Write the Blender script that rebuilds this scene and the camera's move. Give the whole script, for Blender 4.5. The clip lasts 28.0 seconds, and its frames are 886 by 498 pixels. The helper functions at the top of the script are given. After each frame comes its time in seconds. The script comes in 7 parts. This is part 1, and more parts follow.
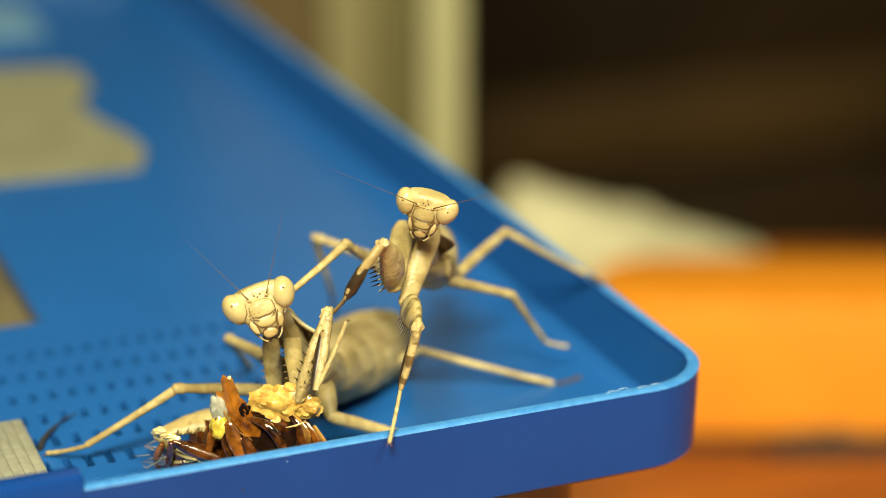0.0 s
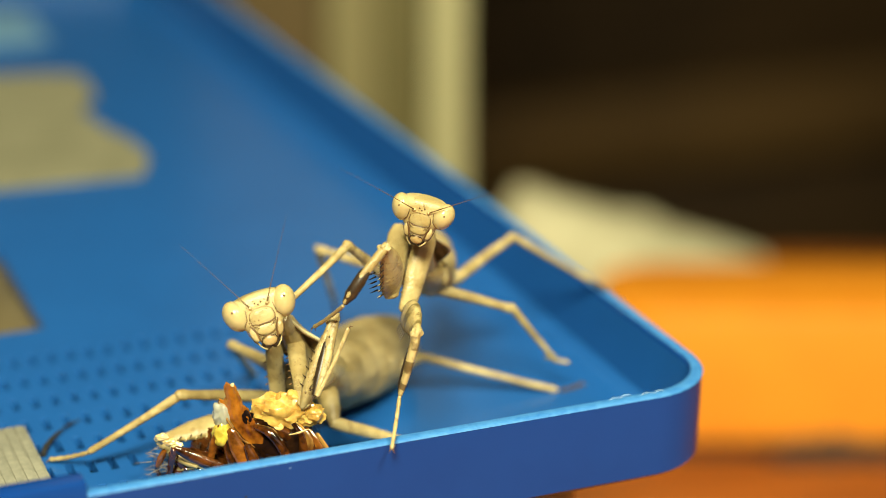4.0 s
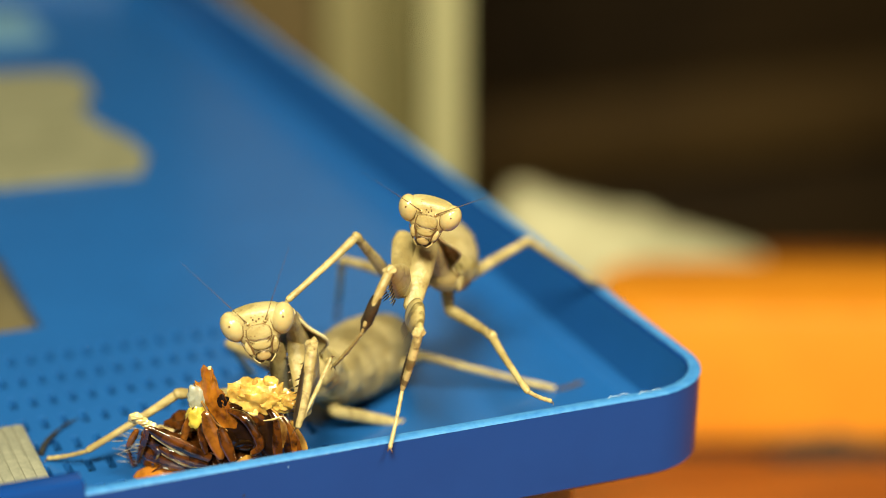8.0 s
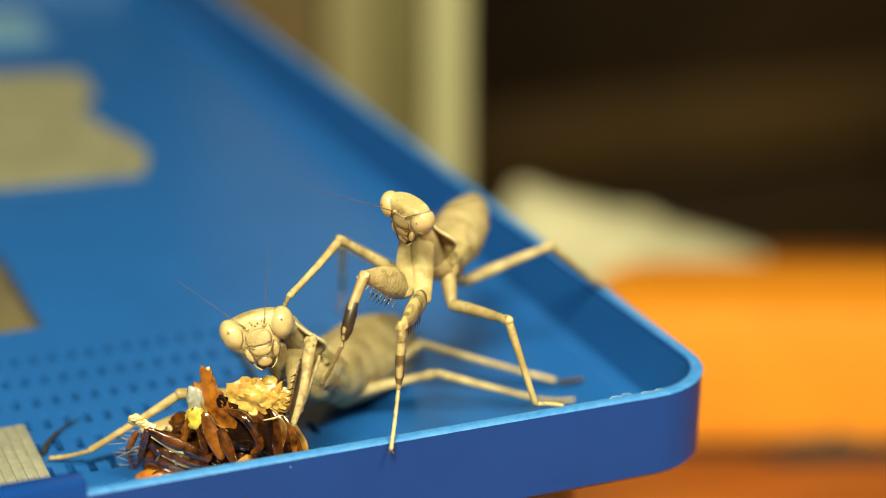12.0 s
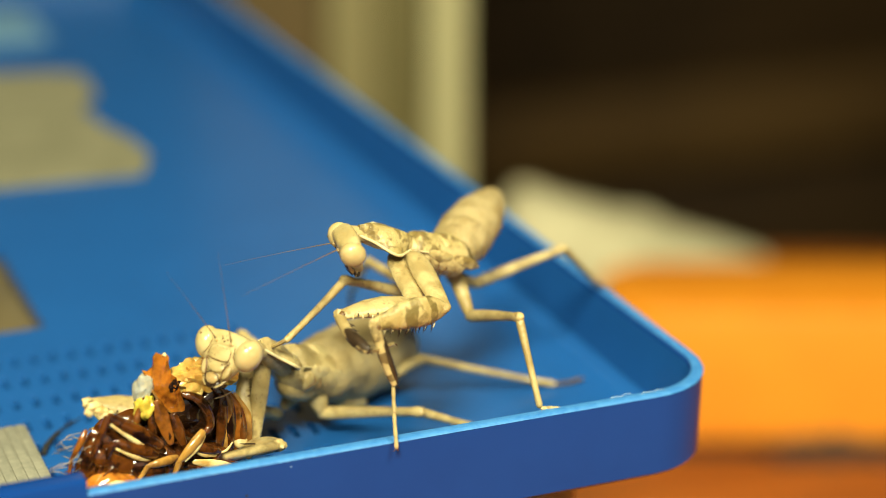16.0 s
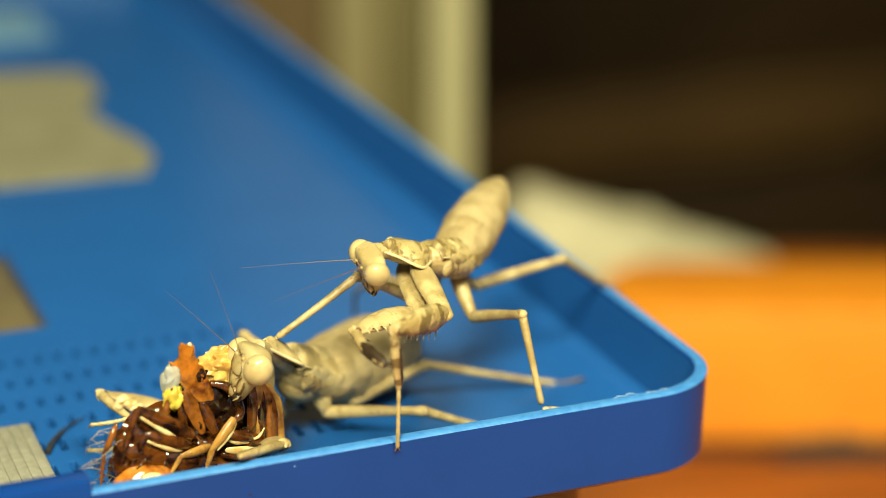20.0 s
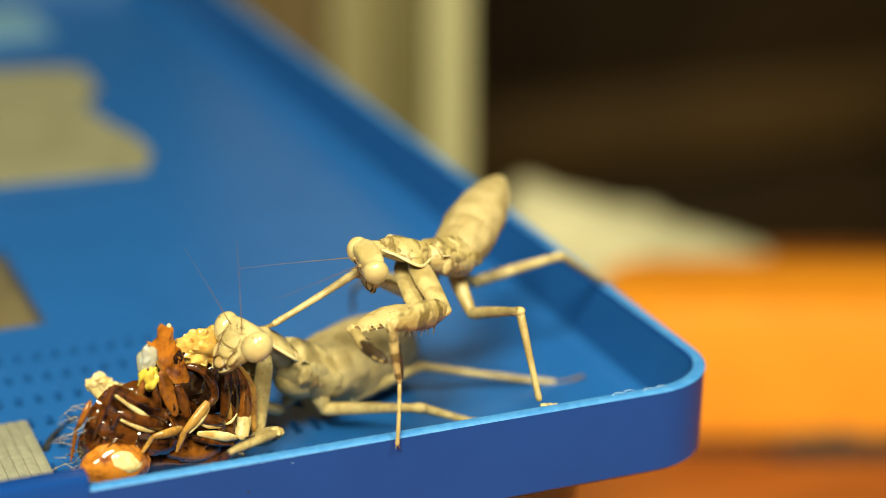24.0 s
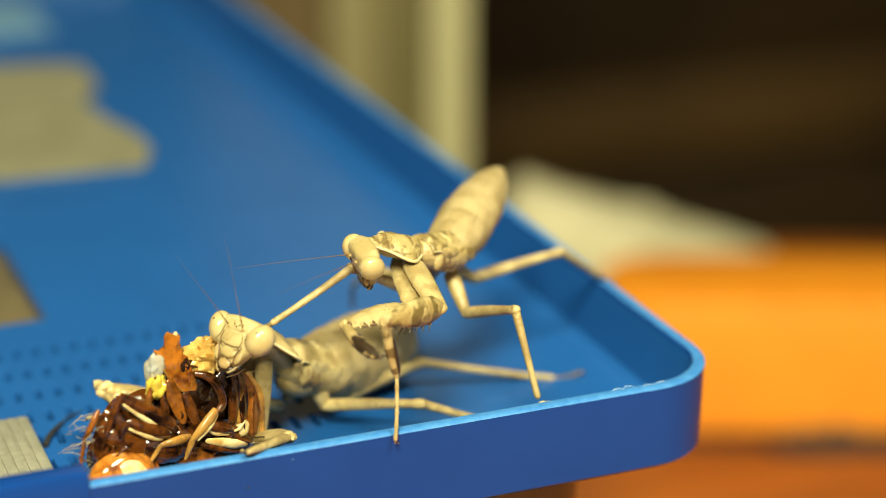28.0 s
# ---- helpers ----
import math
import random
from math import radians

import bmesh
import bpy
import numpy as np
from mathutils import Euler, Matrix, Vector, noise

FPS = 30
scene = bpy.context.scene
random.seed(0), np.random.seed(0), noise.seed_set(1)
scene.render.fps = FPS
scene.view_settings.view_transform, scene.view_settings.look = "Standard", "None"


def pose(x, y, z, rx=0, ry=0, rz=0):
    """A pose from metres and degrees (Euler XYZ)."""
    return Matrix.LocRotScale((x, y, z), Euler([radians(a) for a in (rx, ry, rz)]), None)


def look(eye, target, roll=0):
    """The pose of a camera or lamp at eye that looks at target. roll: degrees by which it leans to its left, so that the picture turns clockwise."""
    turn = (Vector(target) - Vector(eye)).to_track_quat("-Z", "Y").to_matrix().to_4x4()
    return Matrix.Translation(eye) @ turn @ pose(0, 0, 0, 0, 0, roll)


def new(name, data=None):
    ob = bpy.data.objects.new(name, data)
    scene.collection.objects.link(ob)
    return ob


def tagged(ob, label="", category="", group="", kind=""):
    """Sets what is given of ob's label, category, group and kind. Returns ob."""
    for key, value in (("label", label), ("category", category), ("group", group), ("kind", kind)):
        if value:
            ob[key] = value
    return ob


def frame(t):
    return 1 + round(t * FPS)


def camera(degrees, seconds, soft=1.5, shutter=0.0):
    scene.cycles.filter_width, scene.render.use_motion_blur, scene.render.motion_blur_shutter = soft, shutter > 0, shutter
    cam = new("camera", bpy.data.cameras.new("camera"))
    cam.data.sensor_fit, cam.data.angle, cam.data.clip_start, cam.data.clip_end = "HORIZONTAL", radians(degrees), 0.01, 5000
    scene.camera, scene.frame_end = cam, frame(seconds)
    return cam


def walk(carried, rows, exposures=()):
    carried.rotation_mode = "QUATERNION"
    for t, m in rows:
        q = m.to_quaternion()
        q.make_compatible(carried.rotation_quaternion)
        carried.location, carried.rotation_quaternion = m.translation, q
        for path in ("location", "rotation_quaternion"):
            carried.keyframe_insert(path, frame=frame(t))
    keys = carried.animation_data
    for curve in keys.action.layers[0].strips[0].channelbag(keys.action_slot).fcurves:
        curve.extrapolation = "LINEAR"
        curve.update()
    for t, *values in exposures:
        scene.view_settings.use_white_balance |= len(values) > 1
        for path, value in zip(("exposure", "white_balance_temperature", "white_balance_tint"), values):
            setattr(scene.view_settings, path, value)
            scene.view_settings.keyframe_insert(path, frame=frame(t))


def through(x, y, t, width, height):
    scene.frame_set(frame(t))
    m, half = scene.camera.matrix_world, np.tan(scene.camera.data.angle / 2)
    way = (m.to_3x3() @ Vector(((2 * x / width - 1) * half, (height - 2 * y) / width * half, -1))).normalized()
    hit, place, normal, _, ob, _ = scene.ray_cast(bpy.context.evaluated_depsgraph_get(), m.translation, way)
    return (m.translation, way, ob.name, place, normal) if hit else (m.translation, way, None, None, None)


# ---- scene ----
cam = camera(24.0, 28.0, soft=0.85)
EYE = (-0.12416, -0.20892, 0.10578)
walk(cam, [
    (0.0, look(EYE, (-0.03554, 0.00826, 0.01929))),
    (0.5, look(EYE, (-0.03568, 0.00844, 0.01961))),
    (1.0, look(EYE, (-0.03581, 0.00857, 0.01980))),
    (1.5, look(EYE, (-0.03583, 0.00862, 0.01990))),
    (2.0, look(EYE, (-0.03575, 0.00862, 0.01999))),
    (2.5, look(EYE, (-0.03575, 0.00863, 0.02003))),
    (3.0, look(EYE, (-0.03581, 0.00866, 0.02003))),
    (3.5, look(EYE, (-0.03581, 0.00866, 0.02003))),
    (5.5, look(EYE, (-0.03579, 0.00864, 0.01999))),
    (6.0, look(EYE, (-0.03582, 0.00865, 0.01999))),
    (6.5, look(EYE, (-0.03575, 0.00863, 0.02003))),
    (7.0, look(EYE, (-0.03565, 0.00857, 0.01996))),
    (7.5, look(EYE, (-0.03565, 0.00852, 0.01983))),
    (8.0, look(EYE, (-0.03560, 0.00851, 0.01987))),
    (8.5, look(EYE, (-0.03562, 0.00851, 0.01983))),
    (9.0, look(EYE, (-0.03568, 0.00854, 0.01987))),
    (9.5, look(EYE, (-0.03576, 0.00859, 0.01990))),
    (10.0, look(EYE, (-0.03576, 0.00861, 0.01995))),
    (10.5, look(EYE, (-0.03576, 0.00861, 0.01995))),
    (11.0, look(EYE, (-0.03577, 0.00859, 0.01990))),
    (11.5, look(EYE, (-0.03583, 0.00861, 0.01987))),
    (12.0, look(EYE, (-0.03583, 0.00861, 0.01989))),
    (12.5, look(EYE, (-0.03584, 0.00865, 0.01998))),
    (14.5, look(EYE, (-0.03584, 0.00863, 0.01993))),
    (15.0, look(EYE, (-0.03585, 0.00862, 0.01989))),
    (15.5, look(EYE, (-0.03586, 0.00863, 0.01989))),
    (16.0, look(EYE, (-0.03589, 0.00864, 0.01990))),
    (16.5, look(EYE, (-0.03593, 0.00866, 0.01990))),
    (17.0, look(EYE, (-0.03585, 0.00862, 0.01989))),
    (17.5, look(EYE, (-0.03586, 0.00863, 0.01989))),
    (18.0, look(EYE, (-0.03611, 0.00873, 0.01990))),
    (18.5, look(EYE, (-0.03624, 0.00882, 0.01999))),
    (19.0, look(EYE, (-0.03619, 0.00880, 0.01999))),
    (19.5, look(EYE, (-0.03633, 0.00882, 0.01989))),
    (20.0, look(EYE, (-0.03634, 0.00880, 0.01982))),
    (20.5, look(EYE, (-0.03635, 0.00878, 0.01976))),
    (21.0, look(EYE, (-0.03638, 0.00871, 0.01958))),
    (21.5, look(EYE, (-0.03621, 0.00867, 0.01964))),
    (23.5, look(EYE, (-0.03615, 0.00860, 0.01952))),
    (24.0, look(EYE, (-0.03616, 0.00858, 0.01947))),
    (24.5, look(EYE, (-0.03621, 0.00857, 0.01939))),
    (25.0, look(EYE, (-0.03620, 0.00853, 0.01931))),
    (25.5, look(EYE, (-0.03612, 0.00850, 0.01929))),
    (26.0, look(EYE, (-0.03607, 0.00848, 0.01931))),
    (26.5, look(EYE, (-0.03603, 0.00845, 0.01927))),
    (27.0, look(EYE, (-0.03604, 0.00840, 0.01913))),
    (27.5, look(EYE, (-0.03604, 0.00838, 0.01908))),
    (28.0, look(EYE, (-0.03620, 0.00842, 0.01901))),
])
cam.data.dof.use_dof = True
cam.data.dof.focus_distance = 0.250
cam.data.dof.aperture_fstop = 8.9

# ---- light ----
# even fill light, let in by an added opening in the south wall
world = bpy.data.worlds.new("room_fill")
world.use_nodes = True
world.node_tree.nodes["Background"].inputs[0].default_value = (0.92, 0.88, 0.80, 1)
world.node_tree.nodes["Background"].inputs[1].default_value = 0.47
scene.world = world


def area(name, eye, target, size, watts, colour):
    data = bpy.data.lights.new(name, "AREA")
    data.shape, data.size, data.energy, data.color = "DISK", size, watts, colour
    ob = new(name, data)
    ob.matrix_world = look(eye, target)
    return ob


# two bulbs side by side over the table, a little towards the viewer
for x, y, z, watts in ((-0.27, -0.40, 0.48, 8.8), (0.08, -0.36, 0.56, 5.0)):
    area("ceiling_lamp", (x, y, z), (-0.04, 0.02, 0), 0.17, watts, (0.955, 0.905, 0.62))

# ---- materials ----


def material(name, base, rough=0.5, metal=0.0, dark=None, scale=400.0, amount=0.5, bump=0.0, bump_scale=1500.0, spec=0.5, sss=0.0, coat=0.0, fine=4.0, through=0.0, bands=0.0, bias=0.0, stripe=0.0, grain=None):
    """A mottled surface: two noises blend base and dark, a third gives relief."""
    m = bpy.data.materials.new(name)
    m.use_nodes = True
    nt = m.node_tree
    b = nt.nodes["Principled BSDF"]
    b.inputs["Roughness"].default_value = rough
    b.inputs["Metallic"].default_value = metal
    b.inputs["Specular IOR Level"].default_value = spec
    b.inputs["Coat Weight"].default_value = coat
    b.inputs["Coat Roughness"].default_value = 0.08
    b.inputs["Transmission Weight"].default_value = through
    if sss:
        b.inputs["Subsurface Weight"].default_value = sss
        b.inputs["Subsurface Radius"].default_value = (1.0, 0.6, 0.3)
        b.inputs["Subsurface Scale"].default_value = 0.0008
    dark = dark or tuple(c * 0.8 for c in base)
    co = nt.nodes.new("ShaderNodeTexCoord")
    info = nt.nodes.new("ShaderNodeObjectInfo")
    shift = nt.nodes.new("ShaderNodeVectorMath")
    shift.operation = "ADD"
    nt.links.new(co.outputs["Object"], shift.inputs[0])
    nt.links.new(info.outputs["Random"], shift.inputs[1])
    if bands or grain:
        squash = nt.nodes.new("ShaderNodeVectorMath")
        squash.operation = "MULTIPLY"
        nt.links.new(shift.outputs[0], squash.inputs[0])
        squash.inputs[1].default_value = tuple(g / scale for g in grain) if grain else (bands, bands, 1)
        shift = squash
    big = nt.nodes.new("ShaderNodeTexNoise")
    big.inputs["Scale"].default_value = scale
    big.inputs["Detail"].default_value = 3
    small = nt.nodes.new("ShaderNodeTexNoise")
    small.inputs["Scale"].default_value = scale * fine
    small.inputs["Detail"].default_value = 4
    for n in (big, small):
        nt.links.new(shift.outputs[0], n.inputs["Vector"])
    mix = nt.nodes.new("ShaderNodeMath")
    mix.operation = "MULTIPLY_ADD"
    nt.links.new(small.outputs[0], mix.inputs[0])
    mix.inputs[1].default_value = 0.47
    nt.links.new(big.outputs[0], mix.inputs[2])
    ramp = nt.nodes.new("ShaderNodeValToRGB")
    lo, hi = 0.675 - bias - 0.4 * (1.02 - amount), 0.675 - bias + 0.4 * (1.02 - amount)
    ramp.color_ramp.elements[0].position, ramp.color_ramp.elements[1].position = lo, hi
    ramp.color_ramp.elements[0].color, ramp.color_ramp.elements[1].color = (*dark, 1), (*base, 1)
    value = mix
    if stripe:
        wave = nt.nodes.new("ShaderNodeTexWave")
        wave.bands_direction = "Z"
        wave.inputs["Scale"].default_value = stripe
        wave.inputs["Distortion"].default_value = 5.0
        wave.inputs["Detail"].default_value = 3.0
        wave.inputs["Detail Scale"].default_value = 1.6
        nt.links.new(co.outputs["Object"], wave.inputs["Vector"])
        value = nt.nodes.new("ShaderNodeMath")
        value.operation = "MULTIPLY_ADD"
        nt.links.new(wave.outputs["Fac"], value.inputs[0])
        value.inputs[1].default_value = 0.47
        nt.links.new(big.outputs[0], value.inputs[2])
    nt.links.new(value.outputs[0], ramp.inputs[0])
    nt.links.new(ramp.outputs[0], b.inputs["Base Color"])
    if bump:
        rel = nt.nodes.new("ShaderNodeTexNoise")
        rel.inputs["Scale"].default_value = bump_scale
        rel.inputs["Detail"].default_value = 5
        nt.links.new(shift.outputs[0], rel.inputs["Vector"])
        bn = nt.nodes.new("ShaderNodeBump")
        bn.inputs["Strength"].default_value = bump
        bn.inputs["Distance"].default_value = 0.0004
        nt.links.new(rel.outputs[0], bn.inputs["Height"])
        nt.links.new(bn.outputs[0], b.inputs["Normal"])
    return m


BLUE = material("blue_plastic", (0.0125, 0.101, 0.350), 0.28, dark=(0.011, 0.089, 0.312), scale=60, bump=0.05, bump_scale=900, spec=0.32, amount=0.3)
# same blue plastic, with the outer band's shade put into the colour
BLUE_SHADED = material("blue_plastic_shaded", (0.0050, 0.047, 0.240), 0.2, dark=(0.0042, 0.042, 0.22), scale=60, bump=0.05, bump_scale=500, spec=0.3, amount=0.3)
# scuffs, plus the lit shine of the rim's top put into the colour
RIM_LIT = material("scuffed_lit_edge", (0.06, 0.24, 0.56), 0.5, dark=(0.028, 0.165, 0.48), scale=900, amount=0.5, bump=0.12, bump_scale=1200, spec=0.3)
SMOKE = material("smoky_plastic", (0.26, 0.25, 0.19), 0.3, dark=(0.20, 0.19, 0.14), scale=50, through=0.35)
TAN = material("tan_panel", (0.24, 0.18, 0.08), 0.6, dark=(0.19, 0.135, 0.06), scale=80)
HATCH = material("tan_hatch", (0.15, 0.12, 0.06), 0.5, dark=(0.10, 0.08, 0.04), scale=80)
TAPE = material("masking_tape", (0.22, 0.21, 0.13), 0.75, dark=(0.165, 0.16, 0.095), scale=120, bump=0.2)
GREYRIB = material("grey_mesh", (0.29, 0.28, 0.21), 0.7, dark=(0.19, 0.19, 0.145), scale=300, bump=0.2)
ORANGE = material("orange_plastic", (0.80, 0.285, 0.017), 0.4, dark=(0.75, 0.245, 0.014), scale=20)
WOOD = material("orange_wood", (0.41, 0.118, 0.013), 0.45, dark=(0.24, 0.062, 0.007), scale=60, amount=0.6, bump=0.2, bump_scale=200, grain=(4, 60, 60))
CREAM = material("cream_paper", (0.60, 0.555, 0.35), 0.8, dark=(0.47, 0.43, 0.26), scale=60, amount=0.6, bump=0.4, bump_scale=200)
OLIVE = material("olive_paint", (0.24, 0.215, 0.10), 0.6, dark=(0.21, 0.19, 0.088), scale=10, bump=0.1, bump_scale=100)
OLIVE_L = material("pale_olive_strip", (0.46, 0.445, 0.24), 0.6, dark=(0.41, 0.395, 0.215), scale=10, bump=0.1, bump_scale=100)
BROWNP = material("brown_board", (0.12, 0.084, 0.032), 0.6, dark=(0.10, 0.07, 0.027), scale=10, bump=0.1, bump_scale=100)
OLIVE_D = material("deep_olive_strip", (0.155, 0.137, 0.054), 0.6, dark=(0.135, 0.12, 0.047), scale=10, bump=0.1, bump_scale=100)
DARKWOOD = material("dark_wood", (0.075, 0.041, 0.013), 0.6, dark=(0.037, 0.02, 0.007), scale=6, bump=0.2, bump_scale=80)
WALLM = material("brown_wall", (0.20, 0.15, 0.08), 0.8, dark=(0.17, 0.125, 0.065), scale=4, bump=0.1, bump_scale=60)


def mesh_of(bm, name, mat, smooth=True):
    bmesh.ops.recalc_face_normals(bm, faces=bm.faces[:])
    me = bpy.data.meshes.new(name)
    bm.to_mesh(me)
    bm.free()
    for m in mat if isinstance(mat, (list, tuple)) else (mat,):
        me.materials.append(m)
    if smooth:
        for p in me.polygons:
            p.use_smooth = True
        me.set_sharp_from_angle(angle=radians(40))
    return me


def part(name, bm, mat, parent, label="", smooth=True):
    ob = new(name, mesh_of(bm, name, mat, smooth))
    if parent is not None:
        ob.parent = parent
    if label:
        ob["label"] = label
    return ob


def box(bm, x0, x1, y0, y1, z0, z1, bevel=0.0):
    r = bmesh.ops.create_cube(bm, size=1.0)
    for v in r["verts"]:
        v.co = Vector((x0 + (v.co.x + 0.5) * (x1 - x0), y0 + (v.co.y + 0.5) * (y1 - y0), z0 + (v.co.z + 0.5) * (z1 - z0)))
    if bevel:
        edges = list({e for v in r["verts"] for e in v.link_edges})
        bmesh.ops.bevel(bm, geom=edges, offset=bevel, segments=2, profile=0.5, affect="EDGES")
    return bm


# ---- the lid ----
X0, X1, Y0, Y1, R = -0.205, 0.0, 0.0, 0.300, 0.0105


def rounded(inset, steps=10):
    """Points of the lid's outline, moved inwards."""
    pts = []
    r = max(R - inset, 0.001)
    for cx, cy, a0 in ((X1 - R, Y0 + R, -90), (X1 - R, Y1 - R, 0), (X0 + R, Y1 - R, 90), (X0 + R, Y0 + R, 180)):
        for k in range(steps + 1):
            a = radians(a0 + 90 * k / steps)
            pts.append((cx + r * math.cos(a), cy + r * math.sin(a)))
    return pts


def sweep(bm, profile, closed=True):
    rings = []
    for inset, z in profile:
        rings.append([bm.verts.new((x, y, z)) for x, y in rounded(inset)])
    n = len(rings[0])
    span = len(rings) if closed else len(rings) - 1
    for i in range(span):
        a, b = rings[i], rings[(i + 1) % len(rings)]
        for k in range(n):
            bm.faces.new((a[k], a[(k + 1) % n], b[(k + 1) % n], b[k]))
    return rings


FLOOR = -0.009
lid = tagged(new("terrarium_cover"), "shiny blue plastic terrarium cover with upstanding rim", "cover")
bm = bmesh.new()
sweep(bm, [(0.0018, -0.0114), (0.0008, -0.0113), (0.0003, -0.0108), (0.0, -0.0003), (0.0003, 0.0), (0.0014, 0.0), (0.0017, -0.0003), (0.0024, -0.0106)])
part("rim", bm, BLUE_SHADED, lid)
# the inner wall takes the lighter, lit copy of the blue
bm = bmesh.new()
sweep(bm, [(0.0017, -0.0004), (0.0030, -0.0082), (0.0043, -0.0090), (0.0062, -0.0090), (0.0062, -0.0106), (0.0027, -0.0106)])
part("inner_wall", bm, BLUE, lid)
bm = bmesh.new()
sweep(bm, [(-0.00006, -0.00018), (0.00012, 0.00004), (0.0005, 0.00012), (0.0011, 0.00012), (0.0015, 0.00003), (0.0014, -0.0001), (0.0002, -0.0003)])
part("rim_edge", bm, RIM_LIT, lid, "scuffed edge of the blue rim, its top light painted pale")

# floor of the lid, pierced by rows of slots, with an opening for the hatch
bm = bmesh.new()
PX, PY, SW, SL = 0.00265, 0.0073, 0.00105, 0.0038
SX0, SY0, NX, NY = -0.1174, 0.0146, 27, 7
SX1, SY1 = SX0 + NX * PX, SY0 + NY * PY
FX0, FX1, FY0, FY1 = X0 + 0.0062, X1 - 0.0062, Y0 + 0.0062, Y1 - 0.0062
HX0, HX1, HY0, HY1 = -0.165, -0.0722, 0.0730, 0.1100


def sheet(bm, x0, x1, y0, y1, z=FLOOR):
    bm.faces.new([bm.verts.new(p) for p in ((x0, y0, z), (x1, y0, z), (x1, y1, z), (x0, y1, z))])


def hole(bm, x0, x1, y0, y1, hx0, hx1, hy0, hy1, depth=0.0016, cut=0.0001):
    """A cell of plate with a hole through it."""
    o = [bm.verts.new(p) for p in ((x0, y0, FLOOR), (x1, y0, FLOOR), (x1, y1, FLOOR), (x0, y1, FLOOR))]
    ring = lambda c, z: [bm.verts.new(p) for p in ((hx0 + c, hy0 + c, z), (hx1 - c, hy0 + c, z), (hx1 - c, hy1 - c, z), (hx0 + c, hy1 - c, z))]
    a, b, c = ring(0, FLOOR), ring(cut * 0.5, FLOOR - cut), ring(cut * 0.5, FLOOR - depth)
    for k in range(4):
        j = (k + 1) % 4
        bm.faces.new((o[k], o[j], a[j], a[k]))
        bm.faces.new((a[k], a[j], b[j], b[k]))
        bm.faces.new((b[k], b[j], c[j], c[k]))


for i in range(NX):
    for j in range(NY):
        cx, cy = SX0 + (i + 0.5) * PX, SY0 + (j + 0.5) * PY
        hole(bm, cx - PX / 2, cx + PX / 2, cy - PY / 2, cy + PY / 2, cx - SW / 2, cx + SW / 2, cy - SL / 2, cy + SL / 2)
sheet(bm, FX0, FX1, FY0, SY0)
sheet(bm, FX0, SX0, SY0, SY1)
sheet(bm, SX1, FX1, SY0, SY1)
sheet(bm, FX0, FX1, SY1, HY0 - 0.004)
hole(bm, FX0, FX1, HY0 - 0.004, HY1 + 0.004, HX0, HX1, HY0, HY1, 0.002)
sheet(bm, FX0, FX1, HY1 + 0.004, FY1)
bmesh.ops.remove_doubles(bm, verts=bm.verts[:], dist=1e-6)
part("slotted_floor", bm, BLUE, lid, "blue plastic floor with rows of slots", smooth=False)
bm = bmesh.new()
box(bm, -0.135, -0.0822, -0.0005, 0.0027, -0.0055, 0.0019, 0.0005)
part("clip_tab", bm, BLUE_SHADED, lid)
bm = bmesh.new()
box(bm, HX0 + 0.001, HX1 + 0.006, HY0 - 0.003, HY1 + 0.006, FLOOR - 0.0040, FLOOR - 0.0024, 0.0004)
part("hatch_panel", bm, HATCH, lid, "dull tan translucent plastic hatch")

# ribbed grey plate beside the clip
plate = tagged(new("ribbed_plate"), "worn grey ribbed plate lying on the blue lid", "plate")
bm = bmesh.new()
box(bm, -0.1330, -0.0822, 0.0150, 0.0375, FLOOR, FLOOR + 0.0016, 0.0003)
part("plate", bm, GREYRIB, plate)
bm0 = box(bmesh.new(), -0.0005, 0.0005, 0.0155, 0.0370, FLOOR + 0.0015, FLOOR + 0.0018, 0.0001)
rib_mesh = mesh_of(bm0, "rib", GREYRIB)
for k in range(36):
    rib = new("rib", rib_mesh)
    rib.parent = plate
    rib.location = (-0.0832 - k * 0.00135, 0, 0)

# torn tape on the far part of the lid
tape = tagged(new("tape_patch"), "torn strips of tan masking tape stuck on the cover", "tape")
for z, outline in ((0.0001, [(-0.120, 0.138), (-0.0655, 0.1385), (-0.041, 0.137), (-0.0375, 0.146), (-0.038, 0.158), (-0.0405, 0.166), (-0.042, 0.180), (-0.060, 0.182), (-0.120, 0.181)]), (0.0008, [(-0.121, 0.176), (-0.060, 0.177), (-0.043, 0.178), (-0.0375, 0.188), (-0.037, 0.205), (-0.0445, 0.209), (-0.058, 0.212), (-0.121, 0.213)])):
    bm = bmesh.new()
    top = [bm.verts.new((x, y, FLOOR + z + 0.0005)) for x, y in outline]
    low = [bm.verts.new((x, y, FLOOR + z)) for x, y in outline]
    bm.faces.new(top)
    for k in range(len(top)):
        j = (k + 1) % len(top)
        bm.faces.new((low[k], low[j], top[j], top[k]))
    part("strip", bm, TAPE, tape)

# ---- the tank below ----
tank = tagged(new("terrarium_tank"), "smoky plastic terrarium tank standing on wooden table", "tank")
TABLE = -0.112


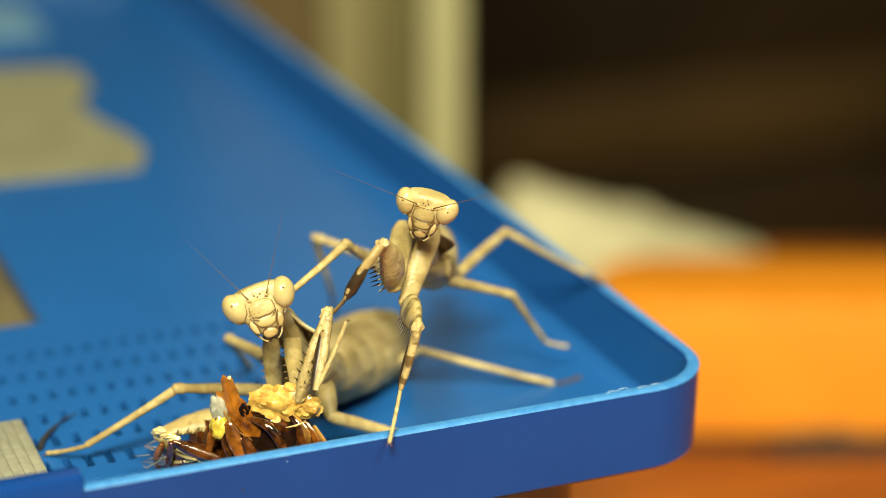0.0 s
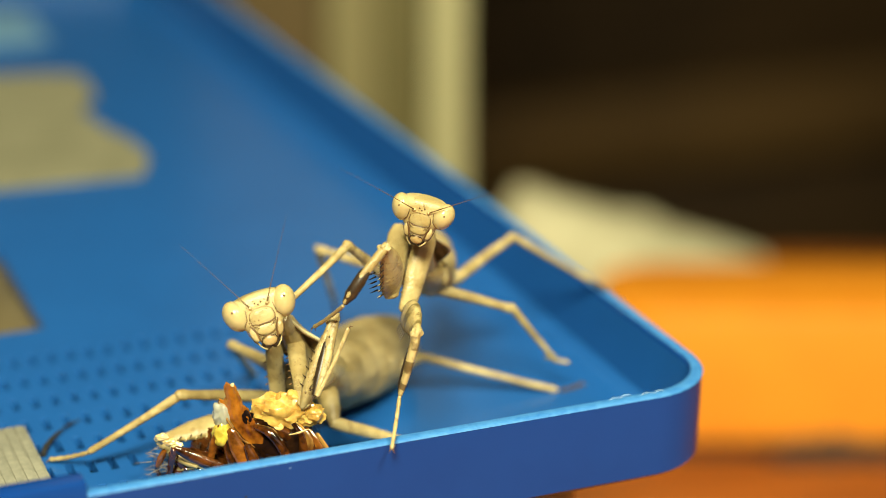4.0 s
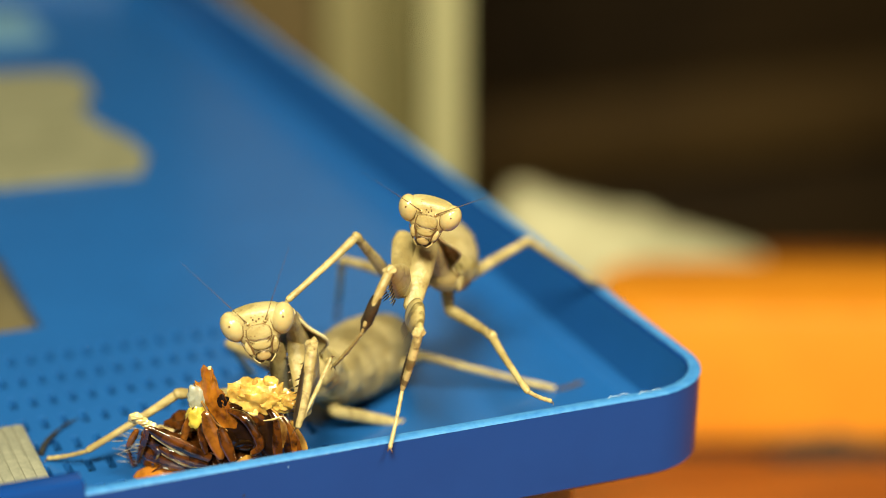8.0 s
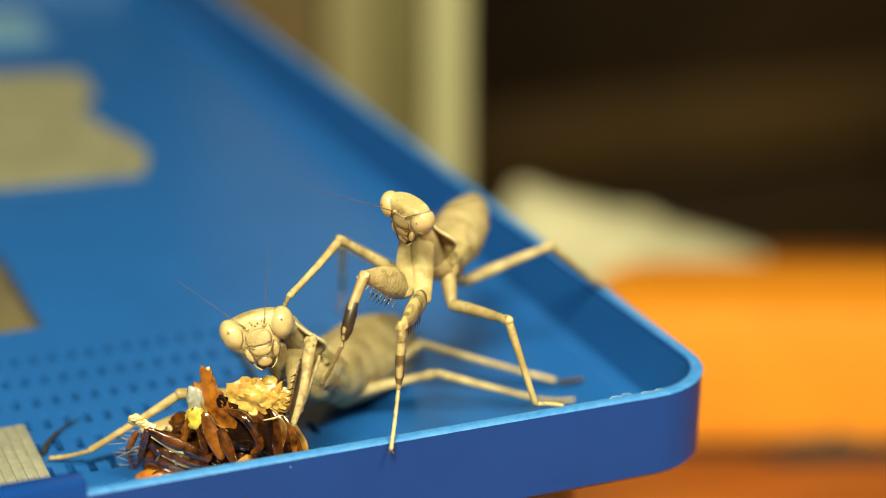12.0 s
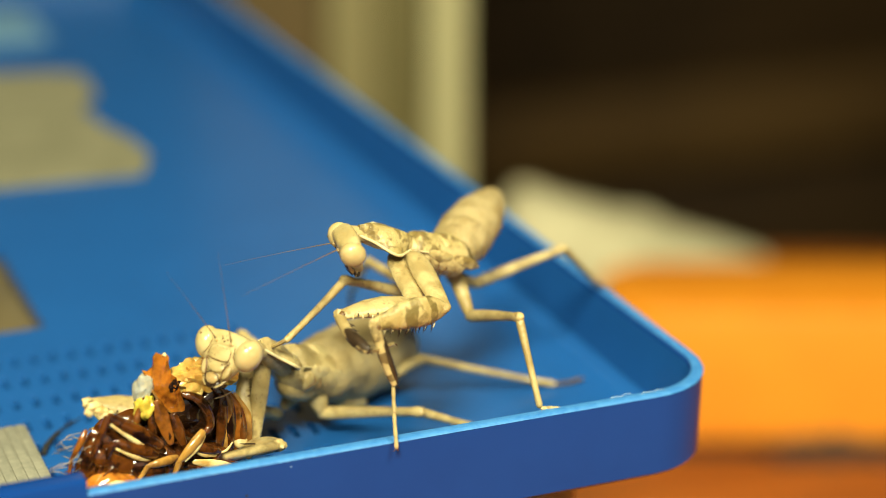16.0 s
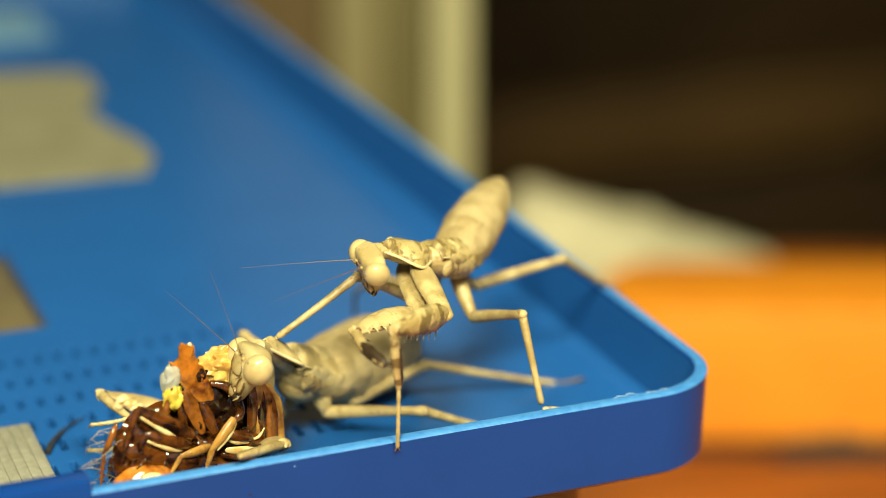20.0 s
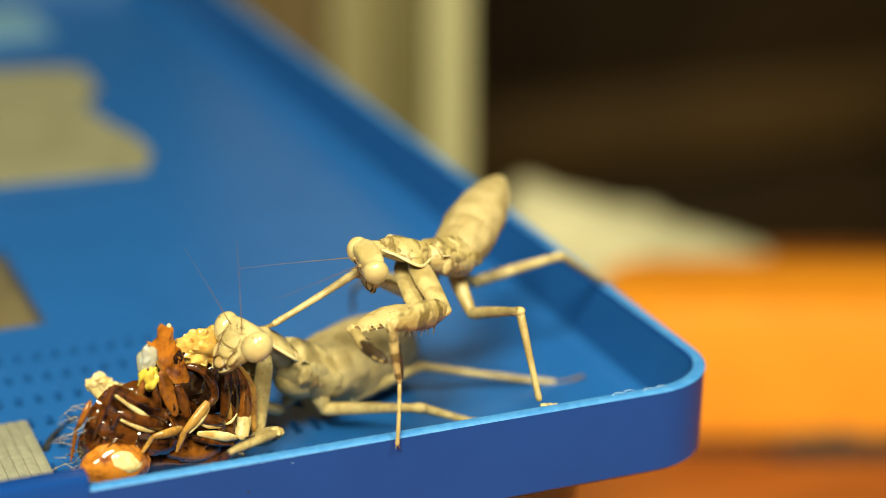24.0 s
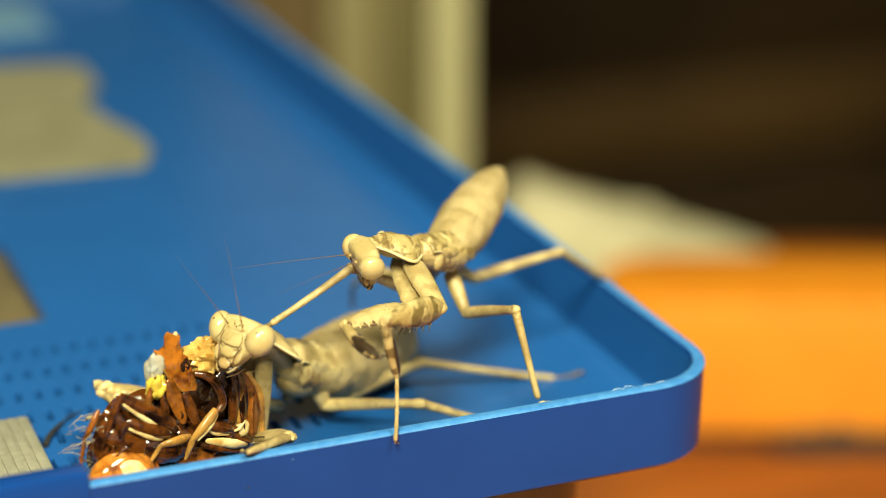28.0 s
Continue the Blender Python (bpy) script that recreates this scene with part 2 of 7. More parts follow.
def ring_wall(bm, x0, x1, y0, y1, z0, z1, t, r):
    rings = []
    for inset, z in ((0.006, z0), (0, z1), (t, z1), (0.006 + t, z0)):
        pts = []
        for cx, cy, a0 in ((x1 - r, y0 + r, -90), (x1 - r, y1 - r, 0), (x0 + r, y1 - r, 90), (x0 + r, y0 + r, 180)):
            for k in range(7):
                a = radians(a0 + 15 * k)
                pts.append(bm.verts.new((cx + (r - inset) * math.cos(a), cy + (r - inset) * math.sin(a), z)))
        rings.append(pts)
    n = len(rings[0])
    for i in range(4):
        a, b = rings[i], rings[(i + 1) % 4]
        for k in range(n):
            bm.faces.new((a[k], a[(k + 1) % n], b[(k + 1) % n], b[k]))


bm = bmesh.new()
ring_wall(bm, X0 + 0.0085, X1 - 0.0085, Y0 + 0.0085, Y1 - 0.0085, TABLE, -0.0112, 0.002, 0.022)
part("wall", bm, SMOKE, tank, "clear smoky plastic wall").visible_shadow = False
bm = bmesh.new()
box(bm, X0 + 0.016, X1 - 0.016, Y0 + 0.016, Y1 - 0.016, TABLE, TABLE + 0.02, 0.002)
part("substrate", bm, TAN, tank, "tan soil in the tank")

# ---- small things on the cover ----
WHITE = material("pale_sheet", (0.13, 0.26, 0.40), 0.6, dark=(0.10, 0.22, 0.36), scale=60)
# thin pale blue sheet on the far part of the cover's floor
bm = bmesh.new()
box(bm, -0.075, -0.036, 0.238, 0.272, FLOOR, FLOOR + 0.0004, 0.0001)
label = tagged(part("paper_label", bm, WHITE, None), "thin pale blue patch on the far part of the cover", "label")
BURR = material("plastic_shaving", (0.30, 0.50, 0.72), 0.4, dark=(0.30, 0.48, 0.70), scale=900)
GRIT = material("grit", (0.55, 0.50, 0.36), 0.8, dark=(0.38, 0.33, 0.22), scale=900)
# black of grit and feeler; also paints the shade under the orange box
DIRT_SHADE = material("dark_grit_and_shade", (0.02, 0.02, 0.018), 0.8, dark=(0.01, 0.01, 0.01), scale=900)


def hair(pts, radii, mat, name, label_, category):
    bm = bmesh.new()
    rings = []
    for i, q in enumerate(pts):
        d = (Vector(pts[min(i + 1, len(pts) - 1)]) - Vector(pts[max(i - 1, 0)])).normalized()
        x = d.orthogonal().normalized()
        y = d.cross(x)
        rings.append([bm.verts.new((Vector(q) + (x * math.cos(a) + y * math.sin(a)) * radii[i]) * 0.001) for a in (0, 1.05, 2.1, 3.14, 4.19, 5.24)])
    for u, v in zip(rings, rings[1:]):
        for k in range(6):
            bm.faces.new((u[k], u[(k + 1) % 6], v[(k + 1) % 6], v[k]))
    bm.faces.new(rings[0])
    bm.faces.new(rings[-1])
    return tagged(part(name, bm, mat, None), label_, category)


for x, y in ((-16.8, 1.0), (-15.2, 1.2), (-12.6, 0.8), (-10.8, 0.9)):
    hair([(x, y, 0.05), (x + 0.5, y + 0.15, 0.32), (x + 1.2, y - 0.1, 0.38), (x + 1.7, y + 0.1, 0.1)], (0.03, 0.045, 0.04, 0.02), BURR, "plastic_burr", "thin curled shaving on the blue rim", "burr")
hair([(-81.4, 30.2, -8.6), (-80.7, 31.8, -8.3), (-79.7, 33.4, -8.2), (-78.5, 35.2, -8.3), (-77.1, 36.8, -8.3), (-75.7, 38.0, -8.4), (-74.6, 39.0, -8.6)], (0.38, 0.36, 0.30, 0.24, 0.17, 0.11, 0.06), DIRT_SHADE, "loose_feeler", "dark curved insect feeler lying on the cover", "feeler")


def speck(x, y, z, r, mat, seed):
    bm = bmesh.new()
    bmesh.ops.create_icosphere(bm, subdivisions=2, radius=1.0)
    for v in bm.verts:
        v.co = (Vector((x, y, z)) + v.co * r * (1 + 0.5 * noise.noise(v.co * 1.5 + Vector((seed, 0, 0))))) * 0.001
    return tagged(part("speck", bm, mat, None), "tiny speck of grit stuck to the blue plastic", "grit", group="specks on the cover")


for i, (x, z, r) in enumerate(((-58.4, -1.0, 0.10), (-51.0, -4.3, 0.10), (-49.6, -6.6, 0.07), (-26.2, -4.9, 0.07), (-23.1, -6.6, 0.06), (-36.0, -2.2, 0.06))):
    speck(x, 0.08 * -z, z, r, BURR, i)
speck(-63.8, 0.30, -3.7, 0.26, DIRT_SHADE, 9)
for i, (x, y, z, r) in enumerate(((-81.0, 11.8, -8.0, 1.1), (-80.6, 9.6, -8.2, 0.9), (-79.6, 8.4, -8.4, 0.7), (-78.6, 9.0, -8.5, 0.55), (-82.0, 13.0, -8.2, 0.9), (-77.6, 8.2, -8.6, 0.4))):
    speck(x, y, z, r, GRIT, 20 + i)

# ---- room ----
bm = bmesh.new()
box(bm, -0.9, 0.9, -0.75, 0.356, TABLE - 0.03, TABLE, 0.003)
bmesh.ops.rotate(bm, verts=bm.verts[:], matrix=Matrix.Rotation(radians(-22.1), 3, "Z"))
tagged(part("table_top", bm, WOOD, None), "orange-brown wooden table top", "table", kind="structure")
# the unseen south wall is split round an opening added for fill light
for name, c in (("wall_north", (-1.6, 2.0, 1.60, 1.70, -0.9, 1.7)), ("wall_south_low", (-1.6, 2.0, -1.5, -1.4, -0.9, -0.1)), ("wall_south_top", (-1.6, 2.0, -1.5, -1.4, 1.2, 1.7)), ("wall_south_left", (-1.6, -0.7, -1.5, -1.4, -0.1, 1.2)), ("wall_south_right", (0.8, 2.0, -1.5, -1.4, -0.1, 1.2)), ("wall_west", (-1.7, -1.6, -1.5, 1.7, -0.9, 1.7)), ("wall_east", (2.0, 2.1, -1.5, 1.7, -0.9, 1.7)), ("floor", (-1.7, 2.1, -1.5, 1.7, -1.0, -0.9)), ("ceiling", (-1.7, 2.1, -1.5, 1.7, 1.7, 1.8))):
    bm = bmesh.new()
    box(bm, *c)
    tagged(part(name, bm, WALLM, None, smooth=False), "plain brown painted room surface", name.split("_")[0], kind="structure")

cab = tagged(new("dark_cabinet"), "dark brown wooden shelf cabinet behind the table", "cabinet")
bm = bmesh.new()
box(bm, 0.28, 1.9, 1.30, 1.55, -0.9, 1.2, 0.01)
part("body", bm, DARKWOOD, cab)
# paler brown board put in for a lit band across the shelves
LITWOOD = material("lit_brown_wood", (0.19, 0.105, 0.029), 0.6, dark=(0.12, 0.065, 0.018), scale=8, bump=0.2, bump_scale=80)
bm = bmesh.new()
box(bm, 0.30, 1.88, 1.17, 1.20, -0.40, -0.335, 0.004)
part("drawer_front", bm, LITWOOD, cab, "mid-brown board for the lit band across the shelves")
part("drawer_front", box(bmesh.new(), 0.30, 1.88, 1.17, 1.20, -0.58, -0.412, 0.004), DARKWOOD, cab)
for z in (-0.62, -0.43, -0.22, 0.0):
    bm = bmesh.new()
    box(bm, 0.285, 1.895, 1.20, 1.30, z, z + 0.03, 0.004)
    part("shelf", bm, DARKWOOD, cab)

post = tagged(new("olive_post"), "pale olive painted upright post with a lighter edge", "post")
M = pose(0.0975, 0.3116, TABLE, 0, 0, -22.1)
# strips in four flat tones, palest at the right edge
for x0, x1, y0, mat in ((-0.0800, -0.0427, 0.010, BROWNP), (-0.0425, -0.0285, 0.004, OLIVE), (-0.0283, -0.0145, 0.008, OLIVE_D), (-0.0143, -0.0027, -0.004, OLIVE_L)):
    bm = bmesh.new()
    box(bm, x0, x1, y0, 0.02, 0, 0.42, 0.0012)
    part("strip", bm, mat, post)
post.matrix_world = M

def soft_box(bm, x0, x1, y0, y1, z0, z1, r, steps=6):
    """A box with broad rounded upright corners and a small round along the top."""
    rings = []
    for inset, z in ((0.0015, z0), (0, z0 + 0.0015), (0, z1 - 0.0025), (0.0007, z1 - 0.0007), (0.0025, z1)):
        pts = []
        for cx, cy, a0 in ((x1 - r, y0 + r, -90), (x1 - r, y1 - r, 0), (x0 + r, y1 - r, 90), (x0 + r, y0 + r, 180)):
            for k in range(steps + 1):
                a = radians(a0 + 90 * k / steps)
                pts.append(bm.verts.new((cx + (r - inset) * math.cos(a), cy + (r - inset) * math.sin(a), z)))
        rings.append(pts)
    n = len(rings[0])
    for p, q in zip(rings, rings[1:]):
        for k in range(n):
            bm.faces.new((p[k], p[(k + 1) % n], q[(k + 1) % n], q[k]))
    bm.faces.new(rings[0])
    bm.faces.new(rings[-1])
    return bm


tub = tagged(new("orange_box"), "bright orange plastic box on the table, shade below it built black", "box")
part("body", soft_box(bmesh.new(), -0.022, 0.13, 0, 0.036, 0.0040, 0.038, 0.015), ORANGE, tub)
# black base put in for the shadow gap under the box
part("plinth", box(bmesh.new(), -0.004, 0.118, 0.003, 0.032, 0, 0.0042, 0.0005), DIRT_SHADE, tub, "black base painting the shade under the box")
tub.matrix_world = pose(0.1000, 0.1850, TABLE, 0, 0, -22.1)


def lump(size, seed, rough=0.3):
    bm = bmesh.new()
    bmesh.ops.create_icosphere(bm, subdivisions=4, radius=1.0)
    for v in bm.verts:
        n = noise.fractal(v.co * 1.6 + Vector((seed, 0, 0)), 0.8, 2.0, 4)
        v.co = Vector((v.co.x * size[0], v.co.y * size[1], max(v.co.z, -0.5) * size[2])) * (1 + rough * n)
    return bm


# black lumps put in for the ragged dark blotches along the orange box
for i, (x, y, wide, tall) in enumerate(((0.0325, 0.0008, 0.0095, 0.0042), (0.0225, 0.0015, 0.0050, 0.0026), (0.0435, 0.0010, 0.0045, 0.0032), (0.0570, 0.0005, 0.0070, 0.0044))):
    crumb = tagged(part("crumb", lump((wide, 0.0034, tall), 7.0 + i, 0.35), DIRT_SHADE, None), "black lump at the foot of the orange box", "crumb", group="crumbs by the orange box")
    crumb.matrix_world = pose(0.1000, 0.1850, TABLE, 0, 0, -22.1) @ pose(x, y, 0.5 * tall)

bm = lump((1.0, 1.0, 1.0), 3.0, 0.0)
for v in bm.verts:
    u = v.co.x
    girth = math.sqrt(max(1 - u * u, 1e-6))
    ridge = 0.0285 * min(1.0, (1 + u) / 0.26) ** 0.6 * (1 - 0.80 * max(0.0, (u + 0.72) / 1.72))
    fold = 1 + 0.16 * noise.noise(Vector((u * 3.1, v.co.y * 2.2, 4.0))) + 0.07 * noise.noise(v.co * 7)
    v.co = Vector((u * 0.043, v.co.y * 0.020 * fold, max(v.co.z, -0.2) / max(girth, 0.35) * ridge * fold))
lumpy = tagged(part("crumpled_paper", bm, CREAM, None), "crumpled cream paper heap on wooden table", "paper")
lumpy.matrix_world = pose(0.1405, 0.3000, TABLE, 0, 0, -22.1)

# ---- insects ----
def cuticle(name, base, tint, mark, blotch=0.3, size=420.0, dots=0.35, streak=1.0, rough=0.36, sss=0.07, relief=0.38, bars=0.0):
    """Dry insect skin: two tints in clouds, ragged blotches, scattered dark pores and a grainy relief."""
    m = bpy.data.materials.new(name)
    m.use_nodes = True
    nt = m.node_tree
    b = nt.nodes["Principled BSDF"]
    b.inputs["Subsurface Weight"].default_value = sss
    b.inputs["Subsurface Radius"].default_value = (1.0, 0.6, 0.3)
    b.inputs["Subsurface Scale"].default_value = 0.0006
    b.inputs["Specular IOR Level"].default_value = 0.55
    co = nt.nodes.new("ShaderNodeTexCoord")
    info = nt.nodes.new("ShaderNodeObjectInfo")
    place = nt.nodes.new("ShaderNodeVectorMath")
    place.operation = "ADD"
    nt.links.new(co.outputs["Object"], place.inputs[0])
    nt.links.new(info.outputs["Random"], place.inputs[1])
    long = nt.nodes.new("ShaderNodeVectorMath")
    long.operation = "MULTIPLY"
    nt.links.new(place.outputs[0], long.inputs[0])
    long.inputs[1].default_value = (1, 1, streak)

    def cloud(scale, detail, warp=0.0):
        n = nt.nodes.new("ShaderNodeTexNoise")
        n.inputs["Scale"].default_value, n.inputs["Detail"].default_value, n.inputs["Distortion"].default_value = scale, detail, warp
        nt.links.new(long.outputs[0], n.inputs["Vector"])
        return n.outputs[0]

    def step(value, lo, hi):
        n = nt.nodes.new("ShaderNodeMapRange")
        n.interpolation_type = "SMOOTHSTEP"
        n.inputs["From Min"].default_value, n.inputs["From Max"].default_value = lo, hi
        nt.links.new(value, n.inputs["Value"])
        return n.outputs["Result"]

    def blend(fac, a, c):
        n = nt.nodes.new("ShaderNodeMix")
        n.data_type = "RGBA"
        nt.links.new(fac, n.inputs[0])
        for value, port in ((a, n.inputs[6]), (c, n.inputs[7])):
            if isinstance(value, tuple):
                port.default_value = (*value, 1)
            else:
                nt.links.new(value, port)
        return n.outputs[2]

    def times(a, c):
        n = nt.nodes.new("ShaderNodeMath")
        n.operation = "MULTIPLY"
        nt.links.new(a, n.inputs[0])
        if isinstance(c, float):
            n.inputs[1].default_value = c
        else:
            nt.links.new(c, n.inputs[1])
        return n.outputs[0]

    colour = blend(step(cloud(330, 2), 0.40, 0.62), base, tint)
    ragged = step(cloud(size, 4, 0.6), 0.66 - 0.25 * blotch, 0.72 - 0.18 * blotch)
    colour = blend(times(ragged, 0.25 + 0.7 * blotch), colour, mark)
    if bars:
        # uneven dark bars across the limb, broken up by the clouds
        wave = nt.nodes.new("ShaderNodeTexWave")
        wave.bands_direction = "Z"
        wave.inputs["Scale"].default_value, wave.inputs["Distortion"].default_value = bars, 3.2
        wave.inputs["Detail"].default_value, wave.inputs["Detail Scale"].default_value = 2.5, 2.2
        nt.links.new(co.outputs["Object"], wave.inputs["Vector"])
        colour = blend(times(times(step(wave.outputs[1], 0.52, 0.72), step(cloud(420, 2), 0.34, 0.48)), 0.92), colour, mark)
    pores = nt.nodes.new("ShaderNodeTexVoronoi")
    pores.inputs["Scale"].default_value = 1900
    nt.links.new(place.outputs[0], pores.inputs["Vector"])
    near = nt.nodes.new("ShaderNodeMath")
    near.operation = "LESS_THAN"
    nt.links.new(pores.outputs["Distance"], near.inputs[0])
    near.inputs[1].default_value = 0.24
    colour = blend(times(times(near.outputs[0], step(cloud(700, 1), 0.52, 0.6)), dots), colour, mark)
    nt.links.new(colour, b.inputs["Base Color"])
    grain = cloud(2600, 5)
    gloss = nt.nodes.new("ShaderNodeMapRange")
    gloss.inputs["To Min"].default_value, gloss.inputs["To Max"].default_value = rough - 0.12, rough + 0.15
    nt.links.new(grain, gloss.inputs["Value"])
    nt.links.new(gloss.outputs["Result"], b.inputs["Roughness"])
    high = nt.nodes.new("ShaderNodeMath")
    high.operation = "MULTIPLY_ADD"
    nt.links.new(cloud(900, 3), high.inputs[0])
    high.inputs[1].default_value = 1.6
    nt.links.new(grain, high.inputs[2])
    bn = nt.nodes.new("ShaderNodeBump")
    bn.inputs["Strength"].default_value, bn.inputs["Distance"].default_value = relief, 0.0003
    nt.links.new(high.outputs[0], bn.inputs["Height"])
    nt.links.new(bn.outputs[0], b.inputs["Normal"])
    return m


PALE = cuticle("mantis_cuticle", (0.495, 0.387, 0.171), (0.347, 0.256, 0.100), (0.20, 0.125, 0.042), 0.25, 700, 0.6)
FACE = cuticle("mantis_face", (0.518, 0.420, 0.194), (0.403, 0.308, 0.124), (0.20, 0.12, 0.04), 0.05, 500, 0.75, relief=0.25)
BLOTCH = cuticle("mottled_cuticle", (0.518, 0.408, 0.178), (0.403, 0.301, 0.112), (0.15, 0.11, 0.032), 0.45, 620, 0.6, bars=95)
SADDLE = cuticle("saddle_cuticle", (0.518, 0.408, 0.171), (0.380, 0.288, 0.104), (0.15, 0.10, 0.03), 0.75, 760, 0.6, relief=0.5)
PLAINBACK = cuticle("pale_back", (0.552, 0.443, 0.206), (0.422, 0.319, 0.129), (0.20, 0.125, 0.042), 0.15, 700, 0.5)
GREYC = cuticle("abdomen_cuticle", (0.454, 0.354, 0.169), (0.350, 0.262, 0.110), (0.20, 0.135, 0.05), 0.15, 800, 0.3, streak=0.35, rough=0.55, relief=0.5)
EYEM = material("compound_eye", (0.54, 0.435, 0.205), 0.24, dark=(0.47, 0.355, 0.15), scale=330, amount=0.5, bump=0.03, bump_scale=9000, sss=0.2, coat=0.35)
EDGE = material("pale_margin", (0.70, 0.60, 0.34), 0.35, dark=(0.60, 0.47, 0.22), scale=700, amount=0.5, bump=0.1, bump_scale=2500, sss=0.15)
DARKC = material("dark_cuticle", (0.045, 0.028, 0.014), 0.35, dark=(0.02, 0.012, 0.007), scale=800)
SUTURE = material("brown_suture", (0.16, 0.085, 0.028), 0.45, dark=(0.07, 0.036, 0.012), scale=900)
TIP = material("dark_foot", (0.062, 0.04, 0.024), 0.5, dark=(0.03, 0.02, 0.012), scale=500)
BANDS = cuticle("faintly_banded_cuticle", (0.495, 0.387, 0.171), (0.339, 0.251, 0.100), (0.19, 0.125, 0.042), 0.55, 560, 0.4, streak=1.6)
SHIN = cuticle("barred_shin", (0.495, 0.387, 0.171), (0.339, 0.251, 0.100), (0.11, 0.07, 0.025), 0.45, 640, 0.5, bars=120)
LIPC = material("tan_lip", (0.50, 0.37, 0.16), 0.35, dark=(0.36, 0.24, 0.09), scale=600, sss=0.15)
GROOVE = material("brown_groove", (0.10, 0.06, 0.025), 0.4, dark=(0.03, 0.018, 0.008), scale=700, amount=0.6)
MM = 0.001


def tube(bm, pts, radii, n=10, squash=1.0, side=None, caps=True):
    """A skin round a line of points, in millimetres; squash narrows it along the second axis."""
    pts = [Vector(p) for p in pts]
    rings = []
    x = None
    for i, p in enumerate(pts):
        d = (pts[min(i + 1, len(pts) - 1)] - pts[max(i - 1, 0)]).normalized()
        ref = side if x is None and side is not None else (x if x is not None else (Vector((1, 0, 0)) if abs(d.x) < 0.9 else Vector((0, 1, 0))))
        x = (Vector(ref) - d * d.dot(Vector(ref))).normalized()
        y = d.cross(x)
        r = radii[i]
        rings.append([bm.verts.new((p + x * (r * math.cos(a)) + y * (r * squash * math.sin(a))) * MM) for a in (2 * math.pi * k / n for k in range(n))])
    for a, b in zip(rings, rings[1:]):
        for k in range(n):
            bm.faces.new((a[k], a[(k + 1) % n], b[(k + 1) % n], b[k]))
    if caps:
        for ring, p, s in ((rings[0], pts[0], -1), (rings[-1], pts[-1], 1)):
            d = (pts[1] - pts[0]).normalized() if s < 0 else (pts[-1] - pts[-2]).normalized()
            r = radii[0] if s < 0 else radii[-1]
            tip = bm.verts.new((p + d * (s * r * 0.6)) * MM)
            for k in range(n):
                bm.faces.new((ring[k], ring[(k + 1) % n], tip))
    return bm


def limb(L, prof, n=10, bow=0.0, squash=1.0):
    """A limb along z; prof gives (share of length, radius); bow bends it towards x."""
    bm = bmesh.new()
    return tube(bm, [(bow * 4 * t * (1 - t), 0, L * t) for t, r in prof], [r for t, r in prof], n, squash, Vector((1, 0, 0)))


def ball(bm, c, r, sub=3, turn=None):
    ret = bmesh.ops.create_icosphere(bm, subdivisions=sub, radius=1.0)
    for v in ret["verts"]:
        p = Vector((v.co.x * r[0], v.co.y * r[1], v.co.z * r[2]))
        if turn is not None:
            p = turn @ p
        v.co = (p + Vector(c)) * MM
    return bm


spine_meshes = {}


def spine(L, mat):
    key_ = (round(L, 2), mat.name)
    if key_ not in spine_meshes:
        spine_meshes[key_] = mesh_of(tube(bmesh.new(), [(0, 0, -0.1), (0.03, 0, L * 0.5), (0.12 * L, 0, L)], [0.11, 0.075, 0.012], 6), "spine", mat)
    return spine_meshes[key_]


def put_spine(parent, p, d, L, mat):
    ob = new("spine", spine(L, mat))
    ob.parent = parent
    z = Vector(d).normalized()
    ob.matrix_basis = Matrix.Translation(Vector(p) * MM) @ z.to_track_quat("Z", "X").to_matrix().to_4x4()


def head_mesh(k):
    """The triangular face: broad crown, narrow mouth, slightly domed front."""
    bm = bmesh.new()
    rows = ((1.98, 0.8, -0.25, 0.8), (1.95, 1.6, -0.66, 1.1), (1.86, 2.35, -0.92, 1.3), (1.66, 2.85, -1.12, 1.42), (1.25, 3.2, -1.24, 1.48), (0.4, 3.2, -1.30, 1.40), (-0.5, 2.85, -1.28, 1.20), (-1.2, 2.22, -1.20, 0.98), (-2.0, 1.60, -1.06, 0.78), (-2.8, 1.08, -0.86, 0.6), (-3.4, 0.70, -0.66, 0.45), (-3.7, 0.35, -0.4, 0.2))
    n, rings = 28, []
    for z, w, f, b in rows:
        ring = []
        for j in range(n):
            a = 2 * math.pi * j / n
            cx, sy = math.cos(a), math.sin(a)
            x = w * math.copysign(abs(cx) ** 0.82, cx)
            y = (f + b) / 2 + (b - f) / 2 * math.copysign(abs(sy) ** 0.82, sy)
            zz = z - (0.16 * (x / 2.4) ** 2 if z > 1 else 0) + 0.02 * noise.noise(Vector((x, y, z)) * 1.3)
            ring.append(bm.verts.new(Vector((x, y, zz)) * (k * MM)))
        rings.append(ring)
    for p_, q_ in zip(rings, rings[1:]):
        for j in range(n):
            bm.faces.new((p_[j], p_[(j + 1) % n], q_[(j + 1) % n], q_[j]))
    bm.faces.new(rings[0])
    bm.faces.new(rings[-1])
    return bm


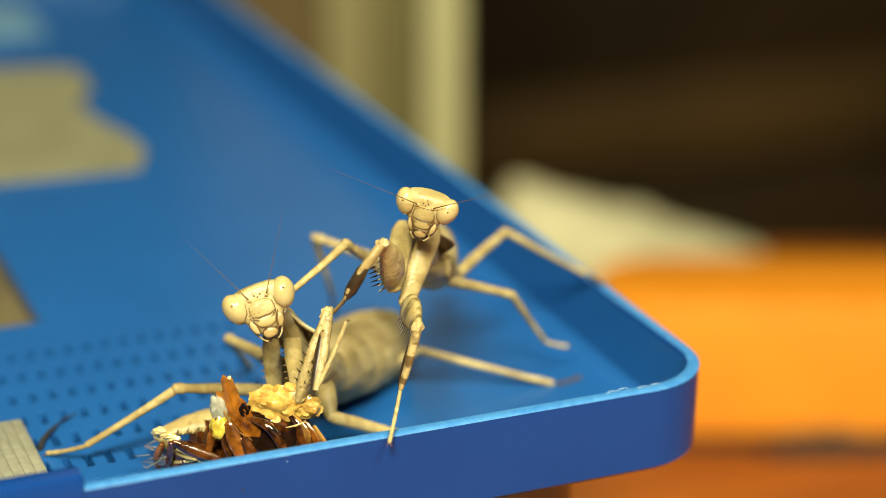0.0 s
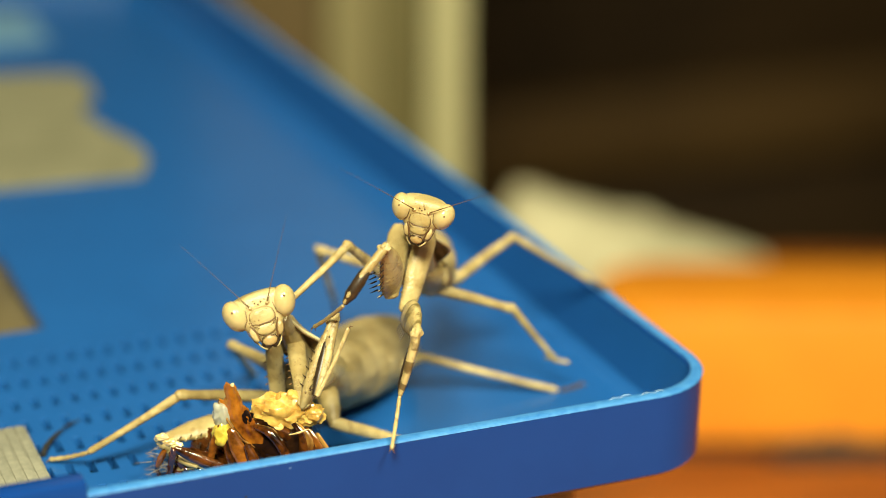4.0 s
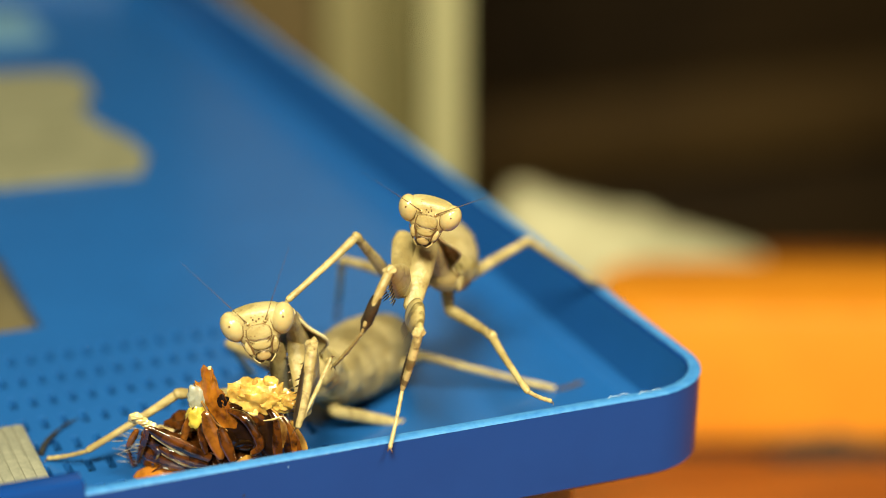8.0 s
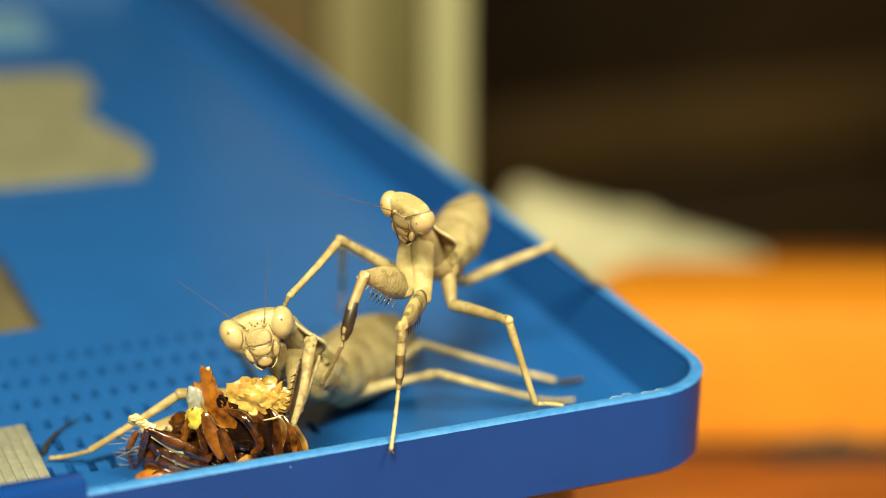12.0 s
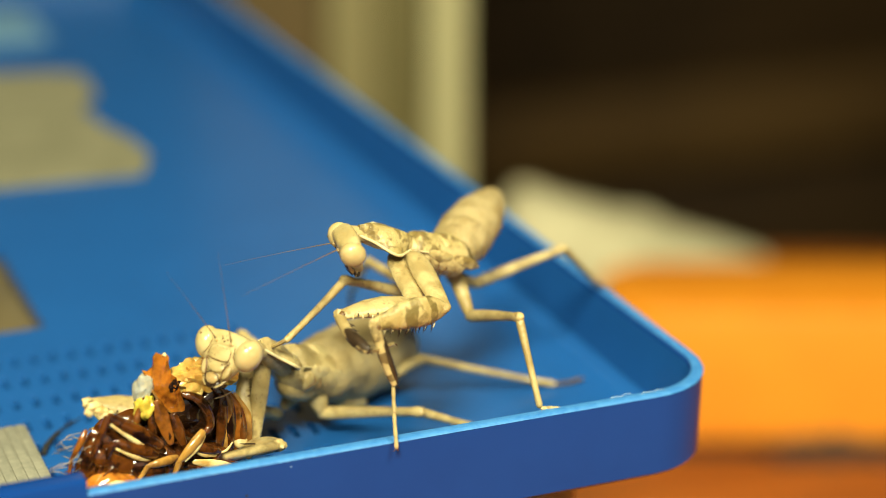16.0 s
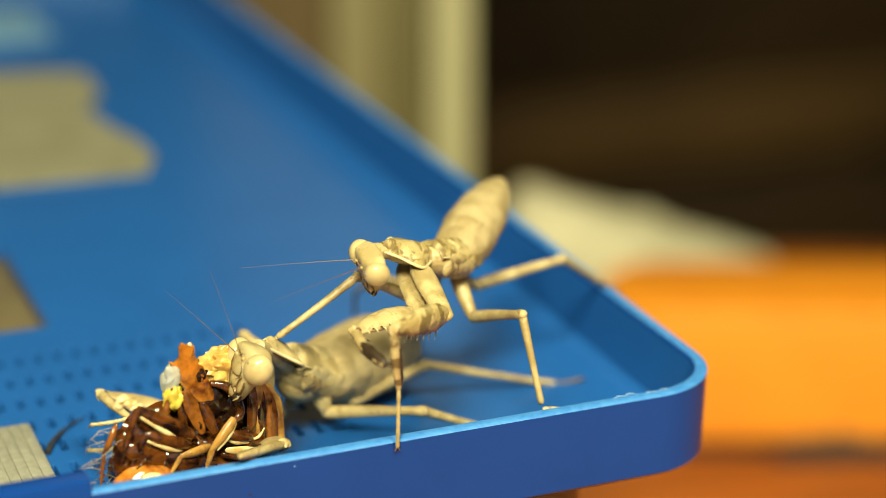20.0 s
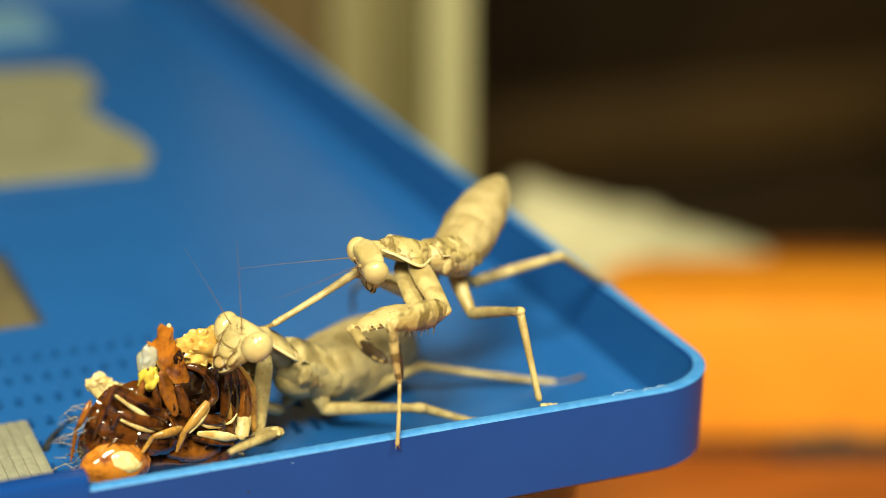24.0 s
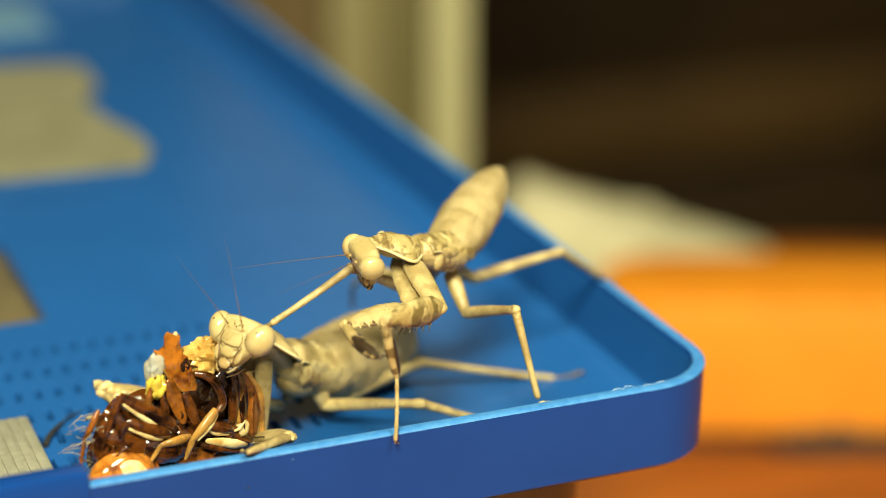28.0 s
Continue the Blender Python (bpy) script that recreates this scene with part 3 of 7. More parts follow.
def head(parent, k, feeler):
    h = part("head", head_mesh(k), FACE, parent)
    feelers = []
    q = lambda *v: Vector(v) * k
    for s in (-1, 1):
        turn = Euler((radians(6), radians(s * 16), radians(s * -14))).to_matrix()
        e = part("eye", ball(bmesh.new(), q(s * 2.50, -0.16, 0.26), (1.22 * k, 1.50 * k, 1.68 * k), 4, turn), EYEM, h, "smooth pale oval compound eye")
        part("pupil_dot", ball(bmesh.new(), q(s * 2.72, -1.56, 0.85), (0.11 * k, 0.06 * k, 0.13 * k), 2), SUTURE, e)
        # seams round the eye, beside the shield and down to the mouth
        part("eye_seam", tube(bmesh.new(), [q(s * 1.46, -0.98, 1.3), q(s * 1.42, -1.22, 0.5), q(s * 1.55, -1.27, -0.4), q(s * 2.0, -1.12, -0.95)], [0.02, 0.04, 0.05, 0.03], 6), SUTURE, h)
        part("seam", tube(bmesh.new(), [q(s * 1.45, -1.14, -1.0), q(s * 1.22, -1.24, -1.42), q(s * 1.02, -1.20, -1.9), q(s * 0.98, -1.06, -2.5), q(s * 0.72, -0.98, -3.1)], [0.04, 0.10, 0.13, 0.12, 0.08], 8), SUTURE, h)
        part("jaw_lobe", ball(bmesh.new(), q(s * 1.30, -0.96, -2.05), (0.40 * k, 0.26 * k, 0.78 * k), 3, Euler((0, radians(s * 14), 0)).to_matrix()), PALE, h)
        part("lobe_seam", tube(bmesh.new(), [q(s * 1.95, -0.92, -1.35), q(s * 1.80, -0.75, -2.0), q(s * 1.45, -0.68, -2.8), q(s * 1.1, -0.66, -3.3)], [0.03, 0.06, 0.07, 0.05], 6), SUTURE, h)
        part("antenna_base", tube(bmesh.new(), [q(s * 0.86, -1.22, 0.62), q(s * 0.90, -1.46, 0.80)], [0.24, 0.17], 8), LIPC, h)
        pts = [(0.02 * t * t * feeler, 0, t * feeler * k) for t in (0, 0.15, 0.3, 0.45, 0.6, 0.8, 1.0)]
        an = part("antenna", tube(bmesh.new(), pts, [0.08, 0.05, 0.036, 0.028, 0.022, 0.016, 0.01], 6), SUTURE, h, "thin brown antenna")
        an.location = q(s * 0.90, -1.46, 0.80) * MM
        feelers.append(an)
        part("palp", tube(bmesh.new(), [q(s * 1.3, -0.5, -2.8), q(s * 1.05, -0.75, -3.35), q(s * 0.7, -0.9, -3.7), q(s * 0.5, -0.92, -3.8)], [0.09, 0.09, 0.08, 0.05], 8), PALE, h)
        part("mandible", ball(bmesh.new(), q(s * 0.45, -0.52, -3.42), (0.55 * k, 0.42 * k, 0.50 * k), 3), DARKC, h, "dark brown jaw")
    part("shield", ball(bmesh.new(), q(0, -1.14, -0.42), (1.30 * k, 0.22 * k, 0.88 * k), 4), FACE, h)
    part("shield_seam", tube(bmesh.new(), [q(-1.38, -1.20, -0.5), q(-1.1, -1.28, 0.18), q(-0.5, -1.32, 0.52), q(0.5, -1.32, 0.52), q(1.1, -1.28, 0.18), q(1.38, -1.20, -0.5)], [0.02, 0.045, 0.045, 0.045, 0.045, 0.02], 6), LIPC, h)
    part("brow", tube(bmesh.new(), [q(-1.30, -1.16, -0.95), q(-0.6, -1.36, -1.14), q(0.6, -1.36, -1.14), q(1.30, -1.16, -0.95)], [0.04, 0.06, 0.06, 0.04], 8), SUTURE, h)
    part("clypeus", ball(bmesh.new(), q(0, -1.12, -1.78), (0.98 * k, 0.20 * k, 0.58 * k), 3), FACE, h)
    part("face_seam", tube(bmesh.new(), [q(-0.9, -1.16, -2.25), q(-0.4, -1.30, -2.38), q(0.4, -1.30, -2.38), q(0.9, -1.16, -2.25)], [0.03, 0.04, 0.04, 0.03], 6), SUTURE, h)
    part("labrum", ball(bmesh.new(), q(0, -0.98, -2.92), (0.78 * k, 0.32 * k, 0.60 * k), 3), LIPC, h, "tan upper lip")
    for s in (-1, 1):
        part("crown_groove", tube(bmesh.new(), [q(s * 1.22, -0.52, 1.88), q(s * 1.34, -0.84, 1.70), q(s * 1.38, -1.08, 1.2), q(s * 1.16, -1.24, 0.7)], [0.03, 0.055, 0.05, 0.02], 6), SUTURE, h)
        part("cheek_line", tube(bmesh.new(), [q(s * 1.18, -1.36, 0.12), q(s * 1.30, -1.33, -0.55), q(s * 1.12, -1.30, -1.22), q(s * 0.62, -1.36, -1.5)], [0.03, 0.05, 0.055, 0.03], 6), SUTURE, h)
        part("lip_line", tube(bmesh.new(), [q(s * 0.2, -1.42, -2.42), q(s * 0.62, -1.33, -2.52), q(s * 0.84, -1.12, -2.95), q(s * 0.55, -1.15, -3.42)], [0.04, 0.06, 0.07, 0.05], 6), DARKC, h)
    for x, z in ((-0.30, 1.02), (0.30, 1.02), (0, 0.80)):
        part("ocellus", ball(bmesh.new(), q(x, -1.27, z), (0.10 * k, 0.07 * k, 0.10 * k), 2), SUTURE, h)
    return h, feelers


def hug(t):
    """Both ends of a back plate close down on the body."""
    return min(1.0, 0.66 + 2.4 * t, 0.72 + 2.4 * (1 - t))


def half_width(t, k):
    return (0.95 + 2.15 * math.exp(-((t - 0.58) / 0.27) ** 2) + 0.30 * t) * k * hug(t)


def pronotum(k, L):
    """Saddle-shaped back plate with thin flared edges. Local x is down."""
    bm = bmesh.new()
    nu, nv = 20, 18
    grid = []
    for i in range(nu + 1):
        t = i / nu
        w = half_width(t, k)
        row = []
        for j in range(nv + 1):
            u = -1 + 2 * j / nv
            h = -1.75 * k * (1 - 0.90 * abs(u) ** 1.7) - 0.12 * k * math.exp(-(u * 6) ** 2) + 0.10 * k * math.cos(u * 8) * math.sin(t * 8)
            h *= hug(t)
            row.append(bm.verts.new(Vector((h, u * w, L * (-0.12 + 0.98 * t))) * MM))
        grid.append(row)
    for i in range(nu):
        for j in range(nv):
            bm.faces.new((grid[i][j], grid[i + 1][j], grid[i + 1][j + 1], grid[i][j + 1]))
    bm.normal_update()
    bmesh.ops.solidify(bm, geom=bm.faces[:], thickness=0.18 * k * MM)
    return bm


def pronotum_edge(k, L, s):
    ts = [i / 14 for i in range(15)]
    return tube(bmesh.new(), [(-0.20 * k, s * half_width(t, k), L * (-0.12 + 0.98 * t)) for t in ts], [0.19 * k] * 15, 8)


LIMB_L = {"A": {"prothorax": 9.6, "mesothorax": 5.94, "abdomen": 23.76, "fore_coxa_l": 10.58, "fore_femur_l": 10.58, "fore_tibia_l": 7.5, "fore_tarsus_l": 5, "mid_coxa_l": 5.4, "mid_femur_l": 13.4, "mid_tibia_l": 13.8, "mid_tarsus_l": 6.0, "hind_coxa_l": 4.32, "hind_femur_l": 12, "hind_tibia_l": 19.0, "hind_tarsus_l": 3.78, "fore_coxa_r": 10.58, "fore_femur_r": 10.58, "fore_tibia_r": 9.8, "fore_tarsus_r": 9.0, "mid_coxa_r": 5.4, "mid_femur_r": 13.4, "mid_tibia_r": 13.8, "mid_tarsus_r": 6.0, "hind_coxa_r": 4.32, "hind_femur_r": 12, "hind_tibia_r": 19.0, "hind_tarsus_r": 3.78}, "B": {"prothorax": 8.6, "mesothorax": 5.5, "abdomen": 21.4, "fore_coxa_l": 9.8, "fore_femur_l": 9.8, "fore_tibia_l": 7.8, "fore_tarsus_l": 7.6, "mid_coxa_l": 5.0, "mid_femur_l": 11.3, "mid_tibia_l": 12.2, "mid_tarsus_l": 3.5, "hind_coxa_l": 4.0, "hind_femur_l": 13.0, "hind_tibia_l": 13.5, "hind_tarsus_l": 3.5, "fore_coxa_r": 9.8, "fore_femur_r": 9.8, "fore_tibia_r": 7.8, "fore_tarsus_r": 7.6, "mid_coxa_r": 5.0, "mid_femur_r": 11.3, "mid_tibia_r": 11.3, "mid_tarsus_r": 3.5, "hind_coxa_r": 4.0, "hind_femur_r": 13.0, "hind_tibia_r": 13.5, "hind_tarsus_r": 3.5}}


def mantis(name, label, key_, k, mottled, feeler):
    """A mantis in separate limbs, each along its own z axis from joint to joint."""
    L = LIMB_L[key_]
    root = tagged(new(name), label, "mantis", group="mantises on the lid")
    p = {}
    skin = BLOTCH if mottled else PALE
    p["head"], p["antennae"] = head(root, k * (1.03 if mottled else 1.10), feeler)
    l = L["prothorax"]
    p["prothorax"] = part("prothorax", limb(l, [(-0.04, 0.7 * k), (0.08, 1.0 * k), (0.3, 1.25 * k), (0.6, 1.2 * k), (0.9, 1.35 * k), (1.05, 1.5 * k)], 14), PALE, root)
    part("neck", tube(bmesh.new(), [(0.2, 0, -0.26 * l), (0.1, 0, -0.12 * l), (0, 0, 0.06 * l)], [0.85 * k, 0.95 * k, 1.0 * k], 12), PALE, p["prothorax"])
    back = SADDLE if mottled else PLAINBACK
    part("pronotum", pronotum(k, l), back, p["prothorax"], "saddle-shaped back plate with raised pale edge")
    for s in (-1, 1):
        part("plate_edge", pronotum_edge(k, l, s), EDGE, p["prothorax"], "smooth pale edge of the back plate")
        part("edge_line", tube(bmesh.new(), [(0.02 * k, s * (half_width(t, k) - 0.14 * k), l * (-0.12 + 0.98 * t)) for t in (i / 12 for i in range(13))], [0.07 * k] * 13, 6), SUTURE, p["prothorax"], "thin dark line below the pale edge")
    l = L["mesothorax"]
    g = k * (1.0 if mottled else 1.22)
    p["mesothorax"] = part("mesothorax", limb(l, [(-0.25, 1.4 * k), (0.1, 2.1 * g), (0.45, 2.3 * g), (0.75, 2.55 * g), (1.15, 2.6 * g)], 16, squash=1.15), PALE, root)
    for t, s in ((0.2, 1), (0.2, -1), (0.75, 1), (0.75, -1)):
        part("side_plate", ball(bmesh.new(), (0.5 * k, s * 2.0 * g, l * t), (1.35 * k, 0.55 * k, 1.35 * k), 3), BANDS if mottled else PALE, p["mesothorax"])
    # back plates, wing buds and creased sides behind the saddle
    for z0, z1, w, hgt in ((-0.22, 0.46, 2.35 * g / k, 2.35 * g / k), (0.44, 1.12, 2.65 * g / k, 2.6 * g / k)):
        bm = bmesh.new()
        rows_ = []
        for i in range(9):
            t = i / 8
            rows_.append([bm.verts.new(Vector((-hgt * k * hug(t) * (1 - 0.62 * abs(u) ** 2.2) - 0.12 * k * math.exp(-(u * 7) ** 2) - 0.10 * k * t, u * w * k * (0.88 + 0.16 * t), l * (z0 + (z1 - z0) * t))) * MM) for u in (-1 + j / 7 for j in range(15))])
        for a, b in zip(rows_, rows_[1:]):
            for j in range(14):
                bm.faces.new((a[j], b[j], b[j + 1], a[j + 1]))
        bm.normal_update()
        bmesh.ops.solidify(bm, geom=bm.faces[:], thickness=0.16 * k * MM)
        part("back_plate", bm, back, p["mesothorax"], "back plate behind the saddle")
        for s in (-1, 1):
            part("plate_edge", tube(bmesh.new(), [(-0.36 * hgt * k - 0.1 * k * t, s * w * k * (0.89 + 0.16 * t), l * (z0 + (z1 - z0) * t)) for t in (0, 0.25, 0.5, 0.75, 1)], [0.10 * k] * 5, 6), EDGE, p["mesothorax"])
            part("wing_bud", tube(bmesh.new(), [(-1.0 * k, s * w * k * 0.98, l * (z0 + 0.3)), (-0.75 * k, s * w * k * 1.06, l * (z0 + 0.62)), (-0.45 * k, s * w * k * 1.08, l * (z0 + 0.92)), (-0.3 * k, s * w * k * 1.02, l * (z0 + 1.14))], [0.45 * k, 0.85 * k, 0.75 * k, 0.2 * k], 12, 0.28, Vector((1, 0, 0))), back, p["mesothorax"], "short flat wing bud")
    for s in (-1, 1):
        for z_, x0_, x1_ in ((0.10, -0.4, 1.7), (0.38, -0.2, 2.0), (0.62, 0.1, 1.5), (0.90, -0.3, 2.1)):
            part("side_crease", tube(bmesh.new(), [(x0_ * k, s * 2.62 * g, l * z_), ((x0_ * 0.6 + x1_ * 0.4) * k, s * 2.78 * g, l * (z_ + 0.05)), (x1_ * k, s * 2.2 * g, l * (z_ - 0.03))], [0.04, 0.11, 0.05], 6), SUTURE, p["mesothorax"], "dark crease in the side")
    if not mottled:
        part("breast", ball(bmesh.new(), (1.7 * k, 0, l * 0.55), (2.1 * k, 2.5 * k, 3.5 * k), 4), PALE, p["mesothorax"])
    l = L["abdomen"]
    fat, sag = (0.94, 0.0) if mottled else (1.2, 1.0)
    prof = [(t, r * fat) for t, r in ((-0.06, 2.3), (0.05, 2.9), (0.2, 3.5), (0.38, 3.8), (0.55, 3.85), (0.7, 3.65), (0.84, 3.15), (0.94, 2.3), (1.0, 1.3))]
    if mottled:
        prof = [(t, r * fat) for t, r in ((-0.06, 2.5), (0.05, 2.95), (0.2, 3.4), (0.38, 3.55), (0.55, 3.35), (0.7, 2.9), (0.84, 2.25), (0.94, 1.6), (1.0, 0.9))]
    p["abdomen"] = part("abdomen", limb(l, [(t, r * 0.86 * k) for t, r in prof], 20, bow=sag, squash=1.12), GREYC, root)

    def rad(t):
        for (t0, r0), (t1, r1) in zip(prof, prof[1:]):
            if t <= t1:
                return (r0 + (r1 - r0) * (t - t0) / (t1 - t0)) * k
        return prof[-1][1] * k

    for i in range(8):
        a, b = i / 8.0, (i + 1) / 8.0
        bm = bmesh.new()
        ts = (a, a + 0.03, a + 0.06, b - 0.02, b + 0.012)
        tube(bm, [(-0.08 * k + sag * 4 * t * (1 - t), 0, l * t) for t in ts], [rad(t) * f for t, f in zip(ts, (0.985, 1.0, 1.0, 1.014, 0.992))], 28, 1.12, Vector((1, 0, 0)), caps=False)
        for v in bm.verts:
            q_ = v.co / MM
            v.co = v.co * 1.0 + Vector((v.co.x, v.co.y, 0)) * (0.05 * noise.noise(q_ * 0.55) + 0.06 * noise.noise(Vector((q_.x * 1.6, q_.y * 1.6, q_.z * 0.3)))) + Vector((-0.10 * k * MM * math.exp(-(q_.y / 0.6) ** 2) if v.co.x < 0 else 0, 0.0, 0))
        part("segment", bm, GREYC, p["abdomen"])
    for s in (-1, 1):
        part("cercus", tube(bmesh.new(), [(0.1, s * 0.3, l * 0.96), (0.2, s * 0.5, l * 1.0), (0.3, s * 0.55, l * 1.03)], [0.2, 0.16, 0.05], 8), PALE, p["abdomen"])
    for q, s in (("l", -1), ("r", 1)):
        l = L["fore_coxa_" + q]
        c = p["fore_coxa_" + q] = part("fore_coxa", limb(l, [(a, b * (1.14 if mottled else 0.9)) for a, b in ((-0.05, 0.9), (0.1, 1.3), (0.4, 1.32), (0.8, 1.1), (1.0, 0.95), (1.04, 0.65))], 14, squash=0.62), PALE, root)
        for i in range(7):
            put_spine(c, (1.2 * k, 0.1, l * (0.2 + 0.1 * i)), (1, 0, 0.3), 0.32, SUTURE)
        l = L["fore_femur_" + q]
        f = p["fore_femur_" + q] = part("fore_femur", limb(l, [(t, w * k * (0.96 if mottled and q == "l" else 1)) for t, w in ((-0.05, 0.7), (0.04, 1.2), (0.2, 1.8), (0.42, 1.9), (0.65, 1.6), (0.85, 1.1), (0.97, 0.9), (1.03, 0.7))], 18, bow=-0.3 if q == "r" else -0.7, squash=0.52), skin if q == "r" else PALE, root)
        if not (mottled and q == "l"):
            part("groove", tube(bmesh.new(), [((1.12 - 0.5 * abs(t - 0.4)) * k + (-0.3 if q == "r" else -0.7) * 4 * t * (1 - t), 0, l * t) for t in (0.12, 0.3, 0.5, 0.7, 0.9)], [0.2, 0.36, 0.38, 0.32, 0.15], 10), GROOVE, f, "brown spiny groove")
        for i in range(13):
            put_spine(f, ((1.55 - 0.065 * i) * k, (0.42 if i % 2 else 0.1) * k, l * (0.14 + 0.06 * i)), (1, 0.25 if i % 2 else -0.05, 0.3), 1.0 if i % 2 else 0.62, DARKC if i % 2 else EDGE)
            if i < 5:
                put_spine(f, (1.5 * k, -0.5 * k, l * (0.2 + 0.10 * i)), (1, -0.2, 0.2), 1.1, DARKC)
        bm = ball(bmesh.new(), (0, 0, l), (0.82 * k, 0.62 * k, 0.8 * k), 3)
        for v in bm.verts:
            out = v.co - Vector((0, 0, l * MM))
            v.co += out * (0.55 * noise.noise(v.co / MM * 1.7 + Vector((k, 0, 0))) + 0.25 * noise.noise(v.co / MM * 4.0))
        part("knee", bm, PALE, f, "knobbly knee joint")
        part("knee_mark", ball(bmesh.new(), (0.25 * k, 0.28 * k, l * 0.985), (0.5 * k, 0.42 * k, 0.42 * k), 2), SUTURE, f, "dark spot at the knee")
        l = L["fore_tibia_" + q]
        t_ = p["fore_tibia_" + q] = part("fore_tibia", limb(l, [(-0.02, 0.62 * k), (0.1, 0.72 * k), (0.5, 0.66 * k), (0.85, 0.52 * k), (1.0, 0.34 * k)], 12, bow=-0.2 if q == "r" else -0.6, squash=0.8), (SHIN if mottled else BANDS) if q == "r" else PALE, root)
        inner = mottled and q == "l"
        part("dark_edge", tube(bmesh.new(), [((0.24 if inner else 0.36) * k - (0.8 if q == "r" else 2.4) * t * (1 - t), 0, l * t) for t in (0.15, 0.35, 0.6, 0.85, 1.0)], [a * (1.2 if inner else 1.12) for a in ((0.16, 0.3, 0.62, 0.62, 0.25) if inner else (0.3, 0.52, 0.56, 0.46, 0.2))], 10), DARKC, t_, "black inner edge of the shin")
        if inner:
            part("dark_tip", tube(bmesh.new(), [(-2.4 * t * (1 - t), 0, l * t) for t in (0.42, 0.5, 0.65, 0.8, 0.92, 1.01)], [0.60 * k, 0.72 * k, 0.68 * k, 0.60 * k, 0.50 * k, 0.30 * k], 12, 0.85, Vector((0, 1, 0))), DARKC, t_, "black outer half of the shin")
        for i in range(11):
            t = 0.22 + 0.07 * i
            put_spine(t_, (0.68 * k - (0.8 if q == "r" else 2.4) * t * (1 - t), 0, l * t), (1, 0.2 if i % 2 else -0.2, 0.55), 0.8 if inner else 0.6, DARKC)
        put_spine(t_, (0.1, 0, l), (0.7, 0, 1), 1.1, DARKC)
        for leg, rs in (("fore_tarsus_", 0.27), ("mid_tarsus_", 0.30), ("hind_tarsus_", 0.32)):
            l = L[leg + q]
            prof_ = []
            for i in range(5):
                prof_ += [(i / 5 + 0.01, rs * 0.82), (i / 5 + 0.1, rs * 0.88), (i / 5 + 0.17, rs * 1.0)]
            prof_ += [(1.0, rs * 0.6)]
            ta = p[leg + q] = part(leg[:-1], limb(l, [(a, b * k) for a, b in prof_], 8, bow=0.15), TIP if leg[0] == "h" else PALE, root)
            for s2 in (-1, 1):
                part("claw", tube(bmesh.new(), [(0, s2 * 0.05, l * 0.98), (0.15, s2 * 0.25, l + 0.25), (0.45, s2 * 0.32, l + 0.3)], [0.09, 0.07, 0.02], 6), SUTURE, ta)
        wide = 1.0 if mottled else 1.35
        for leg, r in (("mid", 1.38), ("hind", 1.45)):
            l = L[leg + "_coxa_" + q]
            p[leg + "_coxa_" + q] = part(leg + "_coxa", limb(l, [(-0.1, 1.0 * k), (0.2, 1.05 * k * wide), (0.7, 0.85 * k * wide), (1.0, 0.66 * k), (1.06, 0.45 * k)], 12), PALE, root)
            l = L[leg + "_femur_" + q]
            fe = p[leg + "_femur_" + q] = part(leg + "_femur", limb(l, [(-0.03, 0.4 * r * k), (0.04, 0.58 * r * k), (0.3, 0.56 * r * k), (0.6, 0.47 * r * k), (0.9, 0.40 * r * k), (0.97, 0.50 * r * k), (1.02, 0.40 * r * k)], 12, bow=0.12), BANDS if mottled else PALE, root)
            part("knee", ball(bmesh.new(), (0, 0, l), (0.66 * k, 0.6 * k, 0.7 * k), 2), PALE, fe)
            l = L[leg + "_tibia_" + q]
            p[leg + "_tibia_" + q] = part(leg + "_tibia", limb(l, [(-0.02, 0.48 * k), (0.05, 0.56 * k), (0.4, 0.46 * k), (0.8, 0.40 * k), (0.97, 0.44 * k), (1.0, 0.32 * k)], 10, bow=-0.15), PALE, root)
    return root, p


mantis_a, PA = mantis("feeding_mantis", "pale tan mantis eating a cockroach on the blue lid", "A", 1.08, False, 9.5)
mantis_b, PB = mantis("climbing_mantis", "pale mottled mantis standing over the feeding mantis", "B", 1.0, True, 13.0)

# ---- the prey ----
ROACH = material("roach_shell", (0.115, 0.034, 0.005), 0.09, dark=(0.010, 0.0035, 0.0015), scale=300, amount=0.62, bias=-0.04, bump=0.5, bump_scale=480, coat=0.9)
AMBER = material("amber_shell", (0.27, 0.088, 0.010), 0.10, dark=(0.03, 0.009, 0.002), scale=300, amount=0.58, bump=0.45, bump_scale=480, sss=0.15, coat=0.8)
DOME = material("orange_belly", (0.52, 0.19, 0.022), 0.12, dark=(0.16, 0.042, 0.006), scale=260, amount=0.7, bump=0.15, bump_scale=700, sss=0.25, coat=1.0)
GUT = material("yellow_flesh", (0.68, 0.44, 0.11), 0.28, dark=(0.42, 0.21, 0.035), scale=500, amount=0.5, bump=0.3, bump_scale=1200, sss=0.4, coat=0.4)
LEMON = material("yellow_drop", (0.64, 0.50, 0.07), 0.18, dark=(0.46, 0.33, 0.04), scale=400, amount=0.4, bump=0.1, sss=0.3, coat=0.6)
BUBBLE = material("clear_membrane", (0.80, 0.80, 0.66), 0.12, dark=(0.66, 0.65, 0.50), scale=300, through=0.55, coat=0.8)
STRAW = material("straw_cuticle", (0.84, 0.68, 0.33), 0.22, dark=(0.52, 0.31, 0.09), scale=300, amount=0.6, bump=0.25, bump_scale=1500, sss=0.15, coat=0.7)
PLATE = material("translucent_amber", (0.44, 0.15, 0.012), 0.12, dark=(0.10, 0.025, 0.003), scale=260, amount=0.62, bump=0.25, bump_scale=600, sss=0.35, coat=0.9)
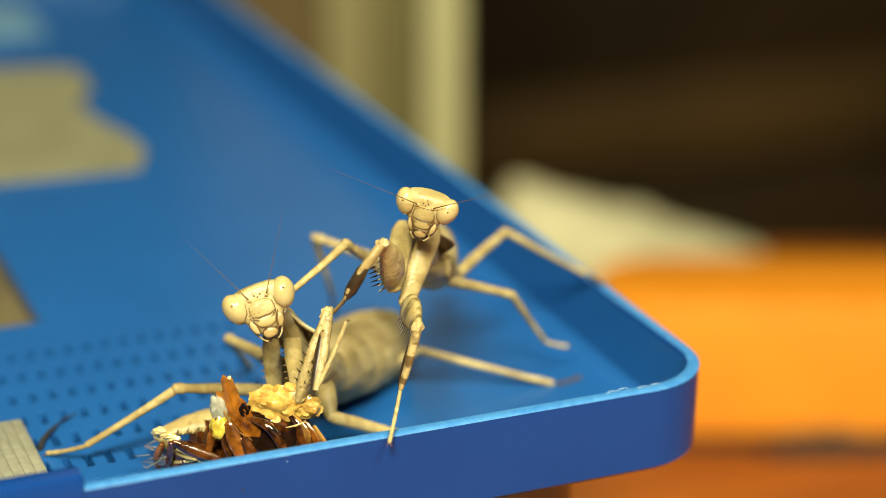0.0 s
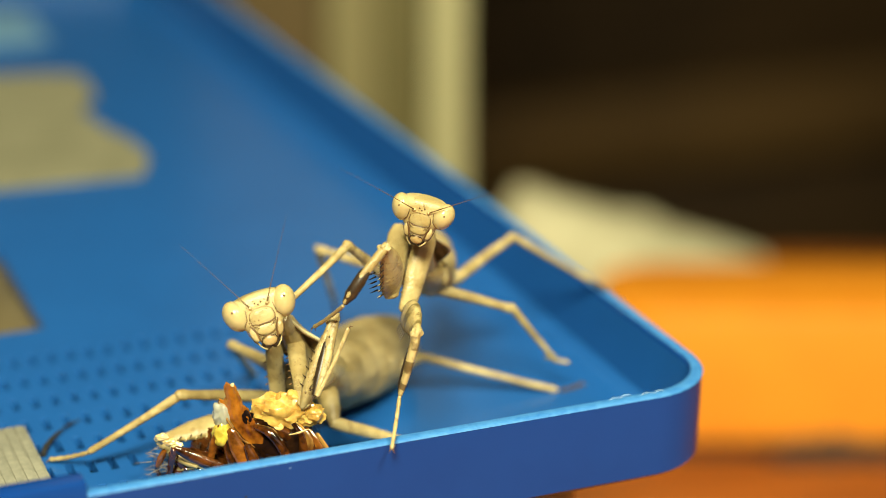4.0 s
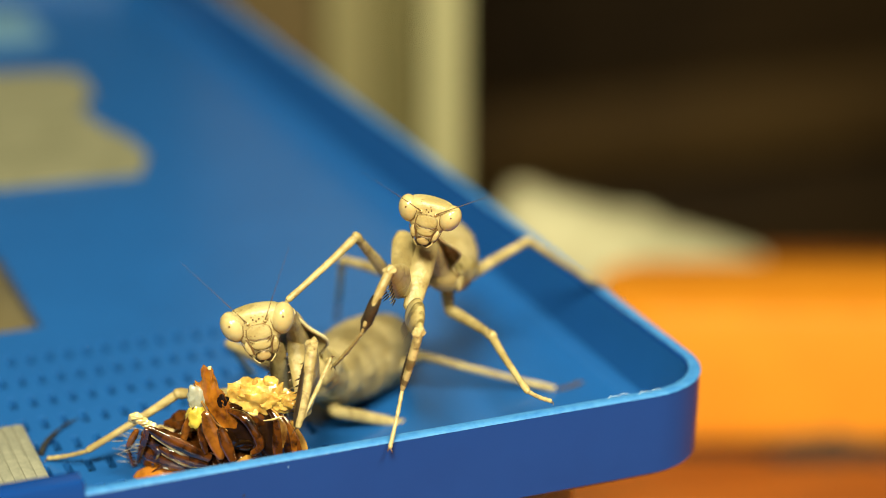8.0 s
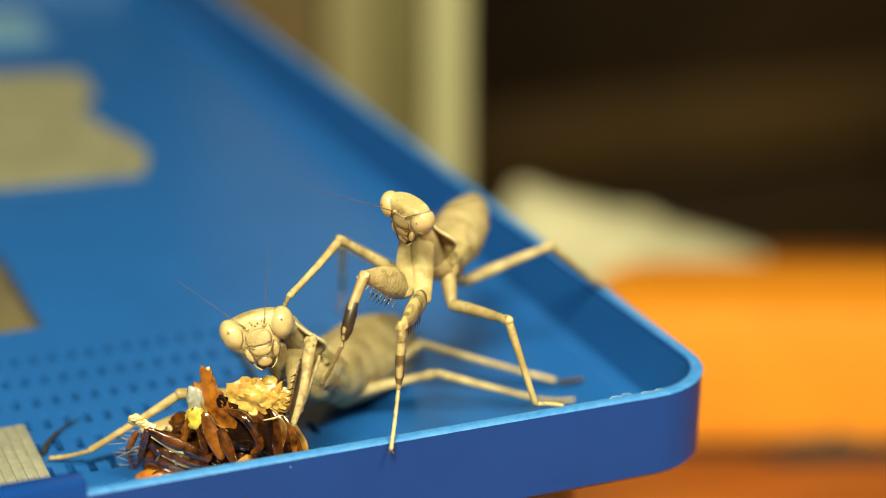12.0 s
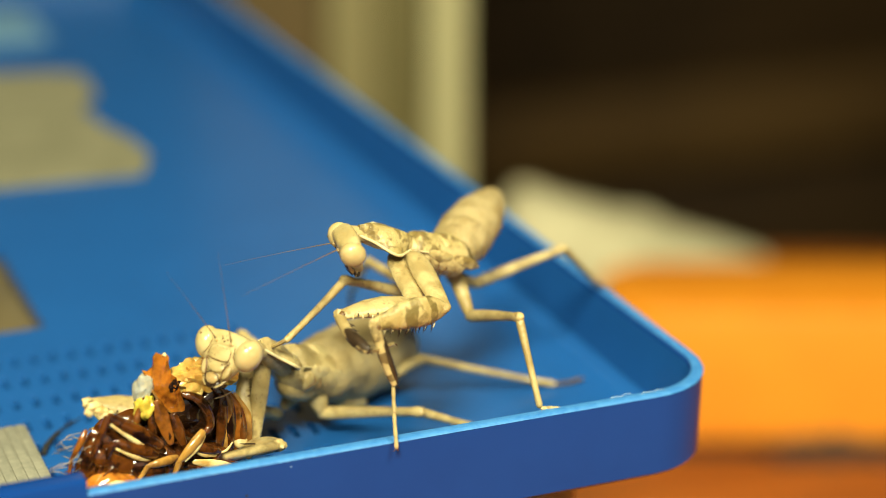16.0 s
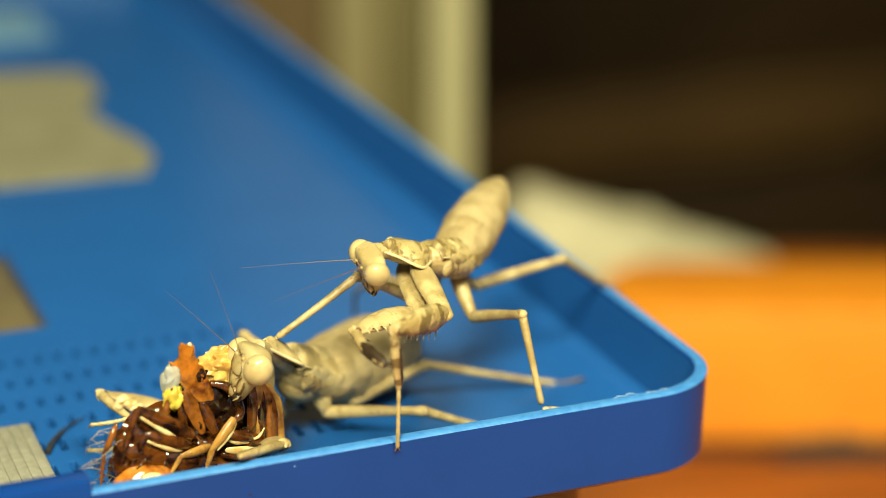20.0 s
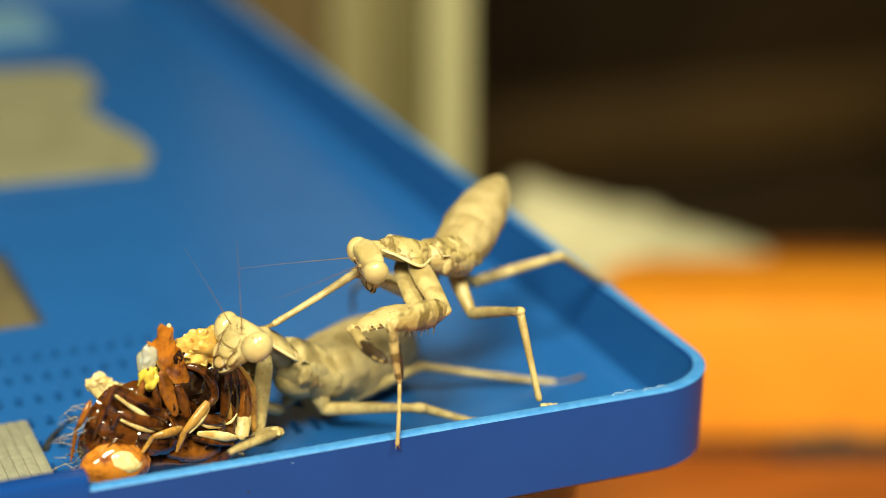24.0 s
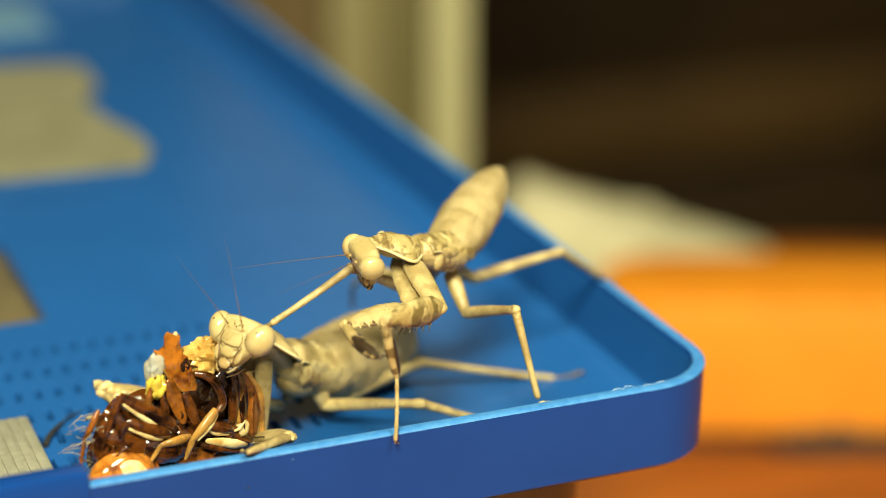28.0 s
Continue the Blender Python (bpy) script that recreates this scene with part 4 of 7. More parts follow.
GOLD = material("golden_shell", (0.40, 0.21, 0.045), 0.14, dark=(0.10, 0.035, 0.007), scale=260, amount=0.6, bump=0.2, bump_scale=1000, sss=0.15, coat=0.9)
OLIVEGUT = material("olive_flesh", (0.84, 0.60, 0.19), 0.28, dark=(0.62, 0.38, 0.09), scale=420, amount=0.6, bump=0.4, bump_scale=1100, sss=0.25, coat=0.6)
# near-black colour for the shade inside holes of the opened body
HOLLOW_SHADE = material("hollow_shade", (0.022, 0.009, 0.004), 0.12, dark=(0.006, 0.003, 0.002), scale=300, bump=0.6, bump_scale=500, coat=0.8)
FUZZ = material("grey_bristle", (0.36, 0.31, 0.24), 0.6, dark=(0.18, 0.13, 0.09), scale=500)

roach = tagged(new("cockroach"), "half-eaten glossy brown cockroach held by the feeding mantis", "cockroach")


def gut_lump(c, r, seed, rough=0.28, grain=1.35):
    bm = bmesh.new()
    bmesh.ops.create_icosphere(bm, subdivisions=4, radius=1.0)
    for v in bm.verts:
        n = noise.fractal(v.co * grain + Vector((seed, seed * 2, 0)), 0.9, 2.1, 3)
        p = Vector((v.co.x * r[0], v.co.y * r[1], v.co.z * r[2])) * (1 + rough * n)
        v.co = (p + Vector(c)) * MM
    return bm


def shell(c, r, turn, cut=0.1, thick=0.25, edge=0.0):
    """A curved glossy plate: part of a hollow egg."""
    bm = bmesh.new()
    bmesh.ops.create_uvsphere(bm, u_segments=24, v_segments=16, radius=1.0)
    bmesh.ops.delete(bm, geom=[v for v in bm.verts if v.co.y > cut], context="VERTS")
    rot = Euler([radians(a) for a in turn]).to_matrix()
    for v in bm.verts:
        w = 1 + edge * noise.noise(v.co * 3 + Vector(c))
        v.co = (rot @ Vector((v.co.x * r[0] * w, v.co.y * r[1], v.co.z * r[2] * w)) + Vector(c)) * MM
    bmesh.ops.recalc_face_normals(bm, faces=bm.faces[:])
    bmesh.ops.solidify(bm, geom=bm.faces[:], thickness=thick * MM)
    return bm


part("body", gut_lump((-2.6, 1.4, -8.6), (7.6, 3.2, 6.2), 1.0), ROACH, roach)
part("belly", gut_lump((2.8, -1.0, -9.6), (7.0, 3.0, 4.4), 4.0), ROACH, roach)
part("chest", gut_lump((1.0, 0.4, -3.0), (4.6, 2.0, 4.2), 6.0), ROACH, roach)
# dark plates of the hind body, one over the other
for c, r, turn, mat in (((-7.4, -2.4, -4.8), (4.4, 1.5, 1.9), (-20, 28, 0), ROACH), ((-8.0, -2.8, -6.6), (4.2, 1.5, 1.7), (-20, 20, 0), ROACH), ((-3.6, -3.4, -7.6), (3.4, 1.4, 1.9), (-14, 12, 0), ROACH), ((4.4, -2.6, -7.4), (4.4, 1.5, 2.2), (-10, 12, 0), ROACH), ((2.0, -3.0, -9.4), (4.2, 1.4, 1.8), (-14, 4, 0), AMBER), ((-10.8, -2.2, -6.0), (1.5, 1.2, 3.2), (-8, 10, 0), ROACH)):
    part("back_plate", shell(c, r, turn, 0.15, 0.22, 0.14), mat, roach, "glossy dark brown body plate")
part("abdomen_dome", gut_lump((-8.6, -4.2, -10.2), (4.4, 2.2, 2.8), 2.0, 0.1), DOME, roach, "shiny orange-brown belly end")
# straw-coloured shell paints the bright highlight of the glossy dome
part("dome_band", shell((-8.0, -5.6, -9.1), (2.2, 0.8, 1.3), (-24, 14, 0), 0.2, 0.2, 0.1), STRAW, roach, "straw patch painting the highlight on the belly end")


def torn(pts, depth, bend):
    """A torn, crumpled upright plate with a ragged edge."""
    bm = bmesh.new()
    bm.faces.new([bm.verts.new(Vector((x, 0, z))) for x, z in pts])
    bmesh.ops.triangulate(bm, faces=bm.faces[:])
    bmesh.ops.subdivide_edges(bm, edges=bm.edges[:], cuts=3, use_grid_fill=True)
    for v in bm.verts:
        v.co.y = depth + bend * v.co.x * v.co.x + 0.28 * noise.noise(v.co * 0.6) + 0.08 * noise.noise(v.co * 2.4)
        v.co = v.co * MM
    bmesh.ops.solidify(bm, geom=bm.faces[:], thickness=0.22 * MM)
    return bm


front = part("torn_plate", torn([(-4.6, 5.9), (-4.3, 6.5), (-3.7, 6.3), (-3.3, 6.6), (-2.9, 6.2), (-2.8, 5.2), (-2.3, 4.4), (-2.2, 3.9), (-1.5, 3.5), (-0.9, 2.2), (-0.4, 1.1), (0.4, -0.4), (1.1, -1.9), (-0.6, -1.5), (-2.2, -0.5), (-3.4, 0.8), (-4.4, 2.1), (-5.0, 3.0), (-5.4, 4.0), (-4.8, 3.9), (-4.4, 4.6)], -1.9, 0.05), PLATE, roach, "torn translucent orange plate")
part("plate_rim", tube(bmesh.new(), [(-5.4, -1.0, 3.9), (-4.5, -1.5, 2.2), (-3.5, -1.9, 0.8), (-2.3, -2.2, -0.5), (-0.6, -2.2, -1.5)], [0.08, 0.15, 0.17, 0.15, 0.06], 8), GOLD, front, "golden edge of the torn plate")
part("wound", gut_lump((-1.5, -1.95, 2.5), (0.62, 0.13, 0.85), 4.0, 0.5), HOLLOW_SHADE, front, "flat black lump painting the shade in a wet hole")
part("pale_tip", gut_lump((-3.4, -1.5, 6.4), (0.26, 0.25, 0.24), 3.0), STRAW, front, "pale torn tip")
# crumbly flesh: a core and crumbs on it
random.seed(5)
part("flesh", gut_lump((2.3, -0.2, 2.5), (3.7, 1.6, 2.4), 2.0, 0.4, 2.6), GUT, front, "wet yellow flesh")
part("flesh", gut_lump((5.2, -0.1, 2.4), (2.0, 1.2, 1.6), 3.0, 0.4, 2.6), GUT, front, "wet yellow flesh")
for i in range(9):
    a_, e_ = random.uniform(0, 2 * math.pi), random.uniform(-0.9, 0.2)
    c = Vector((2.9 + 3.8 * math.cos(a_) * random.uniform(0.3, 1), -0.2 + 1.4 * e_, 2.5 + 2.2 * math.sin(a_) * random.uniform(0.4, 1)))
    size_ = random.uniform(0.5, 1.0)
    part("flesh_crumb", gut_lump(c, (size_ * random.uniform(0.9, 1.7), size_, size_), 3.0 + i, 0.22), OLIVEGUT if c.z < 1.2 else GUT, front)
for a, b, r in (((1.8, -0.4, 4.2), (2.2, -0.8, 5.4), 0.4), ((4.6, -0.4, 3.2), (5.4, -0.8, 5.2), 0.5), ((5.6, -0.4, 2.6), (7.4, -0.9, 2.9), 0.5)):
    part("flesh_strand", tube(bmesh.new(), [a, Vector(a).lerp(Vector(b), 0.6), b], [r * 1.3, r * 0.8, r * 0.25], 8), GUT, front, "torn strand of yellow flesh")
# solid black lumps put in for the shaded hollow below the flesh
part("cavity", gut_lump((0.2, -1.0, -1.5), (3.3, 1.3, 2.4), 6.0, 0.2), HOLLOW_SHADE, front, "black lump painting the shade inside the opened body")
part("cavity", gut_lump((4.4, -0.6, -2.6), (2.8, 1.4, 3.8), 7.0, 0.2), HOLLOW_SHADE, front)
part("membrane", gut_lump((-5.0, -0.8, 1.9), (1.25, 1.0, 1.9), 5.0, 0.28), BUBBLE, front, "clear pale sac")
part("yellow_drop", gut_lump((-4.8, -1.6, -0.4), (1.3, 1.1, 1.55), 8.0, 0.32), LEMON, front, "bright yellow drop")


def band(pts, radii, mat, parent, name, label_="", flat=0.4, wide=(1, 0, 0)):
    """A smooth flattened strip through a few points."""
    pts = [Vector(p) for p in pts]
    line, girth = [], []
    for i in range(len(pts) - 1):
        p0, p1, p2, p3 = pts[max(i - 1, 0)], pts[i], pts[i + 1], pts[min(i + 2, len(pts) - 1)]
        for k in range(4):
            t = k / 4
            line.append(0.5 * (2 * p1 + (p2 - p0) * t + (2 * p0 - 5 * p1 + 4 * p2 - p3) * t * t + (3 * p1 - p0 - 3 * p2 + p3) * t ** 3))
            girth.append(radii[i] + (radii[i + 1] - radii[i]) * t)
    return part(name, tube(bmesh.new(), line + [pts[-1]], girth + [radii[-1]], 12, flat, Vector(wide)), mat, parent, label_)


# legs and folded skins that turn with the torn plate
band([(-0.6, -2.4, 1.5), (1.2, -2.9, 1.1), (2.7, -3.2, -0.5), (3.4, -3.4, -2.3), (2.5, -3.8, -3.2)], [0.35, 0.62, 0.68, 0.6, 0.4], ROACH, front, "coxa", flat=0.9)
band([(-3.7, -2.2, 0.7), (-2.9, -2.7, -1.2), (-2.0, -3.1, -3.0), (-1.3, -3.3, -4.6)], [0.5, 0.95, 0.85, 0.4], AMBER, front, "coxa", "broad amber upper leg", 0.4)
band([(-1.6, -2.8, -0.9), (-0.8, -3.2, -2.6), (0.2, -3.5, -4.6)], [0.5, 0.8, 0.5], ROACH, front, "coxa", flat=0.7)
band([(-5.0, -1.7, 0.9), (-5.9, -2.2, -1.6), (-6.4, -2.4, -4.2)], [0.35, 0.55, 0.3], AMBER, front, "feeding_leg", flat=0.7)
band([(-4.3, -2.0, 0.1), (-3.9, -2.6, -2.2), (-3.3, -2.8, -4.4)], [0.35, 0.6, 0.3], ROACH, front, "feeding_leg", flat=0.7)
for i, mat in enumerate((ROACH, GOLD, ROACH, AMBER, ROACH, GOLD)):
    d = 0.85 * i + (0.0, 0.25, -0.3, 0.2, -0.1, 0.3)[i]
    band([(3.6 + 0.7 * d, -1.3 - 0.12 * d, 1.9 - 0.25 * d), (5.0 + 0.75 * d, -2.2 - 0.1 * d, 0.6 - 0.5 * d), (5.4 + 0.8 * d, -2.6 - 0.1 * d, -2.6 - 0.3 * d), (5.8 + 0.9 * d, -2.6 - 0.1 * d, -7.6)], [0.3, 0.45 + 0.2 * (i % 2), 0.75 - 0.25 * (i % 2), 0.35], mat, front, "folded_skin", "glossy folded skin of the opened body", 0.38, (1, -0.4, 0))
for a, b, c, r in (((3.6, -2.9, 0.9), (4.8, -3.0, 1.3), (6.0, -2.8, 1.8), 0.17), ((6.8, -3.6, -4.8), (6.0, -3.8, -5.8), (4.7, -3.7, -6.2), 0.2)):
    band([a, b, c], [r * 0.4, r, r * 0.4], STRAW, front, "pale_fibre", "pale wet fibre", 0.6)


def roach_leg(pts, r, mat=None, stripe=True):
    """Glossy upper leg with a straw stripe along it, and a spiny shin from the knee on."""
    mat = mat or ROACH
    a, b, c = (Vector(p) for p in pts)
    leg = band([a, a.lerp(b, 0.3) + Vector((0, -0.2, 0.1)), a.lerp(b, 0.7) + Vector((0, -0.2, 0.1)), b], [r * 0.75, r * 1.1, r * 0.95, r * 0.5], mat, roach, "leg", flat=0.75, wide=(0, 0, 1))
    if stripe:
        under = (b - a).cross(Vector((0, 1, 0))).normalized() * (r * 0.85)
        under = under if under.z < 0 else -under
        band([a.lerp(b, 0.04) + under, a.lerp(b, 0.4) + under + Vector((0, -0.55 * r, 0)), a.lerp(b, 0.9) + under * 0.8 + Vector((0, -0.4 * r, 0))], [r * 0.3, r * 0.55, r * 0.15], STRAW, leg, "stripe", "pale straw stripe along the leg", 0.6, (0, 0, 1))
    part("shin", tube(bmesh.new(), [b, b.lerp(c, 0.15), b.lerp(c, 0.7), c], [r * 0.5, r * 0.55, r * 0.42, r * 0.2], 8), mat, leg)
    for i in range(8):
        p = b.lerp(c, 0.15 + 0.1 * i)
        side = (c - b).cross(Vector((0, 1, 0))).normalized() * (1 if i % 2 else -1)
        put_spine(leg, p, side + (c - b).normalized() * 0.5, 0.7, ROACH)
    return leg


for pts, r, mat, stripe in (
        (((-3.0, -3.7, -4.5), (-10.3, -3.3, -0.3), (-12.0, -4.0, -6.6)), 0.9, ROACH, True),
        (((2.1, -4.2, -2.7), (-0.8, -5.0, -6.1), (-1.3, -5.0, -8.6)), 0.75, GOLD, True),
        (((-3.4, -3.9, -5.6), (-9.2, -3.6, -3.6), (-10.6, -3.8, -8.8)), 0.85, ROACH, True),
        (((-0.6, -3.9, -6.2), (-4.6, -4.6, -6.6), (-6.2, -4.9, -9.2)), 0.6, GOLD, False),
        (((-12.2, -2.2, -2.6), (-13.6, -2.6, -6.0), (-13.4, -2.2, -10.4)), 0.5, AMBER, False),
        (((1.4, -4.4, -4.6), (4.8, -4.4, -5.6), (2.6, -4.8, -8.4)), 0.7, ROACH, True)):
    roach_leg(pts, r, mat, stripe)
band([(1.3, -4.7, -6.5), (3.2, -5.0, -6.7), (5.2, -4.9, -7.2), (7.2, -4.3, -7.8)], [0.3, 0.62, 0.66, 0.2], STRAW, roach, "broken_plate", "pale straw-coloured broken plate", 0.45, (0, 0, 1))
band([(0.8, -4.5, -7.0), (3.2, -4.8, -7.5), (6.6, -4.3, -8.5)], [0.4, 0.6, 0.3], ROACH, roach, "broken_plate", flat=0.6)
for i, (c, size_) in enumerate((((-11.9, -2.6, 0.8), (0.8, 0.5, 0.55)), ((-11.0, -2.8, 0.2), (0.9, 0.5, 0.5)), ((-12.3, -2.5, 0.1), (0.55, 0.4, 0.7)), ((-10.2, -2.9, -0.3), (0.8, 0.5, 0.45)))):
    part("broken_tip", gut_lump(c, size_, 12.0 + i, 0.3), STRAW, roach, "cream broken tip")
# thin slivers between the legs
random.seed(11)
for i in range(14):
    x = random.uniform(-9.5, 7.0)
    c = Vector((x, random.uniform(-4.4, -3.0), random.uniform(-9.5, -3.0 if x > -6 else -5.5)))
    d = Vector((random.uniform(-1, 1), random.uniform(-0.3, 0.1), random.uniform(-0.8, 0.8))).normalized() * random.uniform(1.2, 2.6)
    r = random.uniform(0.1, 0.24)
    band([c - d, c + Vector((0, -0.35, 0.25)), c + d], [r * 0.5, r, r * 0.3], (ROACH, AMBER, ROACH, GOLD, AMBER)[i % 5], roach, "shell_sliver", flat=0.6)
bm = bmesh.new()
for i in range(44):
    p = Vector((-13.2 + random.uniform(-1.0, 2.0), random.uniform(-3.0, 0.0), -8.4 + random.uniform(-4.2, 4.6)))
    d = Vector((-1.7 + random.uniform(-0.5, 0.5), random.uniform(-0.7, 0.3), random.uniform(-1.1, 1.2)))
    tube(bm, [p, p + d * 0.5, p + d * random.uniform(0.7, 1.2)], [0.06, 0.05, 0.015], 5)
tagged(part("bristles", bm, FUZZ, roach, "grey bristles at the tail"), kind="stuff")
roach.matrix_world = pose(0, 0, 0)


# ---- moves ----


def key(ob, *rows):
    """Rows of seconds, millimetres and degrees."""
    walk(ob, [(r[0], pose(r[1] * MM, r[2] * MM, r[3] * MM, r[4], r[5], r[6])) for r in rows])


def motions():
    key(PA["prothorax"], (0, -52.86, 16.77, 9.68, -174.2, 34.5, -122.6), (3, -53.09, 16.76, 9.61, -173.8, 36.0, -122.9), (3.5, -53.09, 16.76, 9.61, -173.8, 36.0, -122.9), (5.5, -53.32, 16.63, 9.36, -173.3, 38.2, -123.2), (6, -52.41, 15.78, 9.09, -176.4, 40.2, -117.7), (7, -52.40, 15.65, 8.96, -176.5, 41.3, -117.3), (8, -52.20, 16.41, 9.86, -175.9, 35.2, -119.3), (9, -51.36, 17.56, 11.07, -176.7, 23.1, -119.6), (10, -51.22, 16.20, 10.18, -178.4, 33.0, -115.1), (11, -51.71, 16.90, 10.53, -176.2, 29.8, -119.8), (12, -52.91, 16.41, 9.41, -174.7, 37.7, -120.9), (12.5, -53.59, 18.07, 10.46, -171.9, 30.5, -128.3), (14.5, -58.21, 16.09, 8.89, 156.4, 49.0, -173.3), (15.5, -57.23, 15.39, 7.64, 160.2, 51.2, -160.7), (17, -57.02, 15.09, 7.43, 163.3, 54.2, -151.0), (18, -56.91, 15.03, 7.46, 165.0, 54.3, -146.8), (20, -56.99, 15.12, 7.49, 164.6, 53.3, -148.2), (24, -57.34, 15.83, 8.20, 161.0, 49.5, -159.6), (25, -57.06, 15.85, 8.47, 162.2, 47.6, -157.4), (26, -56.98, 15.65, 8.31, 163.1, 49.1, -154.1), (28, -56.98, 15.36, 7.78, 163.5, 48.7, -153.1))
    key(PA["mesothorax"], (0, -49.15, 20.79, 1.83, 168.8, 55.9, -142.9), (3, -49.19, 20.89, 1.91, 167.7, 55.9, -145.9), (5.5, -49.18, 20.93, 1.90, 167.7, 55.9, -146.0), (6, -49.03, 20.94, 1.82, 168.7, 56.2, -143.0), (7, -49.02, 20.96, 1.81, 168.7, 56.2, -143.0), (8, -48.92, 20.86, 2.07, 169.7, 54.0, -140.9), (9, -49.01, 20.57, 2.23, 169.8, 54.0, -140.7), (10, -48.76, 20.81, 2.17, 171.0, 53.1, -137.7), (11, -48.79, 20.70, 2.22, 171.0, 53.1, -137.6), (12, -49.17, 20.94, 1.88, 167.7, 56.0, -146.0), (12.5, -49.53, 21.03, 2.26, 165.3, 53.0, -154.8), (14.5, -52.05, 20.69, 3.10, 159.5, 57.6, -169.1), (15.5, -51.72, 20.73, 2.05, 158.2, 65.7, -163.2), (17, -51.90, 21.04, 2.11, 161.1, 59.0, -162.8), (18, -52.02, 21.16, 2.10, 160.0, 58.9, -166.0), (20, -52.07, 21.13, 2.02, 159.5, 59.9, -166.5), (24, -52.01, 21.12, 2.36, 161.1, 55.0, -166.8), (26, -52.01, 21.14, 2.35, 161.1, 55.0, -166.9), (28, -52.10, 20.85, 1.77, 159.5, 61.3, -164.8))
    key(PA["abdomen"], (0, -46.05, 24.57, -1.39, 135.2, 79.9, 179.0), (3, -45.97, 24.57, -1.29, 135.4, 80.0, 179.4), (5.5, -45.95, 24.61, -1.31, 135.4, 80.0, 179.4), (6, -45.92, 24.71, -1.36, 135.2, 80.0, 179.3), (7, -45.91, 24.73, -1.37, 135.2, 80.0, 179.2), (8, -45.96, 24.60, -1.31, 135.3, 80.0, 179.4), (9, -46.05, 24.34, -1.18, 135.6, 79.9, 179.7), (10, -45.96, 24.59, -1.30, 135.3, 80.0, 179.4), (11, -45.99, 24.50, -1.25, 135.5, 79.9, 179.5), (12, -45.95, 24.62, -1.31, 135.3, 80.0, 179.4), (12.5, -46.05, 24.31, -1.16, 135.7, 79.9, 179.8), (14.5, -47.78, 23.66, 0.08, 135.3, 78.0, 174.5), (15.5, -47.56, 24.28, -0.21, 134.8, 78.1, 173.8), (17, -47.88, 24.29, -0.77, 128.7, 79.0, 167.1), (20, -47.89, 24.26, -0.76, 128.8, 79.0, 167.1), (24, -47.97, 24.04, -0.85, 133.6, 78.4, 172.7), (26, -47.97, 24.05, -0.86, 133.6, 78.4, 172.7), (28, -47.94, 24.12, -0.89, 133.5, 78.4, 172.6))
    key(PA["fore_coxa_l"], (0, -54.81, 16.97, 7.30, 172.3, 7.1, -172.1), (3, -54.75, 17.16, 7.33, 174.2, 6.2, -171.8), (5.5, -54.75, 17.16, 7.33, 174.2, 6.2, -171.8), (6, -54.19, 16.49, 6.71, 171.4, 5.5, -172.0), (11, -54.19, 16.49, 6.71, 171.4, 5.5, -172.0), (12, -54.23, 16.34, 6.78, 168.1, 4.2, -172.0), (12.5, -55.55, 17.78, 8.66, 170.6, 4.9, -171.9), (14.5, -58.71, 20.06, 5.19, -147.7, -16.7, 178.6), (15.5, -57.38, 19.85, 4.26, -140.9, -18.1, 174.7), (17, -57.38, 19.85, 4.26, -140.9, -18.1, 174.7), (18, -57.18, 19.79, 4.27, -140.5, -17.2, 175.1), (20, -57.18, 19.79, 4.27, -140.5, -17.2, 175.1), (24, -57.01, 20.35, 4.02, -132.4, -18.7, 169.5), (28, -57.01, 20.35, 4.02, -132.4, -18.7, 169.5))
    key(PA["fore_femur_l"], (0, -57.88, 19.05, -3.33, 96.3, 8.7, -95.2), (3, -57.93, 18.93, -3.16, 97.5, 8.6, -95.9), (3.5, -57.93, 18.93, -3.16, 97.5, 8.6, -95.9), (5.5, -57.89, 19.08, -3.23, 95.2, 8.0, -95.7), (6, -58.07, 18.37, -2.88, 96.0, 9.3, -101.8), (7, -58.52, 17.03, -2.25, 102.6, 13.9, -107.1), (8, -58.43, 17.19, -2.32, 98.2, 8.6, -110.2), (9, -57.53, 20.10, -3.71, 85.5, 6.6, -94.1), (10, -57.42, 20.45, -3.88, 81.8, 9.7, -89.6), (11, -57.65, 19.72, -3.53, 85.5, 8.2, -91.9), (12, -59.42, 20.14, -2.80, 93.5, 3.3, -95.2), (12.5, -60.34, 21.75, -0.89, 87.9, -1.0, -95.3), (14.5, -66.14, 24.52, -2.90, 65.7, 11.5, -105.2), (15.5, -66.17, 24.61, -3.76, 69.4, 14.2, -102.5), (17, -66.09, 24.90, -3.91, 72.5, 14.5, -93.2), (18, -65.26, 24.49, -4.00, 70.0, -0.2, -100.2), (20, -65.12, 24.63, -4.19, 68.0, -3.4, -99.5), (24, -66.39, 24.29, -3.47, 65.5, 4.8, -104.7), (25, -66.48, 23.98, -3.32, 66.7, 9.1, -106.9), (26, -66.22, 24.90, -3.76, 63.7, 9.5, -101.5), (28, -65.15, 24.74, -4.06, 67.1, -1.8, -99.0))
